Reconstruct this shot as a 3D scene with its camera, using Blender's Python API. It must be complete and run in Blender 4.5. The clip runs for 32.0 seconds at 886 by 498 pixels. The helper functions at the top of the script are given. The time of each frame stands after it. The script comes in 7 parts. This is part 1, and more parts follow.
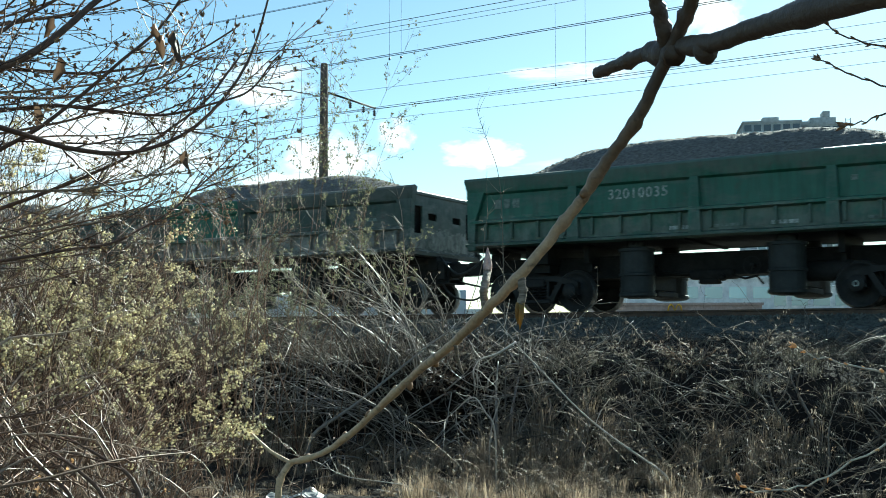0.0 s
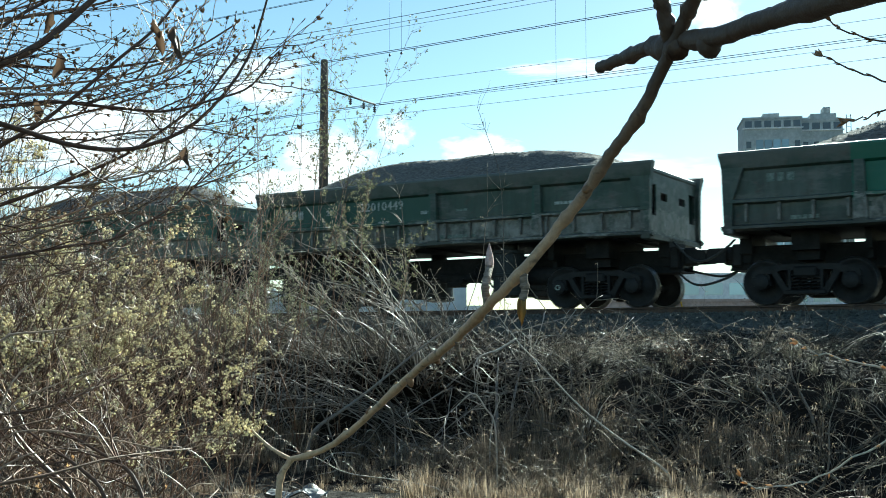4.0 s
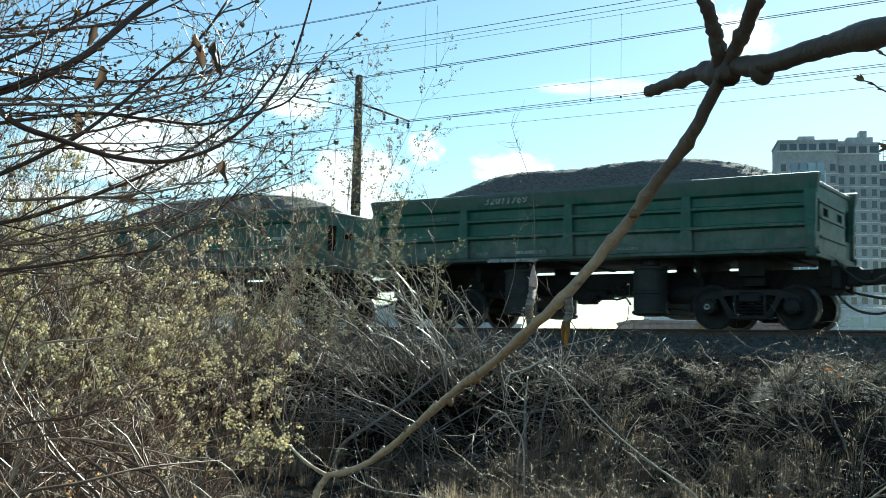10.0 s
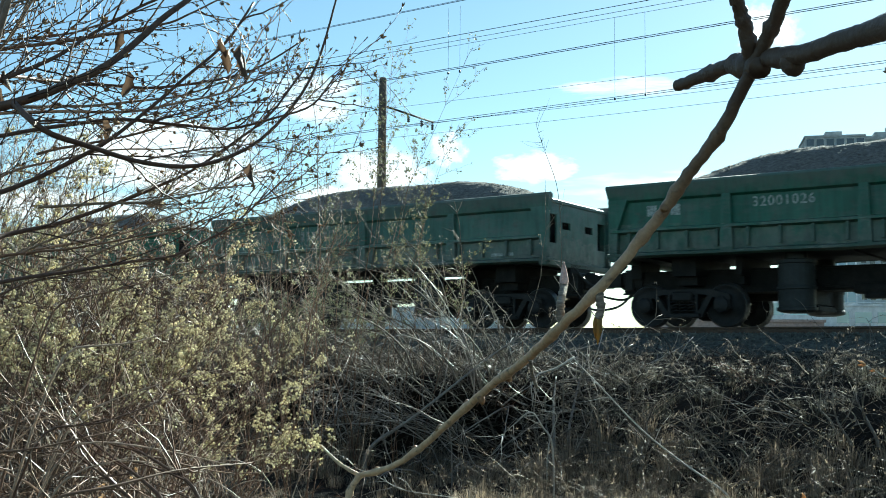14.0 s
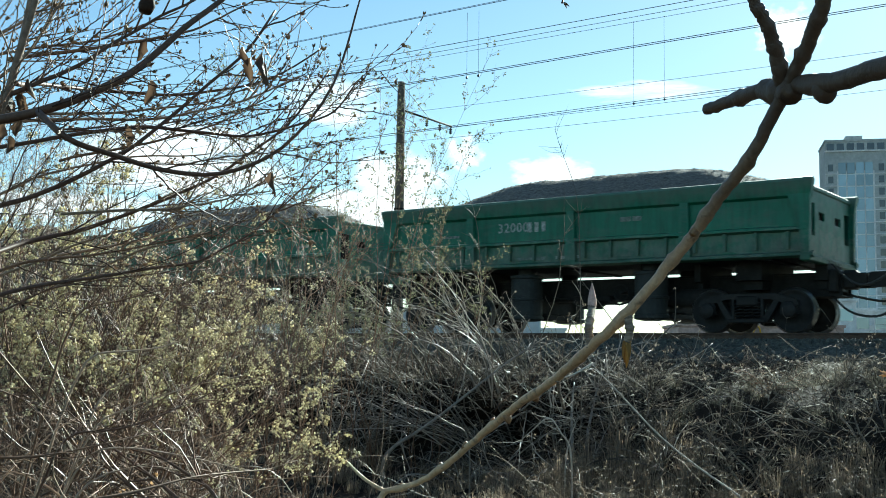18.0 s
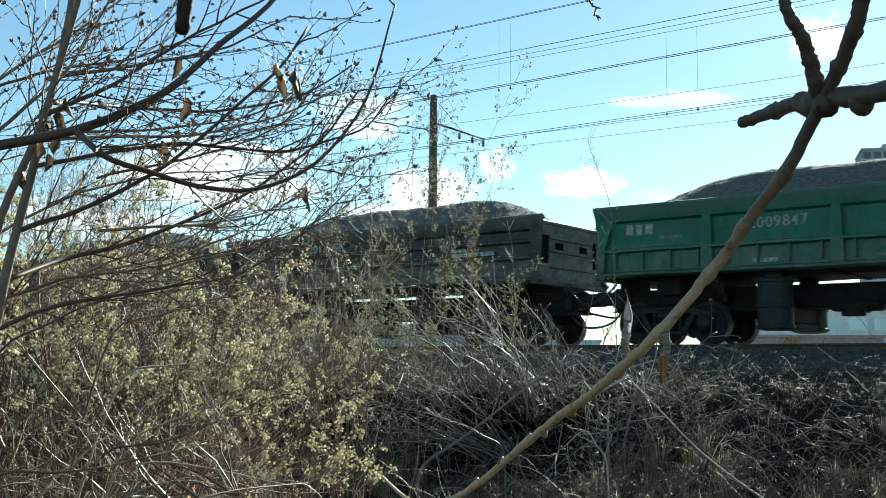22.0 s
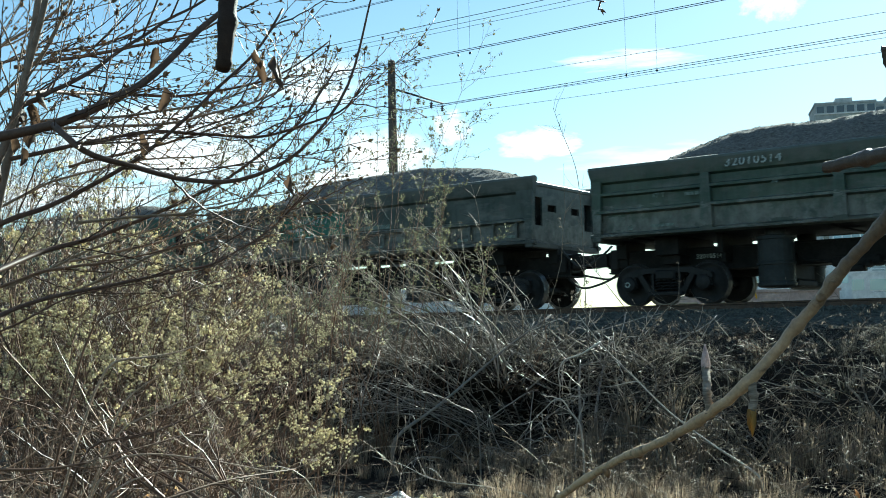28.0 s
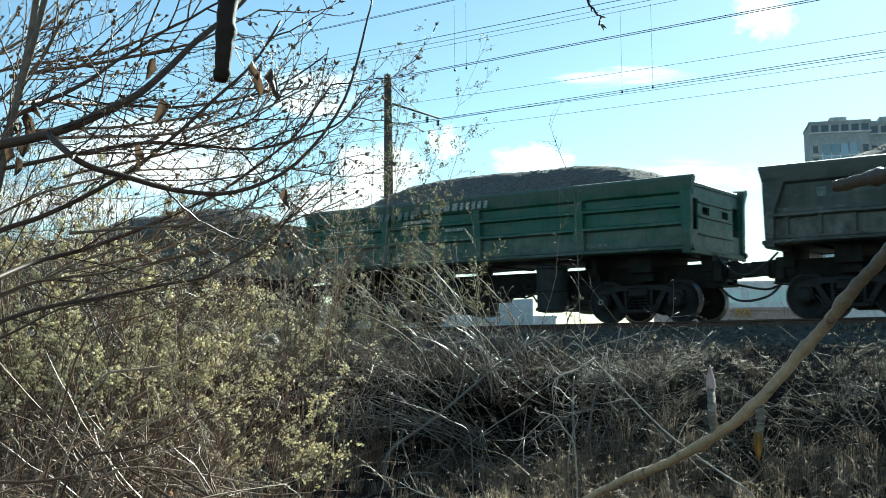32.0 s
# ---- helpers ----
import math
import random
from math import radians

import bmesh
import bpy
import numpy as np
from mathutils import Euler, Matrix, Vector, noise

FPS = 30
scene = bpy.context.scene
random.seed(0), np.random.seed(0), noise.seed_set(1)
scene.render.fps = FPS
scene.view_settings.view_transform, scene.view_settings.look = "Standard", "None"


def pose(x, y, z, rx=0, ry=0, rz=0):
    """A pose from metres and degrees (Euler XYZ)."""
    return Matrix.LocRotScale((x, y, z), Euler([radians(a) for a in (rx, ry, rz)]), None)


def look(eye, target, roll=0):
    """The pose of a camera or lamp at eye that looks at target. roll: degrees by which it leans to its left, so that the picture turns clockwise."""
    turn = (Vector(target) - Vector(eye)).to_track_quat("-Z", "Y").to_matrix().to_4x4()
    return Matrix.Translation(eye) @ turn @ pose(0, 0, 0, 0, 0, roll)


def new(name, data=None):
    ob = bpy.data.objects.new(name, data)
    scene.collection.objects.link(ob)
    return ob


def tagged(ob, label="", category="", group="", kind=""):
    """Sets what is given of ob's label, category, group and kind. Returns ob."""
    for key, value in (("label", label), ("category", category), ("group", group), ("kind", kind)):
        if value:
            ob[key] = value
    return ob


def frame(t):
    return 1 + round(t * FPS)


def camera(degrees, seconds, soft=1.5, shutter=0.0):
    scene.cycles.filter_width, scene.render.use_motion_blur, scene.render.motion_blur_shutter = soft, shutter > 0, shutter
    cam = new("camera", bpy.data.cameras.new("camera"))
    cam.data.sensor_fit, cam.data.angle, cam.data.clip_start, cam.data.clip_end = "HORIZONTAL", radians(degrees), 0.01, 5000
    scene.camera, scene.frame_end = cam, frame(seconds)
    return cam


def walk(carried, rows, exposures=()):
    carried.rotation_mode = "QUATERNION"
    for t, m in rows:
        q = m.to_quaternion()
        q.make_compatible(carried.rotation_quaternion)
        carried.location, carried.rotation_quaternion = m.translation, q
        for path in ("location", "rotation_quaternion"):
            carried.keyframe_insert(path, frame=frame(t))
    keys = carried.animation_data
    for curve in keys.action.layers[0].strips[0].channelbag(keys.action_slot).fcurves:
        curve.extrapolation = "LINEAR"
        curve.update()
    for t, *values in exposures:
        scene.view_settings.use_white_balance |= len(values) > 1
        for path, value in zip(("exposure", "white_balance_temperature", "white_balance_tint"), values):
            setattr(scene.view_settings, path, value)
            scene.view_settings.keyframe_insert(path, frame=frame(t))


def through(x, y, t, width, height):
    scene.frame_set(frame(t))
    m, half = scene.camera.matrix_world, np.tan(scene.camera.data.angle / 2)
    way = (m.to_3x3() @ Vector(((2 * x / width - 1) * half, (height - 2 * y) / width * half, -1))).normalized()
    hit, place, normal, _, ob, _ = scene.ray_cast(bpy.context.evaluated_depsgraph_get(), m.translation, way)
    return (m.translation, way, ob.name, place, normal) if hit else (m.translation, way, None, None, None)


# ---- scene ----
cam = camera(43.9, 32.0, soft=0.92, shutter=0.3)
PATH = [
    (0, (0.003, 0.168, 1.655), (0.003, 2.162, 1.818), -0.1),
    (0.5, (0.004, 0.168, 1.656), (0.003, 2.161, 1.818), -0.2),
    (1, (0.004, 0.169, 1.657), (0.004, 2.163, 1.816), -0.3),
    (1.5, (0.004, 0.171, 1.656), (0.003, 2.164, 1.814), -0.2),
    (2, (0.004, 0.172, 1.656), (0.003, 2.166, 1.812), -0.3),
    (2.5, (0.002, 0.171, 1.656), (0.0, 2.165, 1.812), -0.2),
    (3, (0.003, 0.171, 1.656), (-0.001, 2.165, 1.812), -0.2),
    (3.5, (0.002, 0.174, 1.655), (0.001, 2.168, 1.81), -0.1),
    (5.5, (0.002, 0.174, 1.655), (0.003, 2.167, 1.819), -0.3),
    (6, (0.004, 0.173, 1.654), (0.004, 2.167, 1.818), -0.3),
    (6.5, (0.001, 0.173, 1.655), (0.001, 2.166, 1.82), -0.1),
    (7, (-0.004, 0.175, 1.654), (-0.005, 2.168, 1.821), 0.1),
    (7.5, (-0.008, 0.173, 1.655), (-0.015, 2.166, 1.823), 0.2),
    (8, (-0.012, 0.172, 1.657), (-0.026, 2.165, 1.826), 0.2),
    (8.5, (-0.01, 0.171, 1.657), (-0.035, 2.163, 1.828), 0.2),
    (9, (-0.012, 0.173, 1.657), (-0.047, 2.164, 1.834), 0.5),
    (9.5, (-0.011, 0.173, 1.656), (-0.057, 2.164, 1.837), 0.9),
    (10, (-0.011, 0.172, 1.658), (-0.067, 2.162, 1.844), 1.2),
    (10.5, (-0.014, 0.172, 1.655), (-0.079, 2.162, 1.844), 1.1),
    (11, (-0.015, 0.169, 1.657), (-0.085, 2.159, 1.846), 0.7),
    (11.5, (-0.014, 0.165, 1.657), (-0.089, 2.155, 1.847), 0.2),
    (12, (-0.017, 0.169, 1.658), (-0.097, 2.158, 1.85), 0.2),
    (12.5, (-0.017, 0.173, 1.658), (-0.106, 2.161, 1.853), 0.5),
    (13, (-0.015, 0.176, 1.656), (-0.11, 2.164, 1.85), 0.6),
    (13.5, (-0.015, 0.175, 1.655), (-0.114, 2.163, 1.845), 0.6),
    (15.5, (-0.013, 0.164, 1.656), (-0.126, 2.152, 1.842), 0.3),
    (16, (-0.012, 0.167, 1.659), (-0.127, 2.154, 1.846), 0.3),
    (16.5, (-0.016, 0.169, 1.663), (-0.137, 2.157, 1.852), 0.0),
    (17, (-0.024, 0.167, 1.663), (-0.15, 2.154, 1.852), -0.0),
    (17.5, (-0.023, 0.169, 1.666), (-0.154, 2.156, 1.854), 0.3),
    (18, (-0.025, 0.166, 1.671), (-0.16, 2.152, 1.865), 0.8),
    (18.5, (-0.021, 0.168, 1.668), (-0.16, 2.153, 1.867), 1.2),
    (19, (-0.021, 0.171, 1.668), (-0.162, 2.156, 1.865), 1.2),
    (19.5, (-0.024, 0.174, 1.67), (-0.17, 2.159, 1.863), 1.0),
    (20, (-0.027, 0.172, 1.669), (-0.179, 2.157, 1.861), 0.9),
    (20.5, (-0.029, 0.172, 1.672), (-0.197, 2.155, 1.869), 1.0),
    (21, (-0.029, 0.171, 1.671), (-0.213, 2.152, 1.872), 1.0),
    (21.5, (-0.028, 0.168, 1.672), (-0.221, 2.148, 1.88), 0.7),
    (22, (-0.026, 0.164, 1.674), (-0.222, 2.143, 1.89), 0.5),
    (22.5, (-0.024, 0.162, 1.673), (-0.216, 2.141, 1.895), 0.6),
    (23, (-0.025, 0.16, 1.674), (-0.21, 2.138, 1.9), 0.9),
    (23.5, (-0.023, 0.166, 1.677), (-0.21, 2.144, 1.905), 1.2),
    (24, (-0.022, 0.167, 1.674), (-0.212, 2.145, 1.903), 1.0),
    (24.5, (-0.026, 0.172, 1.677), (-0.215, 2.151, 1.893), 0.6),
    (25, (-0.047, 0.179, 1.685), (-0.24, 2.159, 1.886), 0.0),
    (25.5, (-0.067, 0.212, 1.728), (-0.269, 2.193, 1.917), -0.6),
    (27.5, (-0.127, 0.179, 1.759), (-0.271, 2.168, 1.918), -1.5),
    (28, (-0.129, 0.18, 1.757), (-0.253, 2.17, 1.907), -1.2),
    (28.5, (-0.124, 0.175, 1.76), (-0.245, 2.166, 1.909), -1.1),
    (29, (-0.119, 0.172, 1.758), (-0.229, 2.164, 1.908), -1.2),
    (29.5, (-0.123, 0.174, 1.757), (-0.224, 2.166, 1.907), -1.3),
    (30, (-0.129, 0.196, 1.756), (-0.223, 2.188, 1.907), -1.5),
    (30.5, (-0.143, 0.19, 1.754), (-0.235, 2.182, 1.907), -1.1),
    (31, (-0.144, 0.197, 1.759), (-0.231, 2.189, 1.924), -0.7),
    (31.5, (-0.142, 0.213, 1.755), (-0.242, 2.203, 1.924), -0.8),
    (32, (-0.136, 0.201, 1.76), (-0.249, 2.19, 1.936), -0.6),
]
walk(cam, [(t, look(eye, target, roll)) for t, eye, target, roll in PATH],
     exposures=[(0, 1.56, 5900, -12), (32, 1.56, 5900, -12)])

# ---- daylight: sun behind the train, high veil of clouds ----
TH = radians(31.57)                    # the track's turn against the first line of sight
DX, DY = math.cos(TH), -math.sin(TH)   # along the track, the way the train goes
NX, NY = math.sin(TH), math.cos(TH)    # across the track, away from the camera
RAIL = 2.22                            # height of the rail heads
TRACK = 22.45                          # middle of the near track


def along(s, n, z=0.0):
    return Vector((DX * s + NX * n, DY * s + NY * n, z))


SUN_EL, SUN_AZ = 25.3, 23.0            # degrees above the horizon; degrees right of +y
world = bpy.data.worlds.new("sky")
scene.world = world
world.use_nodes = True
wt = world.node_tree
sky = wt.nodes.new("ShaderNodeTexSky")
sky.sky_type, sky.sun_disc = "NISHITA", False
sky.sun_elevation, sky.sun_rotation = radians(SUN_EL), radians(SUN_AZ)
sky.air_density, sky.dust_density, sky.ozone_density = 1.0, 0.12, 1.5
wt.links.new(sky.outputs[0], wt.nodes["Background"].inputs[0])
wt.nodes["Background"].inputs[1].default_value = 0.051
sun = new("sun", bpy.data.lights.new("sun", "SUN"))
sun.data.energy, sun.data.angle, sun.data.color = 5.0, radians(0.6), (1.0, 0.95, 0.88)
sun_way = Vector((math.sin(radians(SUN_AZ)) * math.cos(radians(SUN_EL)), math.cos(radians(SUN_AZ)) * math.cos(radians(SUN_EL)), math.sin(radians(SUN_EL))))
sun.matrix_world = look(Vector((0, 0, 40)) + sun_way * 50, (0, 0, 40))


# ---- materials ----
class Nodes:
    def __init__(self, name):
        self.mat = bpy.data.materials.new(name)
        self.mat.use_nodes = True
        self.t = self.mat.node_tree
        self.bsdf = self.t.nodes["Principled BSDF"]
        self.out = self.t.nodes["Material Output"]

    def node(self, kind, **props):
        n = self.t.nodes.new(kind)
        for k, v in props.items():
            n.inputs[k].default_value = v
        return n

    def link(self, a, b):
        self.t.links.new(a, b)

    def coords(self):
        return self.t.nodes.new("ShaderNodeTexCoord").outputs["Object"]

    def noise(self, scale, detail=4.0, rough=0.6, stretch=None, vec=None):
        n = self.node("ShaderNodeTexNoise", Scale=scale, Detail=detail, Roughness=rough)
        v = vec or self.coords()
        if stretch:
            m = self.t.nodes.new("ShaderNodeMapping")
            m.inputs["Scale"].default_value = stretch
            self.link(v, m.inputs["Vector"])
            v = m.outputs[0]
        self.link(v, n.inputs["Vector"])
        return n.outputs["Fac"]

    def ramp(self, fac, stops):
        r = self.t.nodes.new("ShaderNodeValToRGB")
        el = r.color_ramp.elements
        while len(el) < len(stops):
            el.new(0.5)
        for e, (p, c) in zip(el, stops):
            e.position = p
            e.color = (*c, 1) if len(c) == 3 else c
        self.link(fac, r.inputs[0])
        return r.outputs[0]

    def mix(self, fac, a, b, blend="MIX"):
        m = self.t.nodes.new("ShaderNodeMixRGB")
        m.blend_type = blend
        for sock, v in ((m.inputs[0], fac), (m.inputs[1], a), (m.inputs[2], b)):
            if isinstance(v, bpy.types.NodeSocket):
                self.link(v, sock)
            else:
                sock.default_value = v if isinstance(v, float) else (*v, 1)
        return m.outputs[0]

    def math(self, op, a, b=0.0):
        m = self.t.nodes.new("ShaderNodeMath")
        m.operation = op
        for sock, v in ((m.inputs[0], a), (m.inputs[1], b)):
            if isinstance(v, bpy.types.NodeSocket):
                self.link(v, sock)
            else:
                sock.default_value = v
        return m.outputs[0]

    def bump(self, height, strength=0.4, distance=0.02):
        b = self.node("ShaderNodeBump", Strength=strength, Distance=distance)
        self.link(height, b.inputs["Height"])
        self.link(b.outputs[0], self.bsdf.inputs["Normal"])

    def random(self):
        return self.t.nodes.new("ShaderNodeObjectInfo").outputs["Random"]

    def island(self):
        return self.t.nodes.new("ShaderNodeNewGeometry").outputs["Random Per Island"]

    def color(self, c):
        if isinstance(c, tuple):
            self.bsdf.inputs["Base Color"].default_value = (*c, 1)
        else:
            self.link(c, self.bsdf.inputs["Base Color"])

    def set(self, **k):
        for a, v in k.items():
            self.bsdf.inputs[a.replace("_", " ")].default_value = v


def surface(name, dark, light, scale, rough=0.8, metal=0.0, bump=0.3, distance=0.01, detail=6.0, fine=6.0, stretch=None, gloss=0.5):
    """Two-scale mottled surface: a broad noise between two tones, a fine grain over it."""
    m = Nodes(name)
    broad = m.ramp(m.noise(scale, detail, 0.62, stretch), [(0.3, dark), (0.7, light)])
    grain = m.noise(scale * fine, 3.0, 0.7, stretch)
    m.color(m.mix(0.55, broad, m.ramp(grain, [(0.25, (0.35, 0.35, 0.35)), (0.75, (1.25, 1.25, 1.25))]), "MULTIPLY"))
    m.set(Roughness=rough, Metallic=metal)
    m.bsdf.inputs["Specular IOR Level"].default_value = gloss
    m.bump(grain, bump, distance)
    return m.mat


def wagon_paint(name, paint, worn, dirt, patch=None, patch_paint=None, scuffed=None):
    """Old enamel on pressed steel: faded and streaked downwards, dusty and rusty in blotches; patch = (x0, x1, z0, z1) freshly repainted;
    scuffed = (x0, x1, share) where loading has scraped the lower boards to pale dusty metal."""
    m = Nodes(name)
    ob = m.coords()
    fade = m.ramp(m.noise(1.1, 5.0, 0.6, None, ob), [(0.35, paint), (0.72, worn)])
    streak = m.ramp(m.noise(2.2, 6.0, 0.7, (4.0, 4.0, 0.35), ob), [(0.42, (1, 1, 1)), (0.72, (0.45, 0.43, 0.41))])
    base = m.mix(0.8, fade, streak, "MULTIPLY")
    blot = m.ramp(m.noise(3.1, 8.0, 0.72, None, ob), [(0.56, (0, 0, 0)), (0.68, (1, 1, 1))])
    base = m.mix(m.math("MULTIPLY", blot, dirt), base, (0.075, 0.055, 0.042))
    dust = m.ramp(m.noise(1.7, 7.0, 0.66, (1.0, 1.0, 2.5), ob), [(0.48, (0, 0, 0)), (0.66, (1, 1, 1))])
    base = m.mix(m.math("MULTIPLY", dust, dirt * 0.75), base, (0.16, 0.15, 0.135))
    sep = m.t.nodes.new("ShaderNodeSeparateXYZ")
    m.link(ob, sep.inputs[0])
    ragged = m.math("ADD", sep.outputs[2], m.math("MULTIPLY", m.math("SUBTRACT", m.noise(2.6, 7.0, 0.7, (1.0, 1.0, 0.4), ob), 0.5), 0.55))
    base = m.mix(m.math("MULTIPLY", m.ramp(m.math("MULTIPLY", ragged, 0.3), [(0.78, (0, 0, 0)), (0.84, (1, 1, 1))]), 0.3 + 0.3 * dirt), base, (0.13, 0.13, 0.12))
    base = m.mix(m.math("MULTIPLY", m.ramp(m.math("MULTIPLY", ragged, 0.3), [(0.44, (1, 1, 1)), (0.54, (0, 0, 0))]), 0.35 + 0.35 * dirt), base, (0.035, 0.03, 0.026))
    chips = m.ramp(m.noise(11.0, 6.0, 0.75, (1.0, 1.0, 0.6), ob), [(0.66, (0, 0, 0)), (0.7, (1, 1, 1))])
    base = m.mix(m.math("MULTIPLY", chips, 0.8 * dirt), base, (0.05, 0.034, 0.026))
    if patch:
        wob = m.math("MULTIPLY", m.noise(9.0, 4.0, 0.6, None, ob), 0.08)
        mask = None
        for sock, lo, hi in ((sep.outputs[0], patch[0], patch[1]), (sep.outputs[2], patch[2], patch[3])):
            v = m.math("ADD", sock, wob)
            inside = m.math("MULTIPLY", m.math("GREATER_THAN", v, lo), m.math("LESS_THAN", v, hi))
            mask = inside if mask is None else m.math("MULTIPLY", mask, inside)
        base = m.mix(m.math("MULTIPLY", mask, 0.85), base, patch_paint)
    if scuffed:
        sx, sz = sep.outputs[0], sep.outputs[2]
        ragged2 = m.math("MULTIPLY", m.math("SUBTRACT", m.noise(2.1, 7.0, 0.7, (0.6, 1.0, 2.2), ob), 0.5), 0.9)
        low = m.math("ADD", sz, ragged2)
        zone = m.math("MULTIPLY", m.math("GREATER_THAN", low, 1.5), m.math("LESS_THAN", low, 1.98))
        zone = m.math("MULTIPLY", zone, m.math("MULTIPLY", m.math("GREATER_THAN", m.math("ADD", sx, ragged2), scuffed[0]), m.math("LESS_THAN", sx, scuffed[1])))
        tone = m.ramp(m.noise(5.0, 7.0, 0.75, (1.0, 1.0, 0.5), ob), [(0.35, (0.1, 0.085, 0.07)), (0.65, (0.34, 0.33, 0.3))])
        base = m.mix(m.math("MULTIPLY", zone, m.math("MULTIPLY", m.ramp(m.noise(3.4, 6.0, 0.7, None, ob), [(0.36, (0, 0, 0)), (0.52, (1, 1, 1))]), scuffed[2])), base, tone)
    m.color(base)
    m.set(Roughness=0.55)
    m.link(m.math("ADD", m.math("MULTIPLY", m.noise(5.0, 5.0, 0.6, None, ob), 0.35), 0.38), m.bsdf.inputs["Roughness"])
    m.bump(m.noise(14.0, 5.0, 0.65, None, ob), 0.25, 0.006)
    return m.mat


def leafy(name, dark, light, through=0.45, rough=0.6):
    """Thin leaf: tone by island, some light let through."""
    m = Nodes(name)
    tone = m.ramp(m.island(), [(0.0, dark), (1.0, light)])
    m.color(tone)
    m.set(Roughness=rough)
    tr = m.t.nodes.new("ShaderNodeBsdfTranslucent")
    m.link(tone, tr.inputs[0])
    mx = m.t.nodes.new("ShaderNodeMixShader")
    mx.inputs[0].default_value = through
    m.link(m.bsdf.outputs[0], mx.inputs[1])
    m.link(tr.outputs[0], mx.inputs[2])
    m.link(mx.outputs[0], m.out.inputs[0])
    return m.mat


def bark(name, dark, light, scale=30.0, rough=0.48, bump=0.3, dist=0.001, gloss=0.4):
    m = Nodes(name)
    tone = m.ramp(m.island(), [(0.0, dark), (1.0, light)])
    grain = m.noise(scale, 6.0, 0.7)
    m.color(m.mix(0.7, tone, m.ramp(grain, [(0.3, (0.4, 0.38, 0.36)), (0.7, (1.25, 1.25, 1.25))]), "MULTIPLY"))
    m.set(Roughness=rough)
    m.bsdf.inputs["Specular IOR Level"].default_value = gloss
    m.bump(grain, bump, dist)
    return m.mat


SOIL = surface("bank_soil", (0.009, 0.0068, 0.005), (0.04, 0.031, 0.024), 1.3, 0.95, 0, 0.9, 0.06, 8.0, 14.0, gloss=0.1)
BALLAST = surface("ballast_stone", (0.016, 0.017, 0.014), (0.17, 0.17, 0.145), 9.0, 0.9, 0, 0.8, 0.03)
STEEL_RAIL = surface("rail_steel", (0.05, 0.035, 0.028), (0.13, 0.085, 0.06), 6.0, 0.6, 0.5)
CONCRETE = surface("sleeper_concrete", (0.2, 0.19, 0.18), (0.36, 0.35, 0.33), 5.0, 0.9)
POLE_CONCRETE = surface("pole_concrete", (0.07, 0.055, 0.05), (0.15, 0.12, 0.105), 3.0, 0.9, 0, 0.4, 0.01, 6.0, 9.0, (1.0, 1.0, 0.25))
UNDER = surface("underframe_grime", (0.007, 0.007, 0.007), (0.028, 0.026, 0.024), 3.0, 0.8, 0.0, 0.4, 0.01, gloss=0.25)
CAST = surface("bogie_cast_steel", (0.007, 0.007, 0.007), (0.029, 0.027, 0.026), 4.0, 0.6, 0.0, 0.4, 0.01, gloss=0.25)
CYL = surface("cylinder_grime", (0.014, 0.016, 0.016), (0.045, 0.049, 0.048), 2.0, 0.6, 0.0, 0.3, 0.008, gloss=0.3)
TREAD = surface("polished_tread", (0.16, 0.155, 0.15), (0.42, 0.41, 0.4), 8.0, 0.34, 0.9, 0.1)
RUBBER = surface("hose_rubber", (0.015, 0.015, 0.015), (0.04, 0.04, 0.04), 20.0, 0.6)
GRAVEL = surface("gravel_load", (0.12, 0.108, 0.098), (0.38, 0.345, 0.31), 16.0, 0.95, 0, 1.0, 0.05, 8.0, 3.0, gloss=0.2)
WIRE = surface("wire_copper", (0.02, 0.03, 0.035), (0.06, 0.07, 0.075), 3.0, 0.5, 0.6)
GLAZED = surface("insulator_glaze", (0.03, 0.022, 0.02), (0.08, 0.06, 0.05), 6.0, 0.25)
STENCIL = surface("stencil_white", (0.09, 0.13, 0.11), (0.62, 0.64, 0.6), 13.0, 0.8, 0, 0.2, 0.004, 8.0, 4.0)
FADED = surface("stencil_faded", (0.035, 0.085, 0.06), (0.3, 0.33, 0.3), 13.0, 0.8, 0, 0.2, 0.004, 8.0, 4.0)


def graded_bark():
    """Bark tan on the low shoot, darker brown with height towards the crotch."""
    m = Nodes("near_branch_bark")
    sep = m.t.nodes.new("ShaderNodeSeparateXYZ")
    co = m.coords()
    m.link(co, sep.inputs[0])
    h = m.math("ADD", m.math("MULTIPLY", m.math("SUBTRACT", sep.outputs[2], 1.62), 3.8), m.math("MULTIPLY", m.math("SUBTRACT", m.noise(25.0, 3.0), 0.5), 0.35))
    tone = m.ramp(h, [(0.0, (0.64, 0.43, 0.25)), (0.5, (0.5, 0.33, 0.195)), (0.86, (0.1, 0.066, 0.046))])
    grain = m.noise(160.0, 6.0, 0.7)
    ring = m.noise(70.0, 4.0, 0.6)
    tone = m.mix(0.55, tone, m.ramp(grain, [(0.3, (0.45, 0.42, 0.4)), (0.7, (1.25, 1.22, 1.2))]), "MULTIPLY")
    tone = m.mix(m.ramp(ring, [(0.6, (0, 0, 0)), (0.72, (1, 1, 1))]), tone, (0.1, 0.065, 0.04))
    m.color(tone)
    m.set(Roughness=0.5)
    m.bump(m.math("ADD", grain, m.math("MULTIPLY", ring, 1.5)), 0.8, 0.0018)
    return m.mat


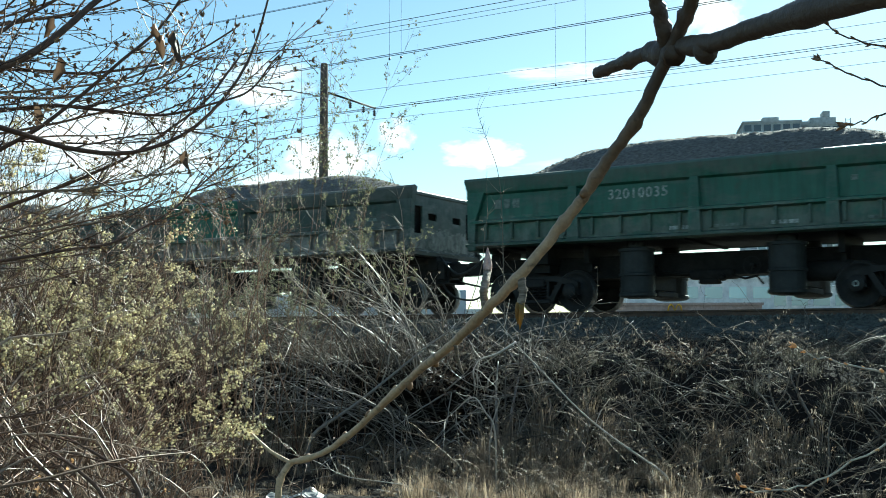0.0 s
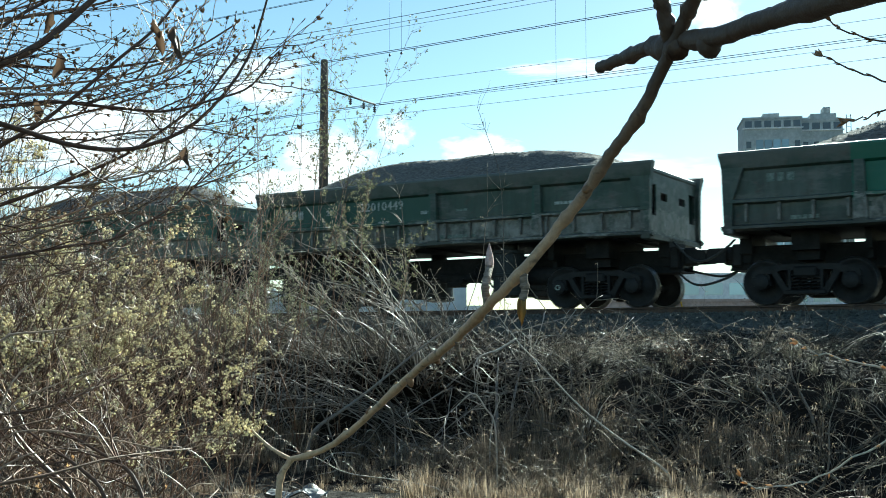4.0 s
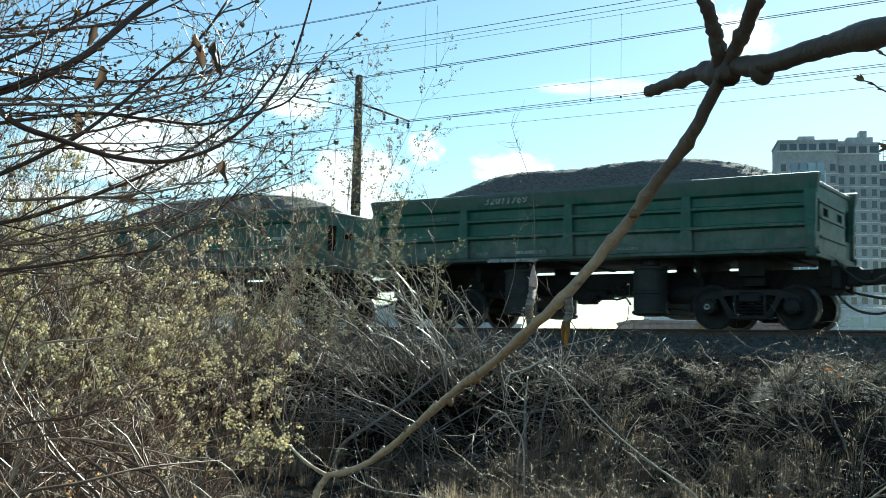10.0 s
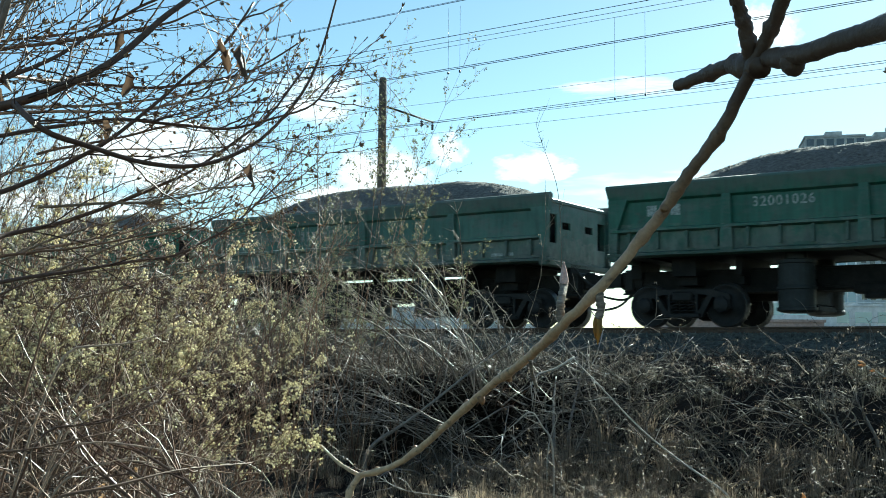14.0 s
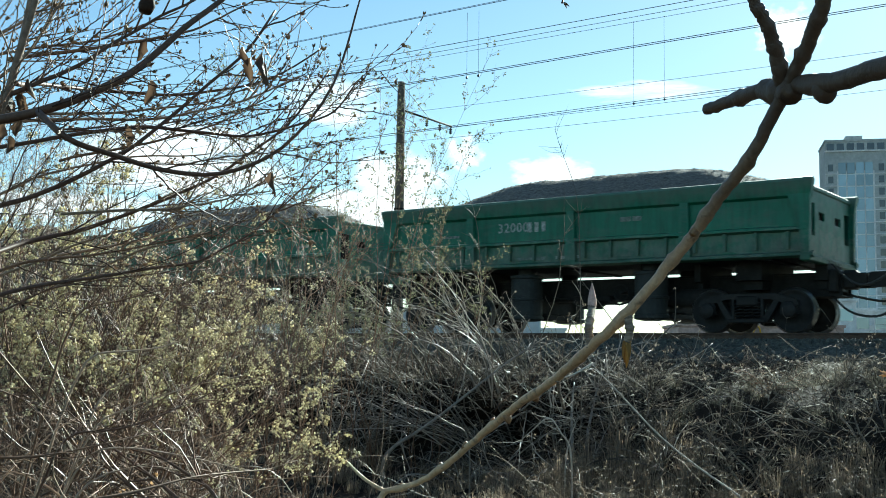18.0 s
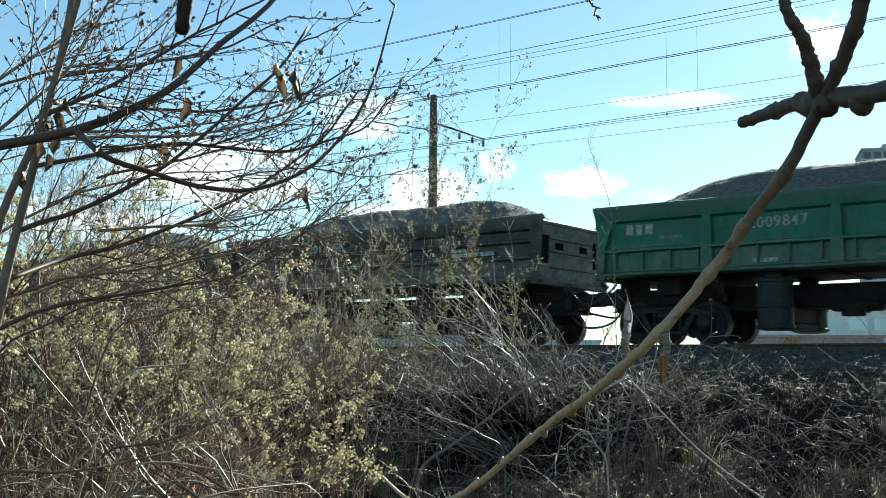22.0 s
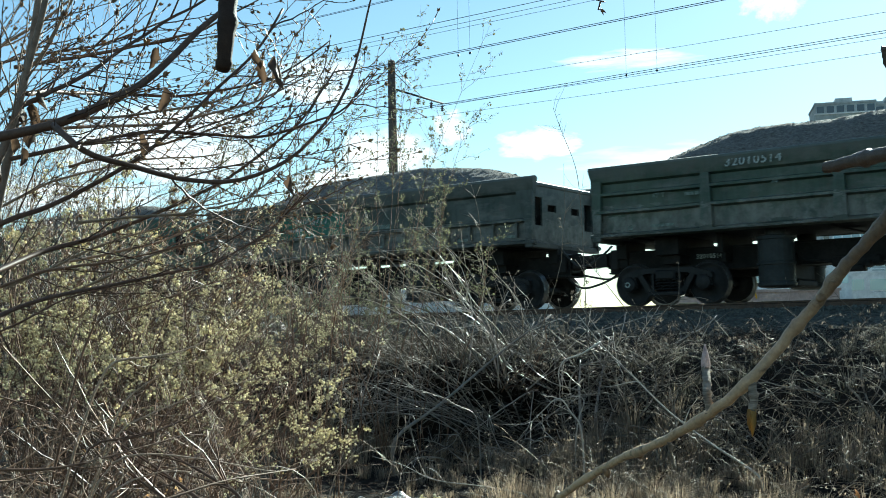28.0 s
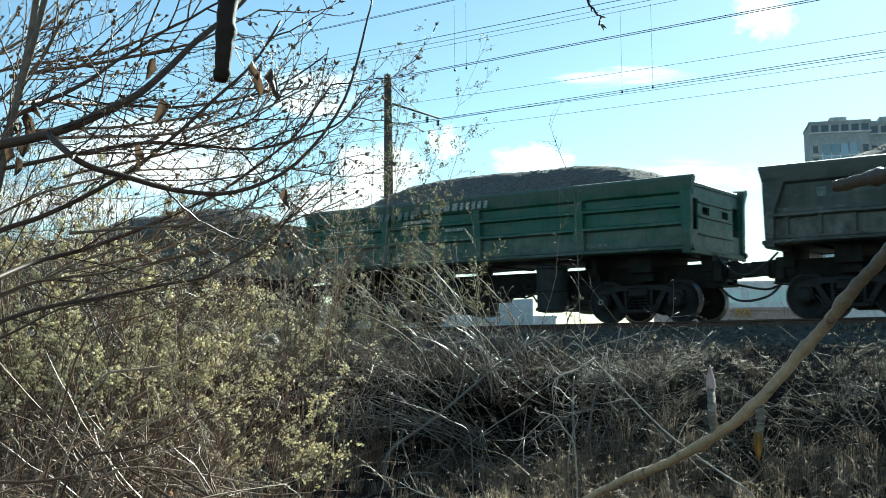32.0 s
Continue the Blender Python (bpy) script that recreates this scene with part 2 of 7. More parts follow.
BARK_NEAR = graded_bark()
BARK_DARK = bark("dark_twig_bark", (0.045, 0.027, 0.02), (0.2, 0.12, 0.085), 40.0, gloss=0.22)
BARK_GREY = bark("grey_twig_bark", (0.036, 0.03, 0.025), (0.34, 0.285, 0.23), 40.0, 0.7, gloss=0.15)
BARK_BROWN = bark("brown_twig_bark", (0.03, 0.0175, 0.012), (0.33, 0.2, 0.13), 40.0, 0.6, gloss=0.25)
# the hanging stub's backlit darkness is put into this bark colour
BARK_BACKLIT = bark("backlit_stub_bark", (0.03, 0.019, 0.013), (0.07, 0.042, 0.03), 60.0, 0.7, 0.8, 0.002, 0.15)
# shade on the bank deepened in the colour of its undergrowth stems
BARK_SHADED = bark("shaded_stem_bark", (0.012, 0.009, 0.0075), (0.085, 0.067, 0.054), 40.0, 0.7, gloss=0.15)
BARK_UMBER = bark("umber_twig_bark", (0.05, 0.031, 0.022), (0.58, 0.39, 0.265), 40.0)
BARK_TRUNK = bark("young_trunk_bark", (0.17, 0.125, 0.095), (0.3, 0.225, 0.17), 26.0, 0.7, 0.8, 0.003, 0.2)
STEM_GREY = bark("grey_limb_bark", (0.2, 0.17, 0.145), (0.32, 0.275, 0.235), 30.0, 0.6, 0.6, 0.003, 0.25)
# tan bark lightened to carry the sunlight on the thicket twigs
BARK_LIT = bark("sunlit_tan_twig_bark", (0.2, 0.145, 0.105), (0.6, 0.46, 0.345), 40.0, 0.5, gloss=0.35)
# paler copy of the twig bark, painting in the backlit rims
BARK_RIMLIT = bark("rimlit_twig_bark", (0.16, 0.135, 0.118), (0.66, 0.58, 0.5), 40.0, 0.36, gloss=0.6)
BARK_TAN = bark("tan_dead_stalk", (0.05, 0.035, 0.026), (0.42, 0.31, 0.215), 40.0, 0.6, gloss=0.25)
BARK_PALE = bark("bleached_stalk", (0.32, 0.28, 0.235), (0.62, 0.55, 0.47), 40.0, 0.55, gloss=0.3)
BUD_BROWN = leafy("bud_scales", (0.12, 0.065, 0.035), (0.42, 0.25, 0.12), 0.25)
BUD_ORANGE = leafy("orange_bud_scales", (0.5, 0.27, 0.12), (0.85, 0.55, 0.27), 0.45)
CATKIN = leafy("yellow_green_blossom", (0.42, 0.36, 0.215), (1.0, 0.92, 0.68), 0.55)
LEAF_PALE = leafy("young_willow_leaf", (0.08, 0.083, 0.045), (0.28, 0.27, 0.155), 0.4)
LEAF_DRY = leafy("dry_brown_leaf", (0.045, 0.03, 0.021), (0.15, 0.092, 0.056), 0.45)
LEAF_GREY = leafy("withered_leaf", (0.055, 0.044, 0.034), (0.35, 0.29, 0.225), 0.4)
LEAF_DULL = leafy("dull_green_leaf", (0.055, 0.058, 0.036), (0.36, 0.35, 0.21), 0.4)
LEAF_WEED = leafy("dark_weed", (0.024, 0.0235, 0.019), (0.215, 0.195, 0.15), 0.5)
AMBER = leafy("amber_bud_scale", (0.12, 0.06, 0.018), (0.58, 0.36, 0.09), 0.45)
GRASS = leafy("dry_grass_blade", (0.09, 0.066, 0.046), (0.56, 0.43, 0.3), 0.5)
PLASTIC = surface("torn_plastic", (0.1, 0.105, 0.11), (0.24, 0.25, 0.26), 8.0, 0.5)
TEAL = surface("teal_plastic", (0.05, 0.35, 0.32), (0.12, 0.55, 0.5), 8.0, 0.4)


# ---- mesh helpers ----
class Geo:
    """Collects vertices and faces of one part."""
    def __init__(self):
        self.v, self.f, self.m, self.round = [], [], [], False

    def add(self, verts, faces, mat=0):
        o = len(self.v)
        self.v += [tuple(p) for p in verts]
        self.f += [tuple(i + o for i in f) for f in faces]
        self.m += [mat] * len(faces)
        return self

    def box(self, x0, x1, y0, y1, z0, z1, c=0.0, mat=0):
        """Box, with its edges cut off by c."""
        if not c:
            return self.add([(x, y, z) for x in (x0, x1) for y in (y0, y1) for z in (z0, z1)],
                            [(0, 1, 3, 2), (4, 6, 7, 5), (0, 4, 5, 1), (2, 3, 7, 6), (0, 2, 6, 4), (1, 5, 7, 3)], mat)
        lo, hi = (x0, y0, z0), (x1, y1, z1)
        v, idx = [], {}
        for sx in (0, 1):
            for sy in (0, 1):
                for sz in (0, 1):
                    s = (sx, sy, sz)
                    for a in range(3):
                        p = [(hi if s[k] else lo)[k] + (0 if k == a else (-c if s[k] else c)) for k in range(3)]
                        idx[s, a] = len(v)
                        v.append(p)
        f = []
        for a in range(3):
            b, d = (a + 1) % 3, (a + 2) % 3
            for e in (0, 1):
                q = []
                for sb, sd in ((0, 0), (1, 0), (1, 1), (0, 1)):
                    s = [0, 0, 0]
                    s[a], s[b], s[d] = e, sb, sd
                    q.append(idx[tuple(s), a])
                f.append(tuple(q if e else q[::-1]))
            for sb in (0, 1):
                for sd in (0, 1):
                    s0, s1 = [0, 0, 0], [0, 0, 0]
                    s0[b] = s1[b] = sb
                    s0[d] = s1[d] = sd
                    s1[a] = 1
                    s0, s1 = tuple(s0), tuple(s1)
                    q = (idx[s0, b], idx[s1, b], idx[s1, d], idx[s0, d])
                    f.append(q if sb != sd else q[::-1])
        for s in ((x, y, z) for x in (0, 1) for y in (0, 1) for z in (0, 1)):
            q = (idx[s, 0], idx[s, 1], idx[s, 2])
            f.append(q if sum(s) % 2 else q[::-1])
        return self.add(v, f, mat)

    def prism(self, outline, y0, y1, mat=0):
        """Outline in (x, z), pushed from y0 to y1."""
        n = len(outline)
        v = [(x, y0, z) for x, z in outline] + [(x, y1, z) for x, z in outline]
        f = [tuple(range(n)), tuple(range(2 * n - 1, n - 1, -1))]
        f += [(i, i + n, (i + 1) % n + n, (i + 1) % n) for i in range(n)]
        return self.add(v, f, mat)

    def lathe(self, profile, axis="z", at=(0, 0, 0), n=20, mat=0, caps=True):
        """Profile of (radius, height), turned about an axis through at."""
        v, f = [], []
        for r, h in profile:
            for i in range(n):
                a = 2 * math.pi * i / n
                c, s = r * math.cos(a), r * math.sin(a)
                p = (c, s, h) if axis == "z" else (c, h, s) if axis == "y" else (h, c, s)
                v.append((p[0] + at[0], p[1] + at[1], p[2] + at[2]))
        for k in range(len(profile) - 1):
            for i in range(n):
                j = (i + 1) % n
                f.append((k * n + i, k * n + j, (k + 1) * n + j, (k + 1) * n + i))
        if caps:
            f += [tuple(range(n))[::-1], tuple(range((len(profile) - 1) * n, len(profile) * n))]
        return self.add(v, f, mat)

    def tube(self, pts, radii, n=5, mat=0):
        """Tapered tube along points."""
        self.round = True
        pts = [Vector(p) for p in pts]
        if not hasattr(radii, "__len__"):
            radii = [radii] * len(pts)
        v, f = [], []
        side = None
        for k, p in enumerate(pts):
            d = (pts[min(k + 1, len(pts) - 1)] - pts[max(k - 1, 0)]).normalized()
            if side is None:
                side = d.orthogonal().normalized()
            side = (side - d * side.dot(d)).normalized()
            up = d.cross(side)
            for i in range(n):
                a = 2 * math.pi * i / n
                v.append(p + (side * math.cos(a) + up * math.sin(a)) * radii[k])
        for k in range(len(pts) - 1):
            for i in range(n):
                j = (i + 1) % n
                f.append((k * n + i, k * n + j, (k + 1) * n + j, (k + 1) * n + i))
        f += [tuple(range(n))[::-1], tuple(range((len(pts) - 1) * n, len(pts) * n))]
        return self.add(v, f, mat)

    def mesh(self, name, mats, smooth=False):
        me = bpy.data.meshes.new(name)
        me.from_pydata(self.v, [], self.f)
        for m in mats if isinstance(mats, (list, tuple)) else [mats]:
            me.materials.append(m)
        me.polygons.foreach_set("material_index", self.m)
        if smooth or self.round:
            me.polygons.foreach_set("use_smooth", [True] * len(me.polygons))
        me.update()
        return me


def part(name, mesh, parent, label="", m=None):
    ob = new(name, mesh)
    ob.parent = parent
    if m is not None:
        ob.matrix_basis = m
    if label:
        ob["label"] = label
    return ob


def thing(name, label, category, m=None, group="", kind="", mesh=None):
    ob = new(name, mesh)
    if m is not None:
        ob.matrix_basis = m
    return tagged(ob, label, category, group, kind)


# ---- the ground: one sheet, from the foot of the bank up to the line and on to the horizon ----
def smooth01(a, b, x):
    k = min(1.0, max(0.0, (x - a) / (b - a)))
    return k * k * (3 - 2 * k)


def bank_foot(s, gentle):
    return 11.7 - 1.4 * gentle + 0.7 * noise.noise((s * 0.35, 0, 6.0)) + 0.5 * noise.noise((s * 1.1, 0, 2.0)) + 0.2 * noise.noise((s * 3.1, 0, 5.0))


def undercut(s, n):
    """How far the foot of the steep face is washed out under its lip."""
    gentle = smooth01(-6.7, -5.2, s)
    u = (n - bank_foot(s, gentle)) / 1.15
    return 1.25 * (1 - gentle) * smooth01(-14.0, -12.0, s) * smooth01(-0.2, 0.15, u) * (1 - smooth01(0.35, 0.66, u))


def ground_z(s, n):
    z = 0.12 * smooth01(3, 9, n) + 0.08 * smooth01(8.5, 12, n)
    gentle = smooth01(-6.7, -5.2, s)
    foot = bank_foot(s, gentle)
    z += 1.16 * smooth01(foot, foot + 1.15 + 1.9 * gentle, n) + 0.26 * min(1.0, max(0.0, (n - 14.0) / 5.0))
    if n < 20:
        k = smooth01(2.5, 6, n)
        z += k * (0.16 * noise.noise((s * 0.45, n * 0.45, 3.0)) + 0.07 * noise.noise((s * 1.7, n * 1.7, 8.0)) + 0.03 * noise.noise((s * 5.0, n * 5.0, 1.0))) * (1 - smooth01(18.5, 20, n))
    return z


g = Geo()
ns = [-3000, -600, -150, -40, -15, -5, 0, 3] + [5 + 0.25 * i for i in range(23)] + [10.7 + 0.09 * i for i in range(32)] + [13.75 + 0.25 * i for i in range(26)] + [20.6, 21.5, 24, 29, 34, 40, 60, 110, 250, 700, 3000]
ss = [-3000, -700, -250, -110, -60, -40] + [-30 + 0.3 * i for i in range(120)] + [8, 12, 20, 40, 90, 250, 700, 3000]
verts = [along(s, n + undercut(s, n), ground_z(s, n)) for n in ns for s in ss]
faces = [(r * len(ss) + c, r * len(ss) + c + 1, (r + 1) * len(ss) + c + 1, (r + 1) * len(ss) + c) for r in range(len(ns) - 1) for c in range(len(ss) - 1)]
g.add(verts, faces)
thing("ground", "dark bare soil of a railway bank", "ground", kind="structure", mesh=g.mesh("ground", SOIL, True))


# ---- ballast, sleepers and rails of two tracks ----
def ballast_bed():
    g = Geo()
    prof = [(18.9, 1.62), (19.6, 1.84), (20.35, 2.03), (20.9, 2.05), (24.6, 2.04), (25.0, 1.98), (25.4, 2.04), (29.2, 2.04), (30.4, 1.7)]
    cols = [-140 + 4 * i for i in range(28)] + [-28 + 0.4 * i for i in range(90)] + [8 + 5 * i for i in range(16)]
    v = []
    for n, z in prof:
        for s in cols:
            w = 0.05 * noise.noise((s * 1.3, n * 1.3, 0)) + 0.03 * noise.noise((s * 4.0, n * 4.0, 5))
            v.append(along(s, n + w * 2, z + w))
    k = len(cols)
    g.add(v, [(r * k + c, r * k + c + 1, (r + 1) * k + c + 1, (r + 1) * k + c) for r in range(len(prof) - 1) for c in range(k - 1)])
    return thing("ballast_bed", "grey crushed-stone ballast under two tracks", "ballast", kind="structure", mesh=g.mesh("ballast_bed", BALLAST, True))


def rail_mesh(length):
    g = Geo()
    out = [(-0.075, 0), (0.075, 0), (0.075, 0.014), (0.012, 0.03), (0.01, 0.135), (0.036, 0.145), (0.037, 0.172), (0.03, 0.18), (-0.03, 0.18), (-0.037, 0.172), (-0.036, 0.145), (-0.01, 0.135), (-0.012, 0.03), (-0.075, 0.014)]
    n = len(out)
    v = [(x, y, z) for x in (-length / 2, length / 2) for y, z in out]
    g.add(v, [tuple(range(n))[::-1], tuple(range(n, 2 * n))] + [(i, (i + 1) % n, (i + 1) % n + n, i + n) for i in range(n)])
    return g.mesh("rail", STEEL_RAIL)


ballast = ballast_bed()
TURN = -math.degrees(TH)
sl = Geo().box(-0.13, 0.13, -1.35, 1.35, 0.0, 0.2, 0.02).mesh("sleeper", CONCRETE)
rm = rail_mesh(220.0)
for tn, z0, step, span in ((TRACK, RAIL, 0.55, (-34, 9)), (27.05, RAIL, 1.1, (-40, 9))):
    tr = thing("railway_track", "rusty rails on grey concrete sleepers in ballast", "railway track", kind="structure", group="parallel tracks",
               m=Matrix.Translation(along(-30, tn, z0 - 0.18)) @ pose(0, 0, 0, 0, 0, TURN))
    for side in (-0.797, 0.797):
        part("rail", rm, tr, m=pose(0, side, 0))
    s = span[0]
    while s < span[1]:
        part("sleeper", sl, tr, m=pose(s + 30, 0, -0.2))
        s += step


# ---- side-tipping hopper wagons ----
HALF, WIDE, BOT, TOP = 5.185, 1.6, 1.40, 2.92     # half length, half width, lower and upper edge over the rail
AXLES = (-4.54, -2.89, 2.89, 4.54)
BOGIE, HALF_BASE = 3.715, 0.825
WHEEL = 0.435
CACHE = {}


def cached(key, make):
    if key not in CACHE:
        CACHE[key] = make()
    return CACHE[key]


def side_panel(paint):
    g = Geo()
    for z0, z1, y0, y1 in ((1.46, 1.96, -1.47, -1.43), (1.96, 2.62, -1.48, -1.44)):
        a, b = 5.05 + (z0 - 1.4) * 0.06, 5.05 + (z1 - 1.4) * 0.06
        g.prism([(-a, z0), (a, z0), (b, z1), (-b, z1)], y0, y1)
    return g.mesh("side_panel", paint)


def top_chord(paint):
    """Rolled rim along the top of a side, its outer face leaning out, with a lip."""
    out = [(-1.47, 2.55), (-1.56, 2.6), (-1.615, 2.87), (-1.6, 2.92), (-1.52, 2.94), (-1.42, 2.9), (-1.42, 2.55)]
    g, n = Geo(), len(out)
    v = [(sx * (HALF - (0.05 if z < 2.7 else 0.0)), y, z) for sx in (-1, 1) for y, z in out]
    g.add(v, [tuple(range(n)), tuple(range(2 * n - 1, n - 1, -1))] + [(i, i + n, (i + 1) % n + n, (i + 1) % n) for i in range(n)])
    return g.mesh("top_chord", paint)


def wavy_beam(name, paint, x0, x1, y0, y1, z0, z1, wave, seed):
    """Long pressed rail that has been knocked out of true."""
    g = Geo()
    n = 22
    v, f = [], []
    for i in range(n + 1):
        x = x0 + (x1 - x0) * i / n
        d = wave * noise.noise((x * 0.9, seed, 0)) + wave * 0.5 * noise.noise((x * 2.6, seed, 4))
        e = 0.3 * (z1 - z0)
        for y, z in ((y0, z0 + e), (y1, z0), (y1, z1), (y0, z1 - e)):
            v.append((x, y + (d if y == min(y0, y1) else 0), z + d * 0.8))
    for i in range(n):
        for k in range(4):
            a, b = i * 4 + k, i * 4 + (k + 1) % 4
            f.append((a, b, b + 4, a + 4))
    f += [(3, 2, 1, 0), (n * 4, n * 4 + 1, n * 4 + 2, n * 4 + 3)]
    return g.add(v, f).mesh(name, paint)


def end_wall(paint):
    """Pressed end with its tipping-gear openings cut through."""
    ys = [-1.56, -1.38, -1.0, -0.74, -0.36, 0.36, 0.74, 1.0, 1.38, 1.56]
    zs = [1.47, 1.72, 1.86, 2.2, 2.36, 2.5, 2.76]
    holes = {(1, 2), (1, 3), (1, 4), (3, 3), (5, 3), (7, 2), (7, 3), (7, 4)}
    g, ids, faces = Geo(), {}, []

    def vid(x, i, k):
        return ids.setdefault((x, i, k), len(ids))

    def solid(i, k):
        return 0 <= i < len(ys) - 1 and 0 <= k < len(zs) - 1 and (i, k) not in holes

    for i in range(len(ys) - 1):
        for k in range(len(zs) - 1):
            if not solid(i, k):
                continue
            for x, flip in ((0, True), (1, False)):
                q = [vid(x, i, k), vid(x, i + 1, k), vid(x, i + 1, k + 1), vid(x, i, k + 1)]
                faces.append(tuple(q[::-1] if flip else q))
            for di, dk, a, b in ((-1, 0, (0, 1), (0, 0)), (1, 0, (1, 0), (1, 1)), (0, -1, (0, 0), (1, 0)), (0, 1, (1, 1), (0, 1))):
                if not solid(i + di, k + dk):
                    a0, b0 = (i + a[0], k + a[1]), (i + b[0], k + b[1])
                    faces.append((vid(0, *a0), vid(0, *b0), vid(1, *b0), vid(1, *a0)))
    g.add([(0.02 if x else -0.02, ys[i], zs[k]) for x, i, k in ids], faces)
    return g.mesh("end_wall", paint)


def heap_mesh(seed):
    """Heaped gravel between the sides: a long even crest that falls off round at both ends, with its own slump."""
    rnd = random.Random(seed)
    nx, ny = 120, 32
    back, fore = rnd.uniform(2.6, 3.7), rnd.uniform(2.6, 3.6)
    crest = rnd.uniform(0.8, 0.89)
    lumps = [(rnd.uniform(-3.2, 3.2), rnd.uniform(-0.03, 0.05), rnd.uniform(0.9, 1.8)) for _ in range(4)]
    v = []
    for i in range(nx + 1):
        x = -4.95 + 9.9 * i / nx
        rear, front = min(1.0, (x + 4.85) / back), min(1.0, (4.8 - x) / fore)
        ends = max(0.0, 1 - max(0.0, 1 - max(0.0, rear)) ** 1.9) * max(0.0, 1 - max(0.0, 1 - max(0.0, front)) ** 2.3)
        for k in range(ny + 1):
            y = -1.44 + 2.88 * k / ny
            across = max(0.0, 1 - (abs(y / 1.44) ** 2 + 0.02) ** 0.64)
            h = crest * ends + sum(a * math.exp(-((x - c) / w) ** 2) for c, a, w in lumps) * ends
            z = 2.62 + 0.25 * ends ** 0.5 + h * across * (0.97 + 0.06 * noise.noise((x * 0.6 + seed, y * 0.7, 0)))
            z += 0.02 * noise.noise((x * 3.1, y * 3.1, seed)) + 0.018 * noise.noise((x * 8.0, y * 8.0, seed))
            v.append((x, y, z))
    k = ny + 1
    return Geo().add(v, [(i * k + j, (i + 1) * k + j, (i + 1) * k + j + 1, i * k + j + 1) for i in range(nx) for j in range(ny)]).mesh("gravel_load", GRAVEL, True)


def stones_mesh(seed):
    """Single stones that stand out on the heap."""
    rnd = random.Random(seed + 77)
    g = Geo()
    me = CACHE["heap", seed % 6]
    co = [v.co for v in me.vertices]
    for _ in range(5200):
        p = co[rnd.randrange(len(co))]
        if p.z < 2.84 or p.y > 0.5:
            continue
        stone(g, (p.x + rnd.uniform(-0.05, 0.05), p.y + rnd.uniform(-0.045, 0.045), p.z - 0.014), rnd.uniform(0.014, 0.028), rnd)
    return g.mesh("loose_stone_cover", GRAVEL)


def stone(g, p, r, rnd):
    dirs = ((1, 0, 0), (-1, 0, 0), (0, 1, 0), (0, -1, 0), (0, 0, 1), (0, 0, -1))
    q = [tuple(p[k] + d[k] * r * rnd.uniform(0.6, 1.25) + rnd.uniform(-0.2, 0.2) * r for k in range(3)) for d in dirs]
    g.add(q, [(0, 2, 4), (2, 1, 4), (1, 3, 4), (3, 0, 4), (2, 0, 5), (1, 2, 5), (3, 1, 5), (0, 3, 5)])


def wheel_mesh():
    g = Geo()
    g.lathe([(0.10, -0.1), (0.115, -0.095), (0.12, -0.05), (0.3, -0.03), (0.365, -0.045), (0.39, -0.062), (0.403, -0.064), (0.422, -0.063)], "y", n=32, mat=0, caps=False)
    g.lathe([(0.001, -0.102), (0.10, -0.1)], "y", n=32, mat=0, caps=False)
    g.lathe([(0.422, -0.063), (WHEEL, -0.052), (WHEEL + 0.004, 0.03), (0.463, 0.045), (0.463, 0.062), (0.38, 0.066)], "y", n=32, mat=1, caps=False)
    g.lathe([(0.38, 0.066), (0.28, 0.03), (0.12, 0.06), (0.1, 0.09)], "y", n=32, mat=0, caps=False)
    return g.mesh("wheel", [CAST, TREAD], True)


def axle_mesh():
    g = Geo().lathe([(0.065, -1.1), (0.068, -0.95), (0.095, -0.92), (0.095, -0.7), (0.08, -0.6), (0.08, 0.6), (0.095, 0.7), (0.095, 0.92), (0.068, 0.95), (0.065, 1.1)], "y", n=14)
    g.box(-0.07, 0.07, -1.115, -1.1, -0.018, 0.018)
    return g.mesh("axle", CAST, True)


def side_frame_mesh():
    """Cast side frame: top bar, two sloping arms to the boxes, bottom bar under the springs."""
    g = Geo()
    t = 0.075
    g.prism([(-1.13, 0.58), (-1.1, 0.7), (-0.62, 0.84), (0.62, 0.84), (1.1, 0.7), (1.13, 0.58), (0.7, 0.66), (0.5, 0.72), (-0.5, 0.72), (-0.7, 0.66)], -t, t)
    g.prism([(-0.72, 0.68), (-0.6, 0.7), (-0.36, 0.33), (-0.36, 0.22), (-0.45, 0.22)], -t, t)
    g.prism([(0.72, 0.68), (0.45, 0.22), (0.36, 0.22), (0.36, 0.33), (0.6, 0.7)], -t, t)
    g.box(-0.42, 0.42, -t - 0.06, t + 0.06, 0.2, 0.3, 0.02)
    g.box(-0.36, -0.3, -t, t, 0.28, 0.74)
    g.box(0.3, 0.36, -t, t, 0.28, 0.74)
    for x in (-0.925, 0.925):
        g.prism([(x - 0.2, 0.4), (x - 0.16, 0.64), (x + 0.16, 0.64), (x + 0.2, 0.4), (x + 0.14, 0.4), (x + 0.12, 0.56), (x - 0.12, 0.56), (x - 0.14, 0.4)], -t * 0.9, t * 0.9)
        g.box(x - 0.09, x + 0.09, -t - 0.05, -t, 0.5, 0.66, 0.02)
    g.v = [(x * HALF_BASE / 0.925, y, z * 0.91) for x, y, z in g.v]
    return g.mesh("side_frame", CAST)


def spring_mesh():
    pts = [(0.085 * math.cos(a * 0.8), 0.085 * math.sin(a * 0.8), 0.275 + a * 0.008) for a in range(0, 40)]
    return Geo().tube(pts, 0.017, 5).mesh("spring", CAST, True)


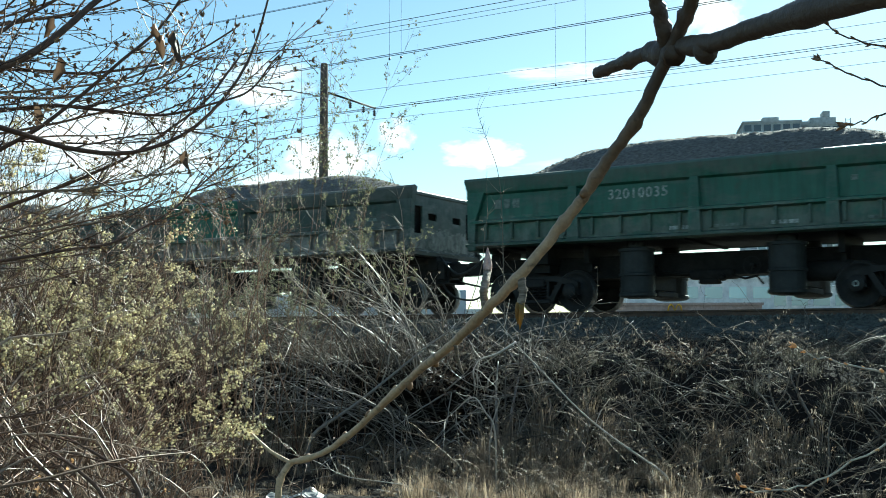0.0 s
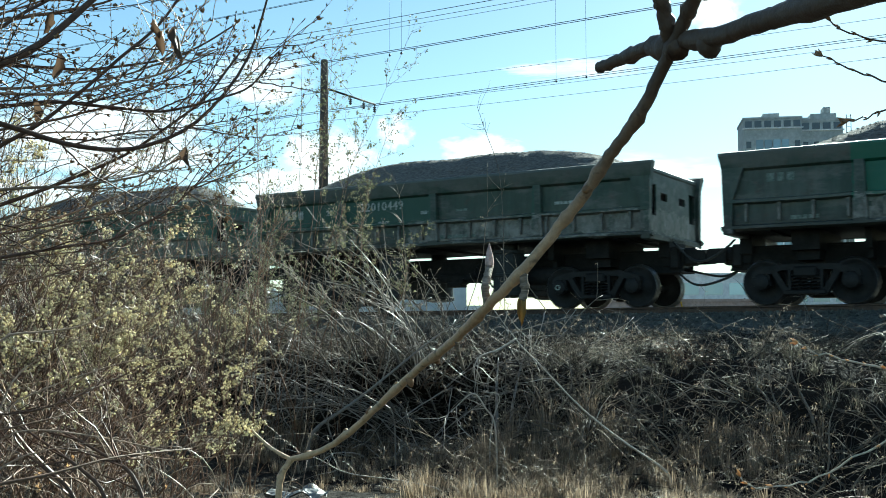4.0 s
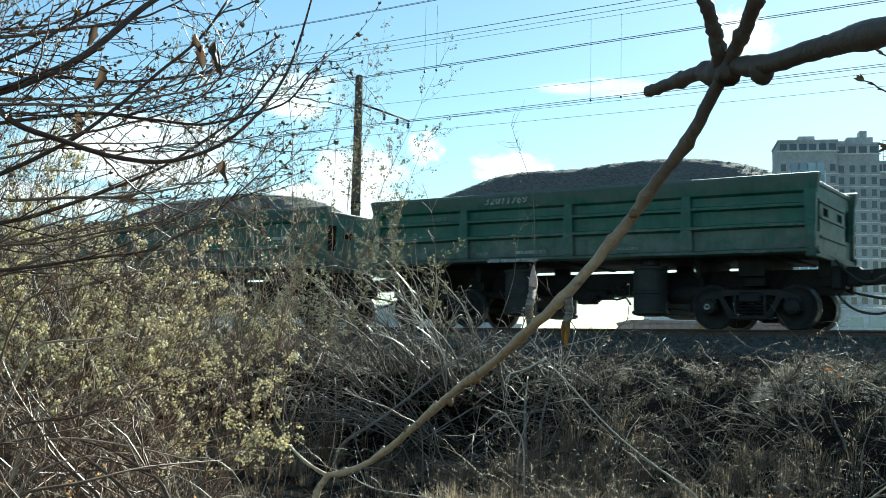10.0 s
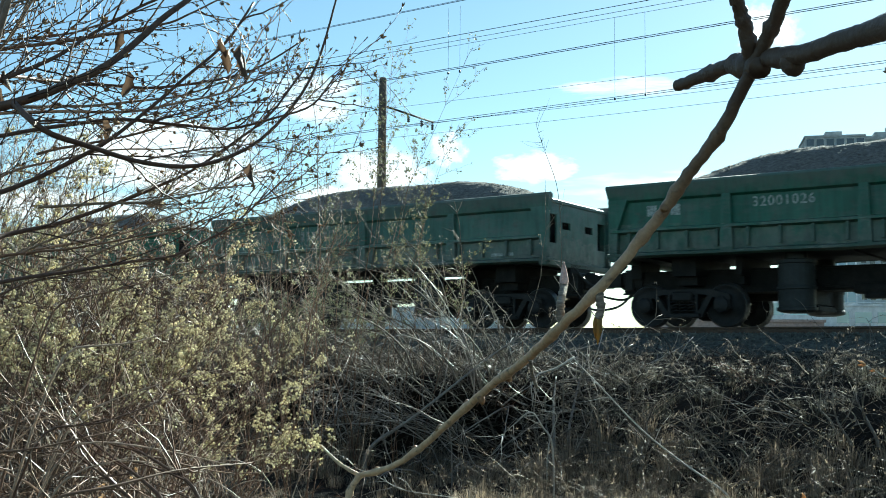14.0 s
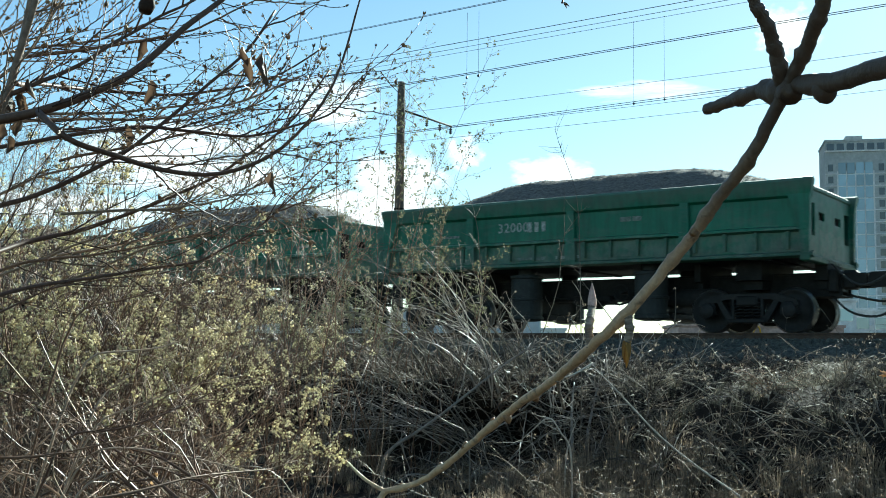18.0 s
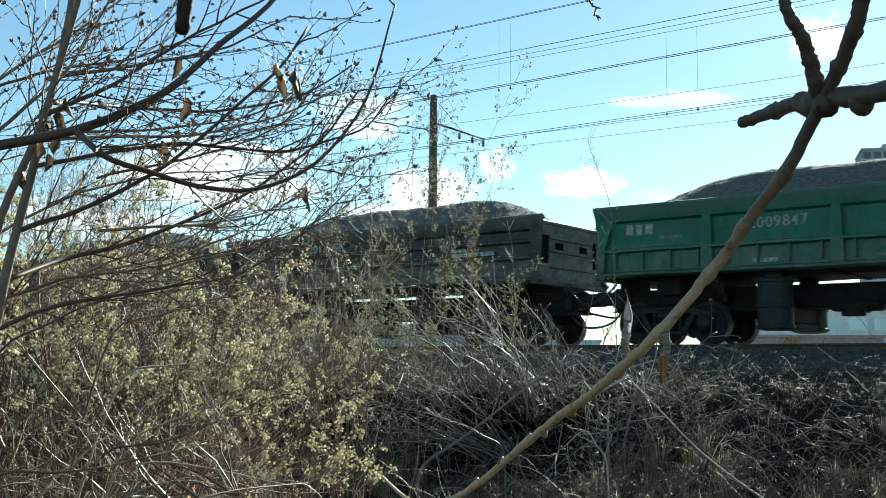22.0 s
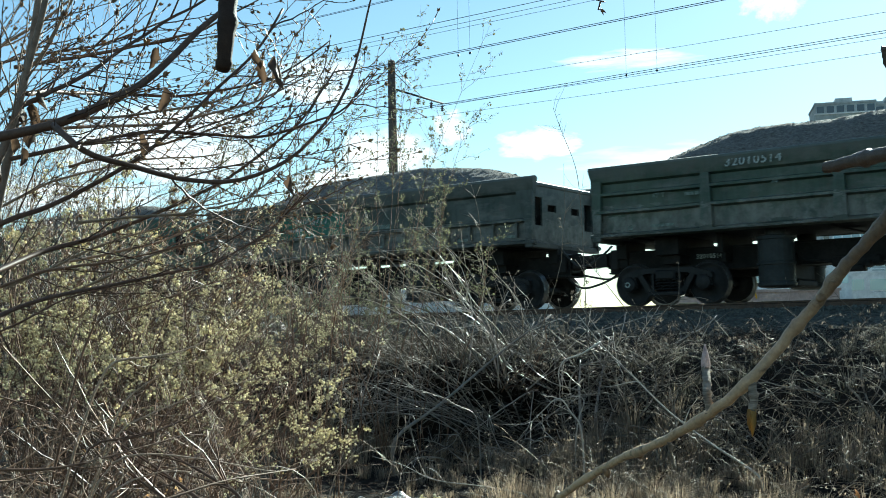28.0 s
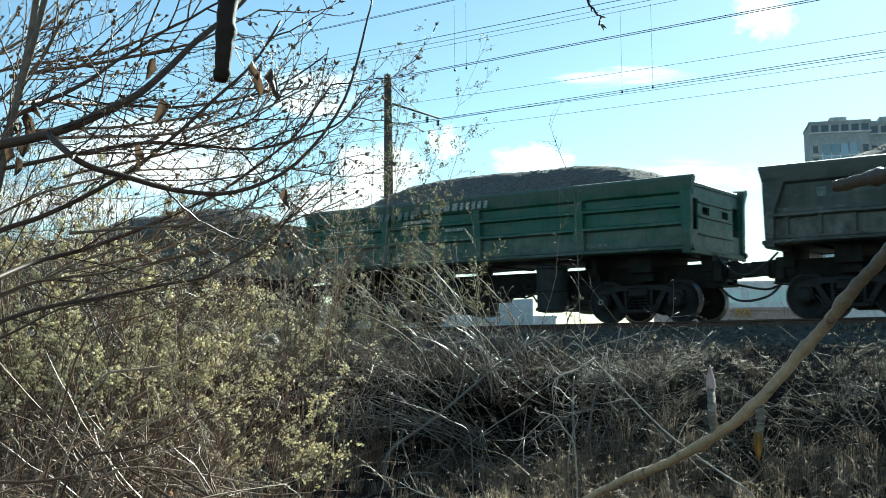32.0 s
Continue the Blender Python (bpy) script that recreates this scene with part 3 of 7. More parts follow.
def axle_box_mesh():
    g = Geo()
    g.lathe([(0.05, -0.11), (0.1, -0.1), (0.15, -0.08), (0.16, 0.06), (0.12, 0.1)], "y", n=14)
    for i in range(4):
        a = math.pi / 4 + i * math.pi / 2
        g.lathe([(0.018, -0.1), (0.018, -0.06)], "y", (0.11 * math.cos(a), 0, 0.11 * math.sin(a)), 6)
    return g.mesh("axle_box", CAST)


def bolster_mesh():
    g = Geo().box(-0.22, 0.22, -1.15, 1.15, 0.52, 0.72, 0.03)
    g.lathe([(0.2, 0.7), (0.2, 0.8)], "z", n=16)
    g.box(-0.9, 0.9, -0.5, -0.42, 0.36, 0.42)
    g.box(-0.9, 0.9, 0.42, 0.5, 0.36, 0.42)
    return g.mesh("bogie_bolster", CAST)


def brake_shoe_mesh():
    g = Geo()
    out = [(0.48 * math.cos(a), 0.48 * math.sin(a)) for a in (-0.45, -0.2, 0.05, 0.3)] + [(0.545 * math.cos(a), 0.545 * math.sin(a)) for a in (0.3, 0.05, -0.2, -0.45)]
    return g.prism(out, -0.04, 0.04).mesh("brake_shoe", CAST)


def spine(w):
    """Box-section spine: a cover plate that carries two webs and a bottom flange."""
    top = part("spine_beam", cached(("spine",), lambda: Geo().box(-5.35, 5.35, -0.34, 0.34, 1.16, 1.2).mesh("spine_beam", UNDER)), w)
    for y in (-0.34, 0.28):
        part("web", cached(("web", y), lambda: Geo().box(-5.35, 5.35, y, y + 0.06, 0.752, 1.158).mesh("web", UNDER)), top)
    part("bottom_flange", cached(("flange",), lambda: Geo().box(-5.35, 5.35, -0.42, 0.42, 0.72, 0.75).mesh("bottom_flange", UNDER)), top)
    return top


def bearer_mesh(w, y):
    g = Geo().prism([(-w, 1.04), (w, 1.04), (w, 1.43), (-w, 1.43)], -y, y)
    g.box(-w * 0.8, w * 0.8, -y * 0.8, y * 0.8, 0.86, 1.06)
    return g.mesh("cross_bearer", UNDER)


def cylinder_mesh():
    g = Geo()
    g.lathe([(0.2, 0.25), (0.32, 0.27), (0.38, 0.3), (0.38, 0.36), (0.35, 0.37), (0.35, 0.7), (0.375, 0.71), (0.375, 0.76), (0.35, 0.77), (0.35, 1.2), (0.38, 1.21), (0.38, 1.27), (0.2, 1.3), (0.2, 1.42)], "z", n=22)
    return g.mesh("tipping_cylinder", CYL, False)


def coupler_mesh():
    g = Geo().box(5.2, 5.52, -0.13, 0.13, 0.93, 1.19, 0.03)
    g.box(5.3, 5.62, -0.24, 0.02, 0.86, 1.24, 0.05)
    g.prism([(5.5, 0.9), (5.86, 0.9), (5.9, 1.0), (5.9, 1.1), (5.86, 1.2), (5.5, 1.2)], 0.03, 0.21)
    g.prism([(5.55, 0.94), (5.8, 0.94), (5.8, 1.17), (5.55, 1.17)], -0.26, -0.1)
    g.box(5.1, 5.3, -0.45, 0.45, 0.8, 1.25, 0.03)
    return g.mesh("automatic_coupler", CAST)


def hose_mesh(y, z0, z1, sag, seed):
    pts = []
    for i in range(15):
        k = i / 14
        pts.append((5.2 + 1.31 * k, y + 0.06 * math.sin(k * 6 + seed), z0 + (z1 - z0) * k - sag * (1 - (2 * k - 1) ** 2) + 0.02 * math.sin(9 * k + seed)))
    return Geo().tube(pts, 0.026, 6).mesh("brake_hose", RUBBER, True)


def tank_mesh(r, half):
    return Geo().lathe([(0.05, -half), (r * 0.8, -half + 0.03), (r, -half + 0.1), (r, half - 0.1), (r * 0.8, half - 0.03), (0.05, half)], "x", n=16).mesh("air_tank", UNDER, True)


def gear_box_mesh():
    g = Geo().box(-0.5, 0.42, -0.5, -0.1, 0.64, 0.84, 0.03)
    g.box(-0.3, 0.1, -0.5, -0.2, 0.54, 0.66, 0.02)
    g.lathe([(0.05, -0.7), (0.07, -0.6), (0.07, -0.4)], "y", (0.2, 0, 0.66), 8)
    g.tube([(0.4, -0.5, 0.7), (0.7, -0.62, 0.62), (0.95, -0.7, 0.66), (1.1, -0.8, 0.5)], 0.025, 5)
    g.tube([(-0.5, -0.5, 0.74), (-1.0, -0.6, 0.8), (-1.2, -0.6, 0.95)], 0.02, 5)
    return g.mesh("brake_gear", UNDER)


def handbrake_mesh():
    ring = [(0.17 * math.cos(a * 0.35), 0, 0.17 * math.sin(a * 0.35)) for a in range(19)]
    g = Geo().tube(ring, 0.014, 5)
    for a in (0.4, 2.5, 4.6):
        g.tube([(0, 0, 0), (0.17 * math.cos(a), 0, 0.17 * math.sin(a))], 0.01, 4)
    g.lathe([(0.04, -0.03), (0.04, 0.25)], "y", n=8)
    return g.mesh("brake_wheel", UNDER)


def number_mesh(text, size, mat, seed=0):
    """Stencilled characters as thin plates of paint."""
    cu = bpy.data.curves.new("stencil", "FONT")
    cu.body, cu.size, cu.extrude, cu.space_character, cu.resolution_u = text, size, 0.003, 1.12, 3
    cu.align_x, cu.align_y, cu.offset = "CENTER", "CENTER", 0.004
    ob = bpy.data.objects.new("stencil", cu)
    me = bpy.data.meshes.new_from_object(ob)
    bpy.data.objects.remove(ob)
    me.materials.clear()
    me.materials.append(mat)
    return me


def bars_mesh(widths, h, mat):
    """A row of unreadable lettering: plain strokes."""
    g, x = Geo(), -sum(w + h * 0.35 for w in widths) / 2
    for w in widths:
        g.box(x, x + w, -0.003, 0.003, -h / 2, h / 2)
        x += w + h * 0.35
    return g.mesh("lettering", mat)


PAINTS = {
    "bright": wagon_paint("bright_green_enamel", (0.013, 0.132, 0.074), (0.033, 0.19, 0.112), 0.3, scuffed=(-5.2, 5.2, 0.3)),
    "green": wagon_paint("dark_green_enamel", (0.02, 0.108, 0.07), (0.05, 0.155, 0.107), 0.5, scuffed=(-5.2, 5.2, 0.3)),
    "moss": wagon_paint("moss_green_enamel", (0.026, 0.092, 0.06), (0.07, 0.138, 0.097), 0.6, scuffed=(-5.2, 5.2, 0.6)),
    "mid": wagon_paint("faded_green_enamel", (0.026, 0.056, 0.04), (0.08, 0.1, 0.074), 0.8, (-4.9, 0.0, 2.0, 2.62), (0.024, 0.075, 0.05), (-0.7, 5.2, 0.85)),
    "grey": wagon_paint("grey_green_enamel", (0.049, 0.125, 0.095), (0.112, 0.205, 0.16), 0.6, scuffed=(-5.2, 5.2, 0.4)),
    "dull": wagon_paint("dirty_olive_enamel", (0.034, 0.064, 0.045), (0.085, 0.115, 0.082), 0.7, scuffed=(-5.2, 5.2, 0.5)),
    "patched": wagon_paint("sooty_enamel_with_green_patch", (0.03, 0.06, 0.045), (0.1, 0.112, 0.095), 0.85, (-2.7, -0.05, 1.9, 2.95), (0.018, 0.125, 0.076), (-2.5, 5.2, 0.9)),
    "panels": wagon_paint("sooty_enamel_with_green_panel", (0.034, 0.048, 0.04), (0.095, 0.105, 0.09), 0.8, (-2.5, -0.3, 2.02, 2.6), (0.02, 0.13, 0.085), (-5.2, 5.2, 0.4)),
    "rusty": wagon_paint("black_brown_enamel", (0.022, 0.0195, 0.019), (0.062, 0.053, 0.047), 0.7, (-2.35, -0.7, 2.42, 2.82), (0.03, 0.085, 0.06), (-5.2, 5.2, 0.35)),
}


def wagon(paint_name, ribbed, seed, label, marks):
    """Local axes: x the way it runs, y away from the camera, z up from the rail heads."""
    P = PAINTS[paint_name]
    w = thing("tipping_wagon", label, "freight wagon", group="wagons of the gravel train")
    half_turn = pose(0, 0, 0, 0, 0, 180)
    for side, m in ((0, None), (1, half_turn)):
        board = part("side_board", cached(("panel", paint_name), lambda: side_panel(P)), w, m=m)
        part("top_chord", cached(("chord", paint_name), lambda: top_chord(P)), board)
        part("lower_chord", cached(("low", paint_name, seed % 3), lambda: wavy_beam("lower_chord", P, -5.16, 5.16, -1.6, -1.47, BOT, 1.53, 0.02, seed % 3)), board)
        part("rib", cached(("rib", paint_name, seed % 3), lambda: wavy_beam("rib", P, -5.07, 5.07, -1.6, -1.45, 1.9, 2.03, 0.024, 9 + seed % 3)), board)
        if ribbed:
            part("rib", cached(("rib2", paint_name), lambda: wavy_beam("rib", P, -4.92, 4.92, -1.59, -1.45, 2.27, 2.4, 0.016, 20)), board)
        for x in (-2.6, 0.0, 2.6):
            part("post", cached(("post", paint_name), lambda: Geo().prism([(-0.13, 1.46), (0.13, 1.46), (0.085, 2.6), (-0.085, 2.6)], -1.595, -1.45).mesh("post", P)), board, m=pose(x, 0, 0))
        for e in (-1, 1):
            outline = [(e * 4.9, 2.62), (e * 5.13, 2.62), (e * 5.1, 1.48), (e * 4.93, 1.48)] if ribbed else [(e * 4.7, 2.62), (e * 5.13, 2.62), (e * 5.1, 1.48), (e * 4.94, 1.48), (e * 4.92, 2.0)]
            part("end_post", cached(("epost", paint_name, e, ribbed), lambda: Geo().prism(outline[::e], -1.592, -1.45).mesh("end_post", P)), board)
        if side == 0 and not ribbed:
            for i in range(16):
                x = -4.68 + i * 0.624
                if min(abs(x - c) for c in (-2.6, 0, 2.6)) > 0.17:
                    part("bracket", cached(("bracket", paint_name), lambda: Geo().prism([(-0.022, 1.58), (0.022, 1.58), (0.03, 1.92), (-0.03, 1.92)], -1.555, -1.45).mesh("bracket", P)), board, m=pose(x, 0, 0))
    for e in (-1, 1):
        m = pose(e * 5.02, 0, 0, 0, 0, 0 if e > 0 else 180)
        wall = part("end_wall", cached(("end", paint_name), lambda: end_wall(P)), w, m=m)
        part("end_lining", cached(("lining",), lambda: Geo().box(-0.2, -0.16, -1.45, 1.45, 1.45, 2.7).mesh("end_lining", UNDER)), wall)
        part("end_rim", cached(("erim", paint_name), lambda: Geo().box(-0.06, 0.05, -1.56, 1.56, 2.74, 2.84, 0.02).mesh("end_rim", P)), wall)
        part("end_sill", cached(("esill", paint_name), lambda: Geo().box(-0.1, 0.1, -1.6, 1.6, 1.34, 1.47, 0.02).mesh("end_sill", P)), wall)
        for z in (1.78, 2.14, 2.44) if ribbed else ():
            part("end_rib", cached(("erib", paint_name), lambda: Geo().box(0.0, 0.05, -0.98, 0.98, -0.02, 0.02, 0.008).mesh("end_rib", P)), wall, m=pose(0, 0, z))
    part("floor", cached(("floor",), lambda: Geo().box(-5.0, 5.0, -1.48, 1.48, 1.42, 1.52).mesh("floor", UNDER)), w)
    for x in (-4.3, -0.3, 4.3):
        part("floor_beam", cached(("fbeam",), lambda: Geo().box(-0.05, 0.05, -1.45, 1.45, 1.38, 1.43).mesh("floor_beam", UNDER)), w, m=pose(x, 0, 0))
    beam = spine(w)
    for x, hw, y in ((-5.0, 0.12, 0.5), (-3.72, 0.26, 1.0), (-2.6, 0.06, 0.9), (2.6, 0.06, 0.9), (3.72, 0.26, 1.0), (5.0, 0.12, 0.5)):
        part("cross_bearer", cached(("bearer", hw, y), lambda: bearer_mesh(hw, y)), beam, m=pose(x, 0, 0))
    for x in (-1.42, 1.62):
        for y in (-1.0, 1.0):
            part("tipping_cylinder", cached(("cyl",), cylinder_mesh), w, "grimy grey tipping cylinder", m=pose(x, y, 0))
        part("cylinder_cradle", cached(("cradle",), lambda: Geo().box(-0.22, 0.22, -0.8, 0.8, 0.42, 1.15, 0.03).box(-0.3, 0.3, -0.62, 0.62, 0.3, 0.42, 0.02).mesh("cylinder_cradle", UNDER)), w, m=pose(x, 0, 0))
    part("brake_gear", cached(("gear",), gear_box_mesh), beam)
    part("air_tank", cached(("tank",), lambda: tank_mesh(0.2, 0.62)), beam, m=pose(2.45, -0.62, 0.72))
    part("air_tank", cached(("tank2",), lambda: tank_mesh(0.15, 0.45)), beam, m=pose(-2.5, 0.6, 0.72))
    part("brake_wheel", cached(("hb",), handbrake_mesh), beam, m=pose(0.95, -1.05, 0.85))
    for bx in (-BOGIE, BOGIE):
        bogie = part("bogie", cached(("bolster",), bolster_mesh), w, "two-axle cast steel bogie", m=pose(bx, 0, 0))
        for y, r in ((-1.02, 0), (1.02, 180)):
            part("side_frame", cached(("frame",), side_frame_mesh), bogie, m=pose(0, y, 0, 0, 0, r))
            for x in (-0.18, 0.0, 0.18):
                part("spring", cached(("spring",), spring_mesh), bogie, m=pose(x, y, 0))
            for x in (-HALF_BASE, HALF_BASE):
                part("axle_box", cached(("abox",), axle_box_mesh), bogie, m=pose(x, y * 1.06, WHEEL, 0, 0, r))
        if seed % 2:
            ring = lambda: Geo().lathe([(0.036, -0.004), (0.058, -0.004), (0.058, 0.0), (0.036, 0.0)], "y", n=14, caps=False).mesh("paint_ring", STENCIL)
            part("paint_ring", cached(("ring",), ring), bogie, "white painted ring on the axle end", m=pose(-HALF_BASE, -1.02 * 1.06 - 0.112, WHEEL))
        for x, r in ((-HALF_BASE, 0), (HALF_BASE, 180)):
            for y in (-0.78, 0.78):
                part("brake_shoe", cached(("shoe",), brake_shoe_mesh), bogie, m=pose(x, y, WHEEL, 0, 0, r))
    sets = []
    for x in AXLES:
        ax = part("wheelset", cached(("axle",), axle_mesh), w, m=pose(x, 0, WHEEL))
        for y, r in ((-0.785, 0), (0.785, 180)):
            part("wheel", cached(("wheel",), wheel_mesh), ax, m=pose(0, y, 0, 0, 0, r))
        sets.append((ax, x))
    for r in (0, 180):
        part("coupler", cached(("coupler",), coupler_mesh), w, m=pose(0, 0, 0, 0, 0, r))
    part("brake_hose", cached(("hose", 0), lambda: hose_mesh(-0.55, 1.34, 1.36, 0.42, 1)), w)
    part("brake_hose", cached(("hose", seed % 3 + 1), lambda: hose_mesh(-0.3, 0.72, 0.78, 0.3 + 0.07 * (seed % 3), 2 + seed % 3)), w)
    part("brake_hose", cached(("hose", 5), lambda: hose_mesh(0.3, 0.86, 0.86, 0.2, 5)), w)
    cached(("heap", seed % 6), lambda: heap_mesh(seed % 6))
    load = part("gravel_load", CACHE["heap", seed % 6], w, "heaped grey crushed stone")
    part("loose_stone_cover", cached(("stones", seed % 6), lambda: stones_mesh(seed % 6)), load)
    load.children[0]["kind"] = "stuff"
    for what, x, z, size, tone in marks:
        mat = STENCIL if tone else FADED
        y = -0.346 if z < 1.2 else -1.612 if z > 2.58 else (-1.582 if ribbed else -1.488) if z > 1.88 else -1.478 if z > 1.5 else -1.608
        me = number_mesh(what, size * 0.86, mat) if isinstance(what, str) else bars_mesh(what, size, mat)
        part("lettering", me, w, "white stencilled lettering", m=pose(x, y, z, (90 if isinstance(what, str) else 0) - (11 if z > 2.58 else 0), 0, 0))
    return w, sets


LOW = ([0.2, 0.08, 0.18], [0.3, 0.12, 0.1], [0.16, 0.1])


def small_marks(seed):
    rnd = random.Random(seed)
    return [(LOW[rnd.randrange(3)], rnd.uniform(-4.4, 4.4), rnd.choice((1.62, 1.62, 2.2)), rnd.uniform(0.05, 0.08), rnd.random() < 0.3) for _ in range(5)]


GREEN_LABEL = "dark green dusty steel tipping wagon heaped with gravel"
TRAIN = [
    ("green", False, "dark green steel tipping wagon heaped with grey gravel", []),
    ("green", False, "green tipping wagon with white stencilled number, gravel heaped", [("32010035", -1.2, 2.36, 0.34, 1), ([0.16, 0.14, 0.16], -4.15, 2.34, 0.2, 0), ([0.12], 3.0, 2.36, 0.1, 0)]),
    ("patched", False, "sooty tipping wagon with repainted green patch and number", [("32010456", -1.35, 2.74, 0.34, 1), ([0.14, 0.12, 0.14], -4.0, 2.4, 0.16, 0)]),
    ("mid", False, "faded green tipping wagon with number, full of gravel", [("32010449", -1.45, 2.4, 0.32, 1), ([0.14, 0.12, 0.15], -4.0, 2.34, 0.2, 1), ("20", -2.95, 2.34, 0.2, 1), ("ЗАО", -1.4, 2.0, 0.15, 1)]),
    ("moss", True, "ribbed faded green tipping wagon, lettering worn, gravel heaped", [("32010530", -1.4, 2.76, 0.31, 1), ("32010530", -3.05, 1.0, 0.15, 1), ("67 T", -3.6, 2.22, 0.16, 1), ([0.5, 0.4], -2.6, 1.98, 0.07, 0)]),
    ("green", True, "ribbed dark green tipping wagon heaped with gravel", [("32011769", -1.5, 2.76, 0.28, 1), ("67 T", -3.2, 2.42, 0.16, 0), ("26 T", -4.3, 1.6, 0.12, 0), ([0.3, 0.5, 0.4], -1.3, 1.44, 0.07, 1)]),
    ("green", False, "clean dark green tipping wagon with white number", [("32001026", -1.5, 2.4, 0.32, 1), ([0.2, 0.16, 0.2], -3.9, 2.36, 0.22, 1), ([0.4, 0.3], -2.7, 1.92, 0.07, 0)]),
    ("grey", False, "grey-green tipping wagon heaped with gravel", [([0.1, 0.1, 0.1, 0.1, 0.1, 0.1, 0.1], -1.4, 2.32, 0.24, 0), ([0.3, 0.2], -3.0, 2.3, 0.12, 0)]),
    ("bright", False, "freshly painted bright green tipping wagon full of gravel", [("32000", -1.5, 2.32, 0.34, 1), ([0.12, 0.1, 0.1], -0.86, 2.32, 0.22, 1), ([0.25, 0.2], 1.4, 2.36, 0.1, 0)]),
    ("bright", False, "bright green tipping wagon with large white number", [("32009847", -1.25, 2.36, 0.36, 1), ([0.16, 0.14, 0.16], -4.1, 2.4, 0.22, 1), ([0.4, 0.3], -2.8, 1.98, 0.1, 0)]),
    ("rusty", True, "black-brown ribbed tipping wagon with number on green", [("32011744", -1.5, 2.5, 0.34, 1), ("32011744", -2.3, 1.0, 0.15, 1), ([0.5, 0.3, 0.4], 3.3, 2.1, 0.09, 1)]),
    ("dull", True, "dirty olive ribbed tipping wagon with white number", [("32010514", -1.6, 2.74, 0.3, 1), ("32010514", -3.05, 1.0, 0.15, 1), ("20", -1.2, 2.3, 0.16, 0), ("67 T", -3.6, 2.22, 0.15, 0), ("26", -4.3, 1.6, 0.13, 0)]),
    ("panels", False, "sooty grey tipping wagon with green number panel", [("32006777", -1.45, 2.4, 0.3, 1), ([0.18], -4.0, 2.36, 0.18, 0), ([0.4, 0.6], 0.6, 2.1, 0.1, 0)]),
    ("green", True, "ribbed green tipping wagon with a long faded inscription", [([0.14, 0.14, 0.14], -1.35, 2.73, 0.24, 0), ([0.15, 0.17, 0.15, 0.09, 0.09, 0.09, 0.09, 0.09], -0.35, 2.73, 0.2, 1), ([0.1, 0.1, 0.1, 0.1, 0.1, 0.06, 0.06], -1.6, 2.45, 0.07, 1), ("20", -3.4, 2.66, 0.2, 0), ([0.12, 0.12, 0.12, 0.12, 0.12, 0.12], -2.2, 2.62, 0.2, 0)]),
    ("dull", False, GREEN_LABEL, []),
    ("green", False, GREEN_LABEL, []),
    ("mid", True, GREEN_LABEL, []),
]
PITCH = 11.71
wagons = []
for i, (paint_name, ribbed, label, marks) in enumerate(TRAIN):
    ob, sets = wagon(paint_name, ribbed, i, label, marks + small_marks(i))
    wagons.append((ob, sets, -12.24 + HALF - PITCH * (i - 1)))


# ---- overhead line ----
def mast(name, s, n, height, arm):
    p = along(s, n, 1.8)
    ob = thing("catenary_mast", "dark weathered concrete mast with a steel bracket arm", "overhead line mast", m=Matrix.Translation(p) @ pose(0, 0, 0, 0, 0, TURN), group="masts of the line")
    part("shaft", Geo().lathe([(0.24, -0.6), (0.235, 1.0), (0.19, height * 0.6), (0.155, height - 0.06), (0.12, height)], "z", n=14).mesh("shaft", POLE_CONCRETE, True), ob)
    h = height - 1.15
    # the bracket reaches towards the tracks and a little along them
    a, b = Vector((0.0, 0.1, h)), Vector((arm[0], arm[1], h - 0.05))
    bracket = part("bracket_arm", Geo().tube([a, a.lerp(b, 0.5), b], 0.045, 6).mesh("bracket_arm", UNDER), ob)
    part("stay", Geo().tube([(0.0, 0.1, height - 0.15), a.lerp(b, 0.55)], 0.012, 4).mesh("stay", WIRE), bracket)
    ins = Geo()
    ins.tube([(0, 0, 0), (0, 0, -0.12)], 0.012, 4)
    ins.lathe([(0.03, -0.1), (0.09, -0.14), (0.03, -0.18), (0.085, -0.22), (0.03, -0.26), (0.08, -0.3), (0.02, -0.36)], "z", n=10)
    me = ins.mesh("insulator", GLAZED, True)
    for k in (0.48, 0.75, 0.98):
        part("insulator", me, bracket, m=Matrix.Translation(a.lerp(b, k)))
    for z, w in ((height * 0.52, 0.5), (height * 0.5, 0.4)):
        part("clamp", Geo().lathe([(0.215, z), (0.215, z + 0.07)], "z", n=12).mesh("clamp", UNDER), ob)
    return ob


POLE_S, POLE_N = -4.80 * DX + 44.0 * DY, -4.80 * NX + 44.0 * NY
mast("mast", POLE_S, POLE_N, 11.0, (0.0, 3.6))
for s in (-52.0, 52.0):
    mast("mast", POLE_S + s, POLE_N, 11.0, (0.0, 3.6))


def wire(name, n, z, r, sag=0.25, s0=-140, s1=60, label=""):
    pts = []
    for i in range(61):
        s = s0 + (s1 - s0) * i / 60
        k = ((s - POLE_S) % 52.0) / 52.0
        pts.append(along(s, n, z - sag * 4 * k * (1 - k) + sag * 0.66))
    return thing(name, label or "thin dark overhead wire strung between masts", "overhead wire", group="overhead wires", mesh=Geo().tube(pts, r, 4).mesh(name, WIRE))


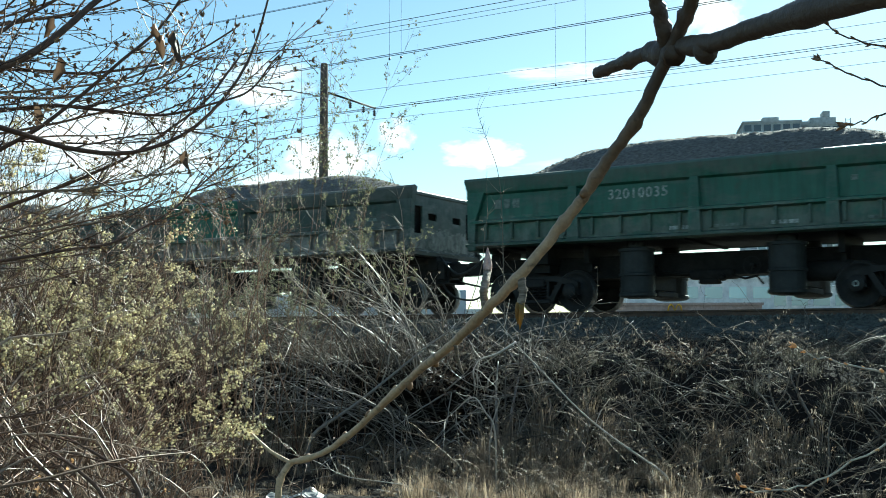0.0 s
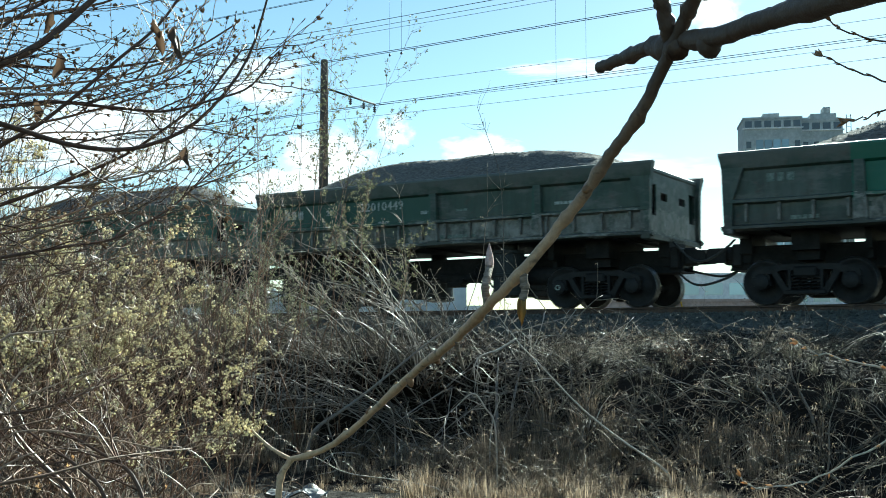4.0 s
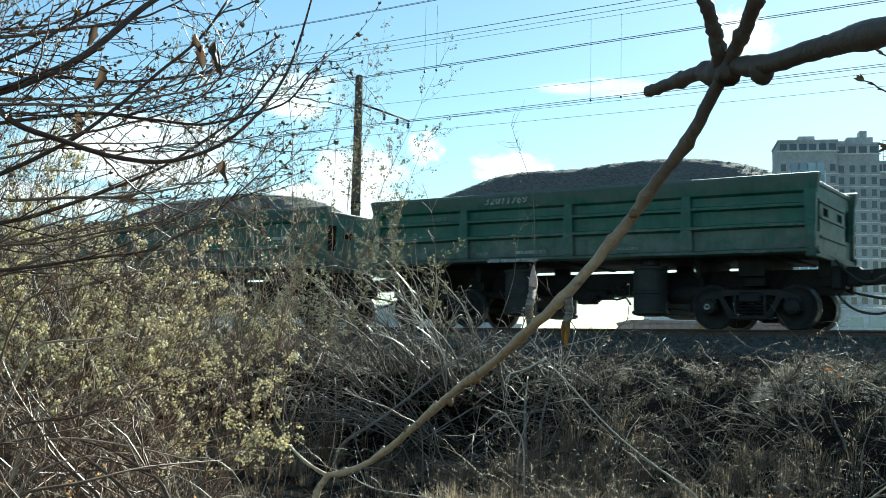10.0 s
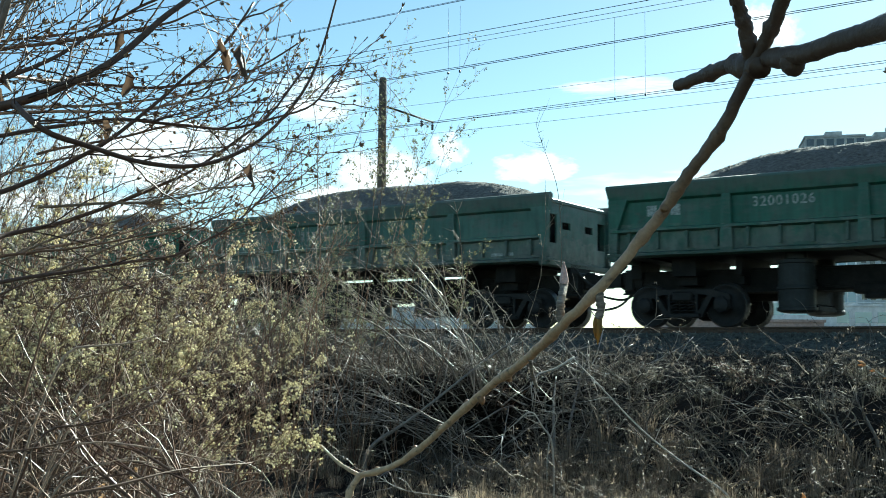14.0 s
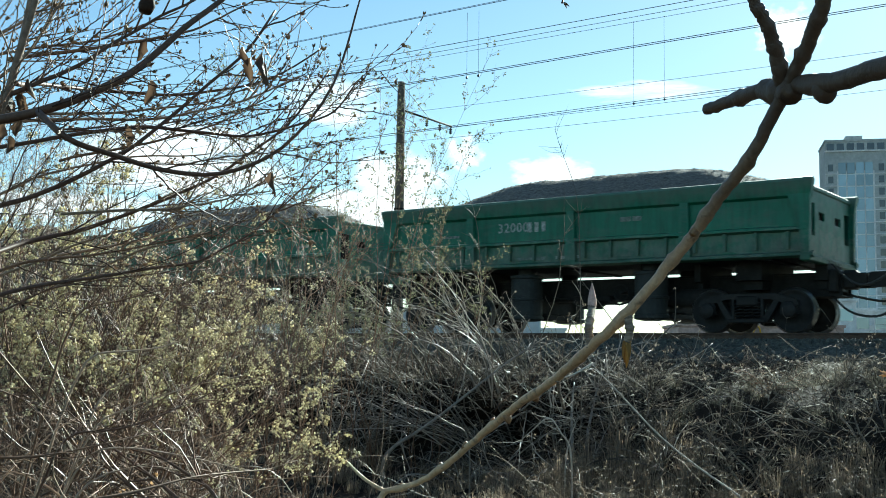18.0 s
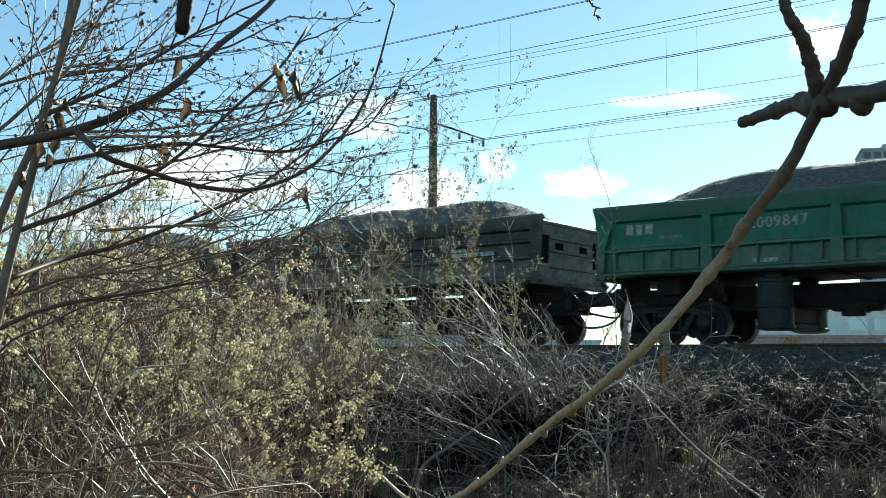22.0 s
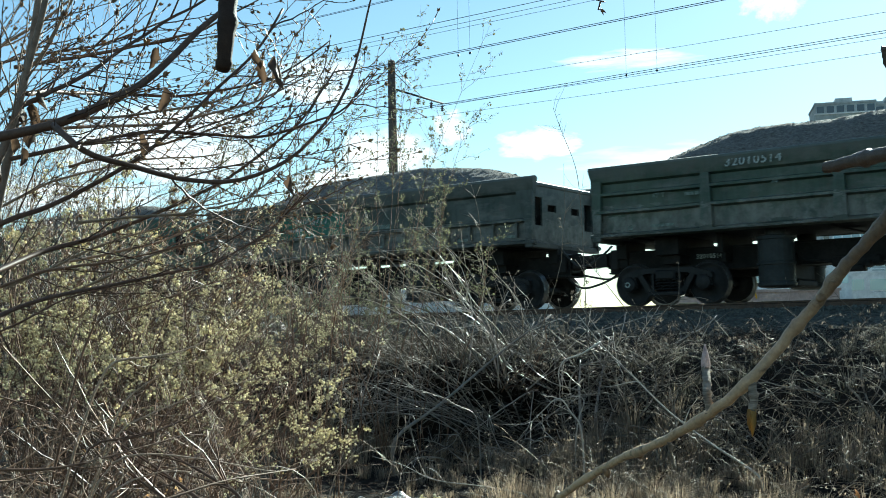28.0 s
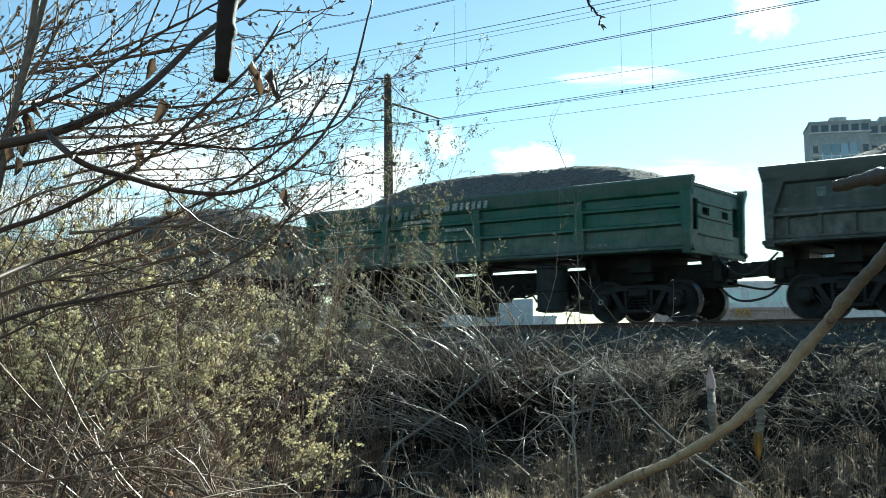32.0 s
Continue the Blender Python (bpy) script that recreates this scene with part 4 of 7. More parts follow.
for n, z in ((22.40, 8.69), (22.50, 8.76), (27.1, 8.6), (27.2, 8.68)):
    wire("contact_wire", n, z, 0.0085, 0.02, label="dark contact wire of the overhead line")
for n, z, r in ((22.45, 9.57, 0.008), (22.45, 9.43, 0.006), (22.45, 9.31, 0.005), (21.6, 10.1, 0.008), (22.2, 10.36, 0.006)):
    wire("messenger_wire", n, z, r, 0.1)
for n, z in ((34.4, 11.15), (34.4, 9.95), (34.1, 10.3)):
    wire("feeder_wire", n, z, 0.007, 0.3)
for n, s, z0, z1 in ((22.45, -15.35, 8.63, 10.3), (22.45, -15.0, 8.63, 10.3), (27.1, -13.0, 8.6, 10.9), (27.1, -12.1, 8.6, 10.9), (22.45, -19.5, 8.63, 9.4), (22.45, -18.9, 8.63, 9.4)):
    d = thing("dropper", "thin vertical dropper wire of the overhead line", "overhead wire", group="droppers", mesh=Geo().tube([along(s, n, z0), along(s, n, z1)], 0.0045, 4).mesh("dropper", WIRE))
    part("clip", Geo().lathe([(0.02, -0.03), (0.03, 0.0), (0.02, 0.03)], "z", n=8).mesh("clip", WIRE), d, m=Matrix.Translation(along(s, n, z0)))


# ---- far buildings ----
# tower grey lightened: aerial haze is mixed into the wall colour
FACADE = surface("hazy_grey_facade", (0.4, 0.42, 0.42), (0.55, 0.565, 0.56), 0.15, 0.9, 0, 0.2, 0.02)
FACADE_PALE = surface("pale_facade", (0.78, 0.77, 0.76), (0.9, 0.89, 0.88), 0.12, 0.9, 0, 0.2, 0.02)
BROWN_WALL = surface("salmon_cladding", (0.46, 0.31, 0.26), (0.58, 0.42, 0.37), 0.3, 0.8, 0, 0.2, 0.02)
ROOF = surface("roof_felt", (0.08, 0.08, 0.085), (0.15, 0.15, 0.16), 0.5, 0.9)
YELLOW = surface("yellow_sign", (0.7, 0.38, 0.02), (0.8, 0.46, 0.03), 2.0, 0.5)


def glass_pane(name, tint, rough=0.08):
    m = Nodes(name)
    m.color(m.mix(0.6, tint, m.ramp(m.random(), [(0.0, (0.4, 0.4, 0.4)), (1.0, (1.3, 1.3, 1.3))]), "MULTIPLY"))
    m.set(Roughness=rough, Metallic=0.0)
    m.bsdf.inputs["Specular IOR Level"].default_value = 0.8
    return m.mat


# blue glazing of the tower, brightened in colour for distance haze
PANE = glass_pane("hazy_blue_pane", (0.3, 0.42, 0.5))
PANE_DARK = glass_pane("dark_window_pane", (0.03, 0.035, 0.045))
PANE_TEAL = glass_pane("teal_window_pane", (0.52, 0.7, 0.72))


def block(name, w, d, h, wall, roof_h=0.6):
    g = Geo()
    g.box(-w / 2, w / 2, 0, d, 0, h)
    g.box(-w / 2 - 0.2, w / 2 + 0.2, -0.2, d + 0.2, h, h + roof_h)
    return g.mesh(name, wall)


def tower():
    base = 3.1
    t = thing("apartment_tower", "tall grey apartment tower with a glazed bay, under finishing works", "apartment building", m=pose(98.4, 300, base - 0.3, 0, 0, -9))
    # two joined blocks of different height, a lower wing beside them
    blocks = ((-7.2, 15.6, 0.0, 15, 58.4), (6.3, 11.4, 3.0, 16, 58.0), (13.4, 2.8, 6.0, 12, 53.4))
    for bx, w, y, d, h in blocks:
        b = part("wall_block", block("wall_block", w, d, h, FACADE), t, m=pose(bx, y, 0))
        floors = int(h / 3.3)
        cols = max(2, int(w / 2.4))
        wm = cached(("win", "far"), lambda: Geo().box(-0.68, 0.68, -0.05, 0.1, -0.95, 0.95).mesh("window", PANE_DARK))
        wf = cached(("wfr", "far"), lambda: Geo().box(-1.05, 1.05, -0.12, 0.0, -1.25, -1.05).mesh("window_ledge", FACADE_PALE))
        for f in range(4, floors - 1):
            part("balcony_band", cached(("band", w), lambda: Geo().box(-w / 2 - 0.15, w / 2 + 0.15, -0.25, 0.05, -0.12, 0.12).mesh("balcony_band", FACADE_PALE)), b, m=pose(0, 0, f * 3.3 + 0.1))
            for c in range(cols):
                x = -w / 2 + (c + 0.5) * w / cols
                if bx < -5 and 0.22 < (c + 0.5) / cols < 0.8:
                    continue
                part("window", wm, b, m=pose(x, 0, f * 3.3 + 1.8))
        # open loggias under the roof edge, their shade drawn as flat dark panes
        for c in range(cols):
            part("loggia", cached(("loggia", w), lambda: Geo().box(-w / cols * 0.36, w / cols * 0.36, -0.06, 0.1, -0.9, 0.9).mesh("loggia", PANE_DARK)), b, "dark pane drawn as an open loggia's shade", m=pose(-w / 2 + (c + 0.5) * w / cols, -0.02, h - 1.35))
        part("cornice", cached(("cornice", w), lambda: Geo().box(-w / 2 - 0.35, w / 2 + 0.35, -0.5, 0.02, -0.15, 0.2).mesh("cornice", FACADE_PALE)), b, m=pose(0, 0, h - 2.6))
        if bx < -5:
            for c in range(4):
                for f in range(4, floors - 1):
                    part("window", cached(("bay",), lambda: Geo().box(-0.95, 0.95, -0.35, -0.25, -1.5, 1.5).mesh("glazed_panel", PANE)), b, "blue glazed bay panel", m=pose(-3.6 + c * 2.3, 0, f * 3.3 + 1.6))
            part("bay_frame", Geo().box(-4.9, 4.7, -0.24, 0.0, 10, h - 8).mesh("bay_frame", FACADE_PALE), b)
    for x, y, z, w, h in ((-7.0, 6, 58.9, 4.5, 1.9), (7.5, 8, 58.5, 7, 2.2), (8.4, 8, 60.7, 2, 1.8), (2.4, 8, 58.5, 2.4, 1.2)):
        part("roof_house", Geo().box(-w / 2, w / 2, -2, 2, 0, h, 0.15).mesh("roof_house", FACADE), t, m=pose(x, y, z))
    for x in (13.4, 14.6):
        part("scaffold_mast", Geo().tube([(x, 5, 54), (x, 5, 60)], 0.12, 4).mesh("scaffold_mast", ROOF), t)
    for z in (55, 56.5, 58, 59.5):
        part("scaffold_rail", Geo().tube([(13.4, 5, z), (14.6, 5, z)], 0.08, 4).mesh("scaffold_rail", ROOF), t)


def low_building(x, y, w, h, wall, pane, storeys, label, turn=0, base=1.6):
    b = thing("low_building", label, "commercial building", m=pose(x, y, base, 0, 0, turn), group="buildings beyond the line")
    part("wall", block("wall", w, 14, h, wall, 0.35), b)
    n = max(3, int(w / 3.2))
    me = cached(("lowwin", pane.name), lambda: Geo().box(-1.2, 1.2, -0.06, 0.05, -0.8, 0.8).mesh("window", pane))
    for f in range(storeys):
        for c in range(n):
            part("window", me, b, m=pose(-w / 2 + (c + 0.5) * w / n, 0, h * (f + 0.55) / storeys))
    return b


tower()
low_building(35.7, 152, 20, 8.2, FACADE_PALE, PANE_TEAL, 2, "pale two-storey building with teal windows")
cafe = low_building(30.8, 142, 20.6, 4.3, BROWN_WALL, PANE_DARK, 1, "long low salmon-clad roadside restaurant")
part("roof_sign", Geo().tube([(-0.9, 0, 0), (-0.75, 0, 0.7), (-0.5, 0, 0.95), (-0.25, 0, 0.7), (0, 0, 0.05), (0.25, 0, 0.7), (0.5, 0, 0.95), (0.75, 0, 0.7), (0.9, 0, 0)], 0.11, 5).mesh("roof_sign", YELLOW), cafe, "yellow double-arc roof sign", m=pose(-1.0, -0.4, 3.5))
low_building(60, 165, 36, 7.4, FACADE_PALE, PANE_TEAL, 2, "white and teal glazed shopping hall")
low_building(100, 286, 44, 12, FACADE_PALE, PANE_TEAL, 3, "pale three-storey podium with teal glazing below the tower", -9)
low_building(-32, 118, 16, 4.6, FACADE_PALE, PANE_DARK, 1, "pale low shed beyond the tracks")
low_building(-9, 160, 32, 4.0, FACADE_PALE, PANE_DARK, 1, "pale low depot beyond the tracks")

# panel fence beyond the far track
fence = thing("concrete_fence", "pale concrete panel fence along the far side of the tracks", "fence", m=Matrix.Translation(along(-46, 38, 1.6)) @ pose(0, 0, 0, 0, 0, TURN))
pm = Geo().box(-1.22, 1.22, -0.05, 0.05, 0, 2.0, 0.02).mesh("panel", FACADE_PALE)
po = Geo().box(-0.09, 0.09, -0.09, 0.09, 0, 2.15, 0.02).mesh("post", FACADE_PALE)
for i in range(20):
    part("panel", pm, fence, m=pose(i * 2.5 - 25, 0, 0))
    part("post", po, fence, m=pose(i * 2.5 - 26.25, 0, 0))

# ---- clouds ----
def cloud_material(name, seed, dense):
    m = Nodes(name)
    co = m.coords()
    sep = m.t.nodes.new("ShaderNodeSeparateXYZ")
    m.link(co, sep.inputs[0])
    x2 = m.math("POWER", m.math("ABSOLUTE", sep.outputs[0]), 2.0)
    z2 = m.math("POWER", m.math("ABSOLUTE", sep.outputs[2]), 2.0)
    edge = m.math("SUBTRACT", 1.0, m.math("ADD", x2, z2))
    off = m.t.nodes.new("ShaderNodeVectorMath")
    off.inputs[1].default_value = (seed * 7.3, seed * 3.1, seed)
    m.link(co, off.inputs[0])
    n = m.noise(2.2, 7.0, 0.58, None, off.outputs[0])
    dens = m.math("ADD", m.math("MULTIPLY", edge, 0.75), m.math("MULTIPLY", m.math("SUBTRACT", n, 0.5), 1.6))
    alpha = m.ramp(dens, [(0.22, (0, 0, 0)), (0.22 + dense, (1, 1, 1))])
    tone = m.ramp(m.noise(1.6, 5.0, 0.6, None, off.outputs[0]), [(0.35, (0.86, 0.86, 0.9)), (0.6, (1.0, 0.91, 0.935))])
    em = m.node("ShaderNodeEmission", Strength=0.56)
    m.link(tone, em.inputs[0])
    tr = m.t.nodes.new("ShaderNodeBsdfTransparent")
    mx = m.t.nodes.new("ShaderNodeMixShader")
    m.link(alpha, mx.inputs[0])
    m.link(tr.outputs[0], mx.inputs[1])
    m.link(em.outputs[0], mx.inputs[2])
    m.link(mx.outputs[0], m.out.inputs[0])
    return m.mat


clouds = []


def cloud(a, e, w, h, seed, dense=0.5):
    """Cumulus far off: a = across, e = up, both as shares of its distance; w, h its half sizes likewise."""
    far = 2600.0 + seed * 20
    g = Geo()
    n = 10
    v = [((i / n * 2 - 1) * 1.25, 0.12 * math.cos((i / n * 2 - 1) * 1.4), (k / n * 2 - 1) * 1.25) for i in range(n + 1) for k in range(n + 1)]
    g.add(v, [(i * (n + 1) + k, (i + 1) * (n + 1) + k, (i + 1) * (n + 1) + k + 1, i * (n + 1) + k + 1) for i in range(n) for k in range(n)])
    me = g.mesh("cloud", cloud_material("cloud_white", seed, dense), True)
    ob = thing("cloud", "white fair-weather cloud in a blue sky", "cloud", kind="structure", group="clouds", mesh=me)
    at = Vector((a * far, far, 1.7 + e * far))
    ob.scale = (w * far, 0.1 * w * far, h * far)
    ob.visible_shadow = False
    clouds.append((ob, at, math.degrees(-math.atan(a))))


cloud(-0.31, 0.178, 0.13, 0.05, 1, 0.5)
cloud(-0.42, 0.135, 0.16, 0.028, 9, 1.2)
cloud(-0.105, 0.162, 0.06, 0.035, 2, 0.5)
cloud(-0.13, 0.13, 0.09, 0.03, 3, 0.4)
cloud(-0.043, 0.187, 0.023, 0.02, 4, 0.5)
cloud(0.035, 0.17, 0.048, 0.018, 5, 0.5)
cloud(0.16, 0.152, 0.12, 0.018, 6, 0.8)
cloud(0.25, 0.3, 0.036, 0.03, 7, 0.5)
cloud(0.30, 0.148, 0.1, 0.016, 8, 0.7)
cloud(-0.165, 0.235, 0.06, 0.03, 10, 0.7)
cloud(0.12, 0.245, 0.08, 0.012, 11, 1.2)


# ---- plants ----
def wander(p, d, length, bend, up, rnd, seg, pull=(0, 0)):
    """A growing line: starts at p along d, wanders by bend, turns upwards (or hangs) by up."""
    pts = [Vector(p)]
    d = Vector(d).normalized()
    for _ in range(seg):
        d = (d + Vector((rnd.gauss(0, bend) + pull[0], rnd.gauss(0, bend) + pull[1], rnd.gauss(0, bend) + up))).normalized()
        pts.append(pts[-1] + d * (length / seg))
    return pts


def point_on(pts, k):
    x = k * (len(pts) - 1)
    i = min(int(x), len(pts) - 2)
    return pts[i].lerp(pts[i + 1], x - i), (pts[i + 1] - pts[i]).normalized()


def off_axis(d, angle, rnd):
    side = d.orthogonal().normalized()
    side.rotate(Matrix.Rotation(rnd.uniform(0, 2 * math.pi), 3, d).to_quaternion())
    return (d * math.cos(angle) + side * math.sin(angle)).normalized()


def bud(g, p, d, size, rnd, fat=0.42):
    """A pointed bud of six sides."""
    d = d.normalized()
    a = d.orthogonal().normalized()
    b = d.cross(a)
    ring = [p + d * size * 0.35 + (a * math.cos(t) + b * math.sin(t)) * size * fat * 0.5 for t in (0.3, 1.87, 3.44, 5.0)]
    g.add([p] + ring + [p + d * size], [(0, 2, 1), (0, 3, 2), (0, 4, 3), (0, 1, 4), (1, 2, 5), (2, 3, 5), (3, 4, 5), (4, 1, 5)])


def leaf(g, p, d, size, rnd, width=0.45):
    """A blade folded along its rib."""
    d = d.normalized()
    a = off_axis(d, math.pi / 2, rnd)
    n = d.cross(a)
    m = p + d * size * 0.5 - n * size * 0.1
    g.add([p, m + a * size * width * 0.5, p + d * size, m - a * size * width * 0.5, p + d * size * 0.55 + n * size * 0.06], [(0, 1, 4), (1, 2, 4), (2, 3, 4), (3, 0, 4)])


def tuft(g, p, size, n, rnd, wide=0.8):
    """A cluster of small round-ended leaves or florets."""
    for _ in range(n):
        d = Vector((rnd.gauss(0, 1), rnd.gauss(0, 1), rnd.gauss(0.3, 1))).normalized()
        leaf(g, p + d * size * 0.2, d, size * rnd.uniform(0.4, 0.75), rnd, wide)


def knot(g, p, size, n, rnd):
    """A knot of small round florets."""
    for _ in range(n):
        d = Vector((rnd.gauss(0, 1), rnd.gauss(0, 1), rnd.gauss(0.2, 1))).normalized()
        bud(g, p + d * size * rnd.uniform(0.2, 0.9), d, size * rnd.uniform(0.6, 0.95), rnd, 0.95)


def hanging(g, p, size, n, rnd):
    """Withered leaves and keys that hang in a bunch."""
    for _ in range(n):
        d = Vector((rnd.gauss(0, 0.35), rnd.gauss(0, 0.35), -1)).normalized()
        leaf(g, p + Vector((rnd.gauss(0, 0.012), rnd.gauss(0, 0.012), 0)), d, size * rnd.uniform(0.7, 1.5), rnd, 0.32)


def shrub(name, label, base, stems, height, spread, material, seed, r0=0.012, lean=(0, 0), bend=0.1, up=0.04, twigs=9, twig_len=0.5,
          order3=4, foliage=None, density=1.0, size=0.03, tuft_n=4, lowest=0.25, category="shrub", group="shrubs of the bank", leaf_name="foliage", n_side=4, pull=(0, 0), bunch=None, bunches=4, clump=0.18, even=(0.55, 1.08), bare_below=-9.0):
    bunch = bunch or tuft
    rnd = random.Random(seed)
    ob = thing(name, label, category, group=group)
    green = Geo()
    base = Vector(base)
    for _ in range(stems):
        wood = Geo()
        a = rnd.uniform(0, 2 * math.pi)
        d = Vector((math.cos(a) * spread * rnd.random() ** 0.6 + lean[0], math.sin(a) * spread * rnd.random() ** 0.6 + lean[1], 1.0))
        h = height * rnd.uniform(*even)
        start = base + Vector((rnd.gauss(0, clump), rnd.gauss(0, clump), -0.05))
        main = wander(start, d, h, bend, up, rnd, 9, pull)
        r = r0 * rnd.uniform(0.6, 1.15)
        wood.tube(main, [r * (1 - 0.085 * i) for i in range(len(main))], n_side)
        for _ in range(twigs):
            k = rnd.uniform(lowest, 0.98)
            p, t = point_on(main, k)
            tl = twig_len * rnd.uniform(0.35, 1.15) * (1.15 - k * 0.6)
            tw = wander(p, off_axis(t, rnd.uniform(0.35, 1.05), rnd), tl, bend * 1.3, up, rnd, 5)
            r2 = max(0.0024, r * 0.52 * (1.05 - k * 0.6))
            wood.tube(tw, [r2 * (1 - 0.15 * i) for i in range(len(tw))], 3)
            rich = rnd.random() < density
            for _ in range(order3):
                q, t2 = point_on(tw, rnd.uniform(0.2, 1.0))
                t3 = wander(q, off_axis(t2, rnd.uniform(0.4, 1.0), rnd), tl * rnd.uniform(0.2, 0.5), bend * 1.5, up, rnd, 3)
                wood.tube(t3, [r2 * 0.6, r2 * 0.5, r2 * 0.4, r2 * 0.25], 3)
                if foliage and rich and q.z > bare_below + rnd.gauss(0, 0.12):
                    for _ in range(bunches):
                        bunch(green, point_on(t3, rnd.random())[0], size * rnd.uniform(0.6, 1.2), tuft_n, rnd)
            if foliage and rich and tw[-1].z > bare_below:
                bunch(green, tw[-1], size, tuft_n, rnd)
        part("stem", wood.mesh("stem", material, True), ob)
    if foliage and green.v:
        part(leaf_name, green.mesh(leaf_name, foliage), ob)["kind"] = "stuff"
    return ob


def on_bank(s, n):
    return along(s, n, ground_z(s, n))


def at_xy(x, y):
    return Vector((x, y, ground_z(DX * x + DY * y, NX * x + NY * y)))


# the near branch that crosses the view, with its crotch, stumps and buds
def near_branch():
    ob = thing("tree_branch", "bare tan branch of a young tree with side stubs and buds", "branch")
    rnd = random.Random(4)
    main = [(0.215, 0.89, 2.04), (0.209, 0.918, 1.995), (0.202, 0.938, 1.964), (0.198, 0.955, 1.946), (0.196, 0.968, 1.928), (0.193, 0.988, 1.912), (0.189, 1.008, 1.896), (0.181, 1.028, 1.877), (0.164, 1.058, 1.837), (0.142, 1.088, 1.805), (0.123, 1.108, 1.776), (0.102, 1.123, 1.748), (0.068, 1.138, 1.707), (0.042, 1.168, 1.681), (0.012, 1.248, 1.650), (-0.021, 1.338, 1.622), (-0.057, 1.418, 1.589), (-0.109, 1.498, 1.541), (-0.147, 1.538, 1.515), (-0.189, 1.568, 1.500)]
    cross = [(0.139, 1.125, 1.889), (0.157, 1.098, 1.891), (0.169, 1.068, 1.890), (0.184, 1.038, 1.889), (0.201, 0.978, 1.875), (0.221, 0.928, 1.872), (0.236, 0.888, 1.869), (0.260, 0.798, 1.856), (0.277, 0.748, 1.849)]

    def knotty(name, pts, r0, r1, every, seed, label=""):
        """A limb with swollen nodes."""
        rr = random.Random(seed)
        fine, rad = [], []
        pts = [Vector(p) for p in pts]
        n = (len(pts) - 1) * 7
        phase = rr.random()
        for i in range(n + 1):
            x = i / n * (len(pts) - 1)
            k = min(int(x), len(pts) - 2)
            f = x - k
            p0, p1, p2, p3 = pts[max(k - 1, 0)], pts[k], pts[k + 1], pts[min(k + 2, len(pts) - 1)]
            p = 0.5 * ((2 * p1) + (p2 - p0) * f + (2 * p0 - 5 * p1 + 4 * p2 - p3) * f * f + (3 * p1 - p0 - 3 * p2 + p3) * f ** 3)
            node = math.exp(-(((i / every + phase) % 1.0 - 0.5) / 0.09) ** 2)
            fine.append(p + Vector((rr.gauss(0, 0.04 * r0), rr.gauss(0, 0.04 * r0), rr.gauss(0, 0.04 * r0))))
            rad.append(0.66 * (r0 + (r1 - r0) * i / n) * (1 + (0.3 if r0 > 0.004 else 0.2) * node + rr.uniform(-0.04, 0.04)))
        return part(name, Geo().tube(fine, rad, 10).mesh(name, BARK_BACKLIT if "hanging_" in name and "spur" not in name else SPUR_BARK if "spur" in name else BARK_NEAR, True), ob, label)

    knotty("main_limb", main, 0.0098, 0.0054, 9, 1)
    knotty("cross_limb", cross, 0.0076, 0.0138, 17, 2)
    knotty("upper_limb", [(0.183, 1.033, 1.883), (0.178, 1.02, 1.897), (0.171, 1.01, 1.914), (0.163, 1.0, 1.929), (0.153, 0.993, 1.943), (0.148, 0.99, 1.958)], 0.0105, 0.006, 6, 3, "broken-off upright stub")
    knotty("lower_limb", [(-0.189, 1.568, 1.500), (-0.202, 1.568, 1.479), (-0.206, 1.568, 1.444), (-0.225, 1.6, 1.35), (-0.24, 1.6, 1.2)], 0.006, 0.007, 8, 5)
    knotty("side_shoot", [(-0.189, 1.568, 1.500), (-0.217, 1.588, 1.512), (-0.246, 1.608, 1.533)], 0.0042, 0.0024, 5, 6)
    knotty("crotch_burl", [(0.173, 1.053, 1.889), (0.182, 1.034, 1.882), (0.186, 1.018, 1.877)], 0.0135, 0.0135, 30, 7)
    knob = [(0.2, 0.983, 1.878), (0.201, 0.983, 1.873), (0.2025, 0.983, 1.868), (0.204, 0.983, 1.864), (0.205, 0.983, 1.8615)]
    part("pruned_knob", Geo().tube(knob, [0.0085, 0.0095, 0.0088, 0.0062, 0.002], 12).mesh("pruned_knob", BARK_NEAR, True), ob, "rounded bark knob over an old cut")
    spur = knotty("bud_spur", [(0.042, 1.168, 1.681), (0.040, 1.168, 1.696), (0.042, 1.18, 1.707), (0.045, 1.2, 1.718)], 0.0058, 0.0052, 2.6, 9)
    g = Geo()
    g.lathe([(0.0030, -0.002), (0.0037, 0.001), (0.0043, 0.005), (0.0041, 0.009), (0.0028, 0.015), (0.0012, 0.021), (0.0003, 0.024)], "z", (0.045, 1.2, 1.717), 9)
    part("bud", g.mesh("bud", BUD_SILVER, True), spur, "silvery pointed terminal bud")
    dry = knotty("hanging_spur", [(0.072, 1.135, 1.707), (0.073, 1.134, 1.694), (0.070, 1.133, 1.684)], 0.0058, 0.005, 2.6, 10)
    g = Geo()
    for tip, turn, r0 in (((0.0, -0.0235), 0.0, 0.0031), ((0.0018, -0.018), 0.9, 0.0021), ((-0.0017, -0.019), 2.4, 0.002), ((0.002, -0.012), 4.0, 0.0017)):
        foot = Vector((0.070 + 0.0018 * math.cos(turn), 1.133 - 0.0015 * abs(math.sin(turn)), 1.6865))
        end = Vector((0.070 + tip[0], 1.132, 1.6865 + tip[1]))
        g.tube([foot, foot.lerp(end, 0.3) + Vector((tip[0] * 0.4, 0, 0)), foot.lerp(end, 0.65) + Vector((tip[0] * 0.5, 0, 0)), end], [r0 * 0.9, r0, r0 * 0.72, r0 * 0.12], 7)
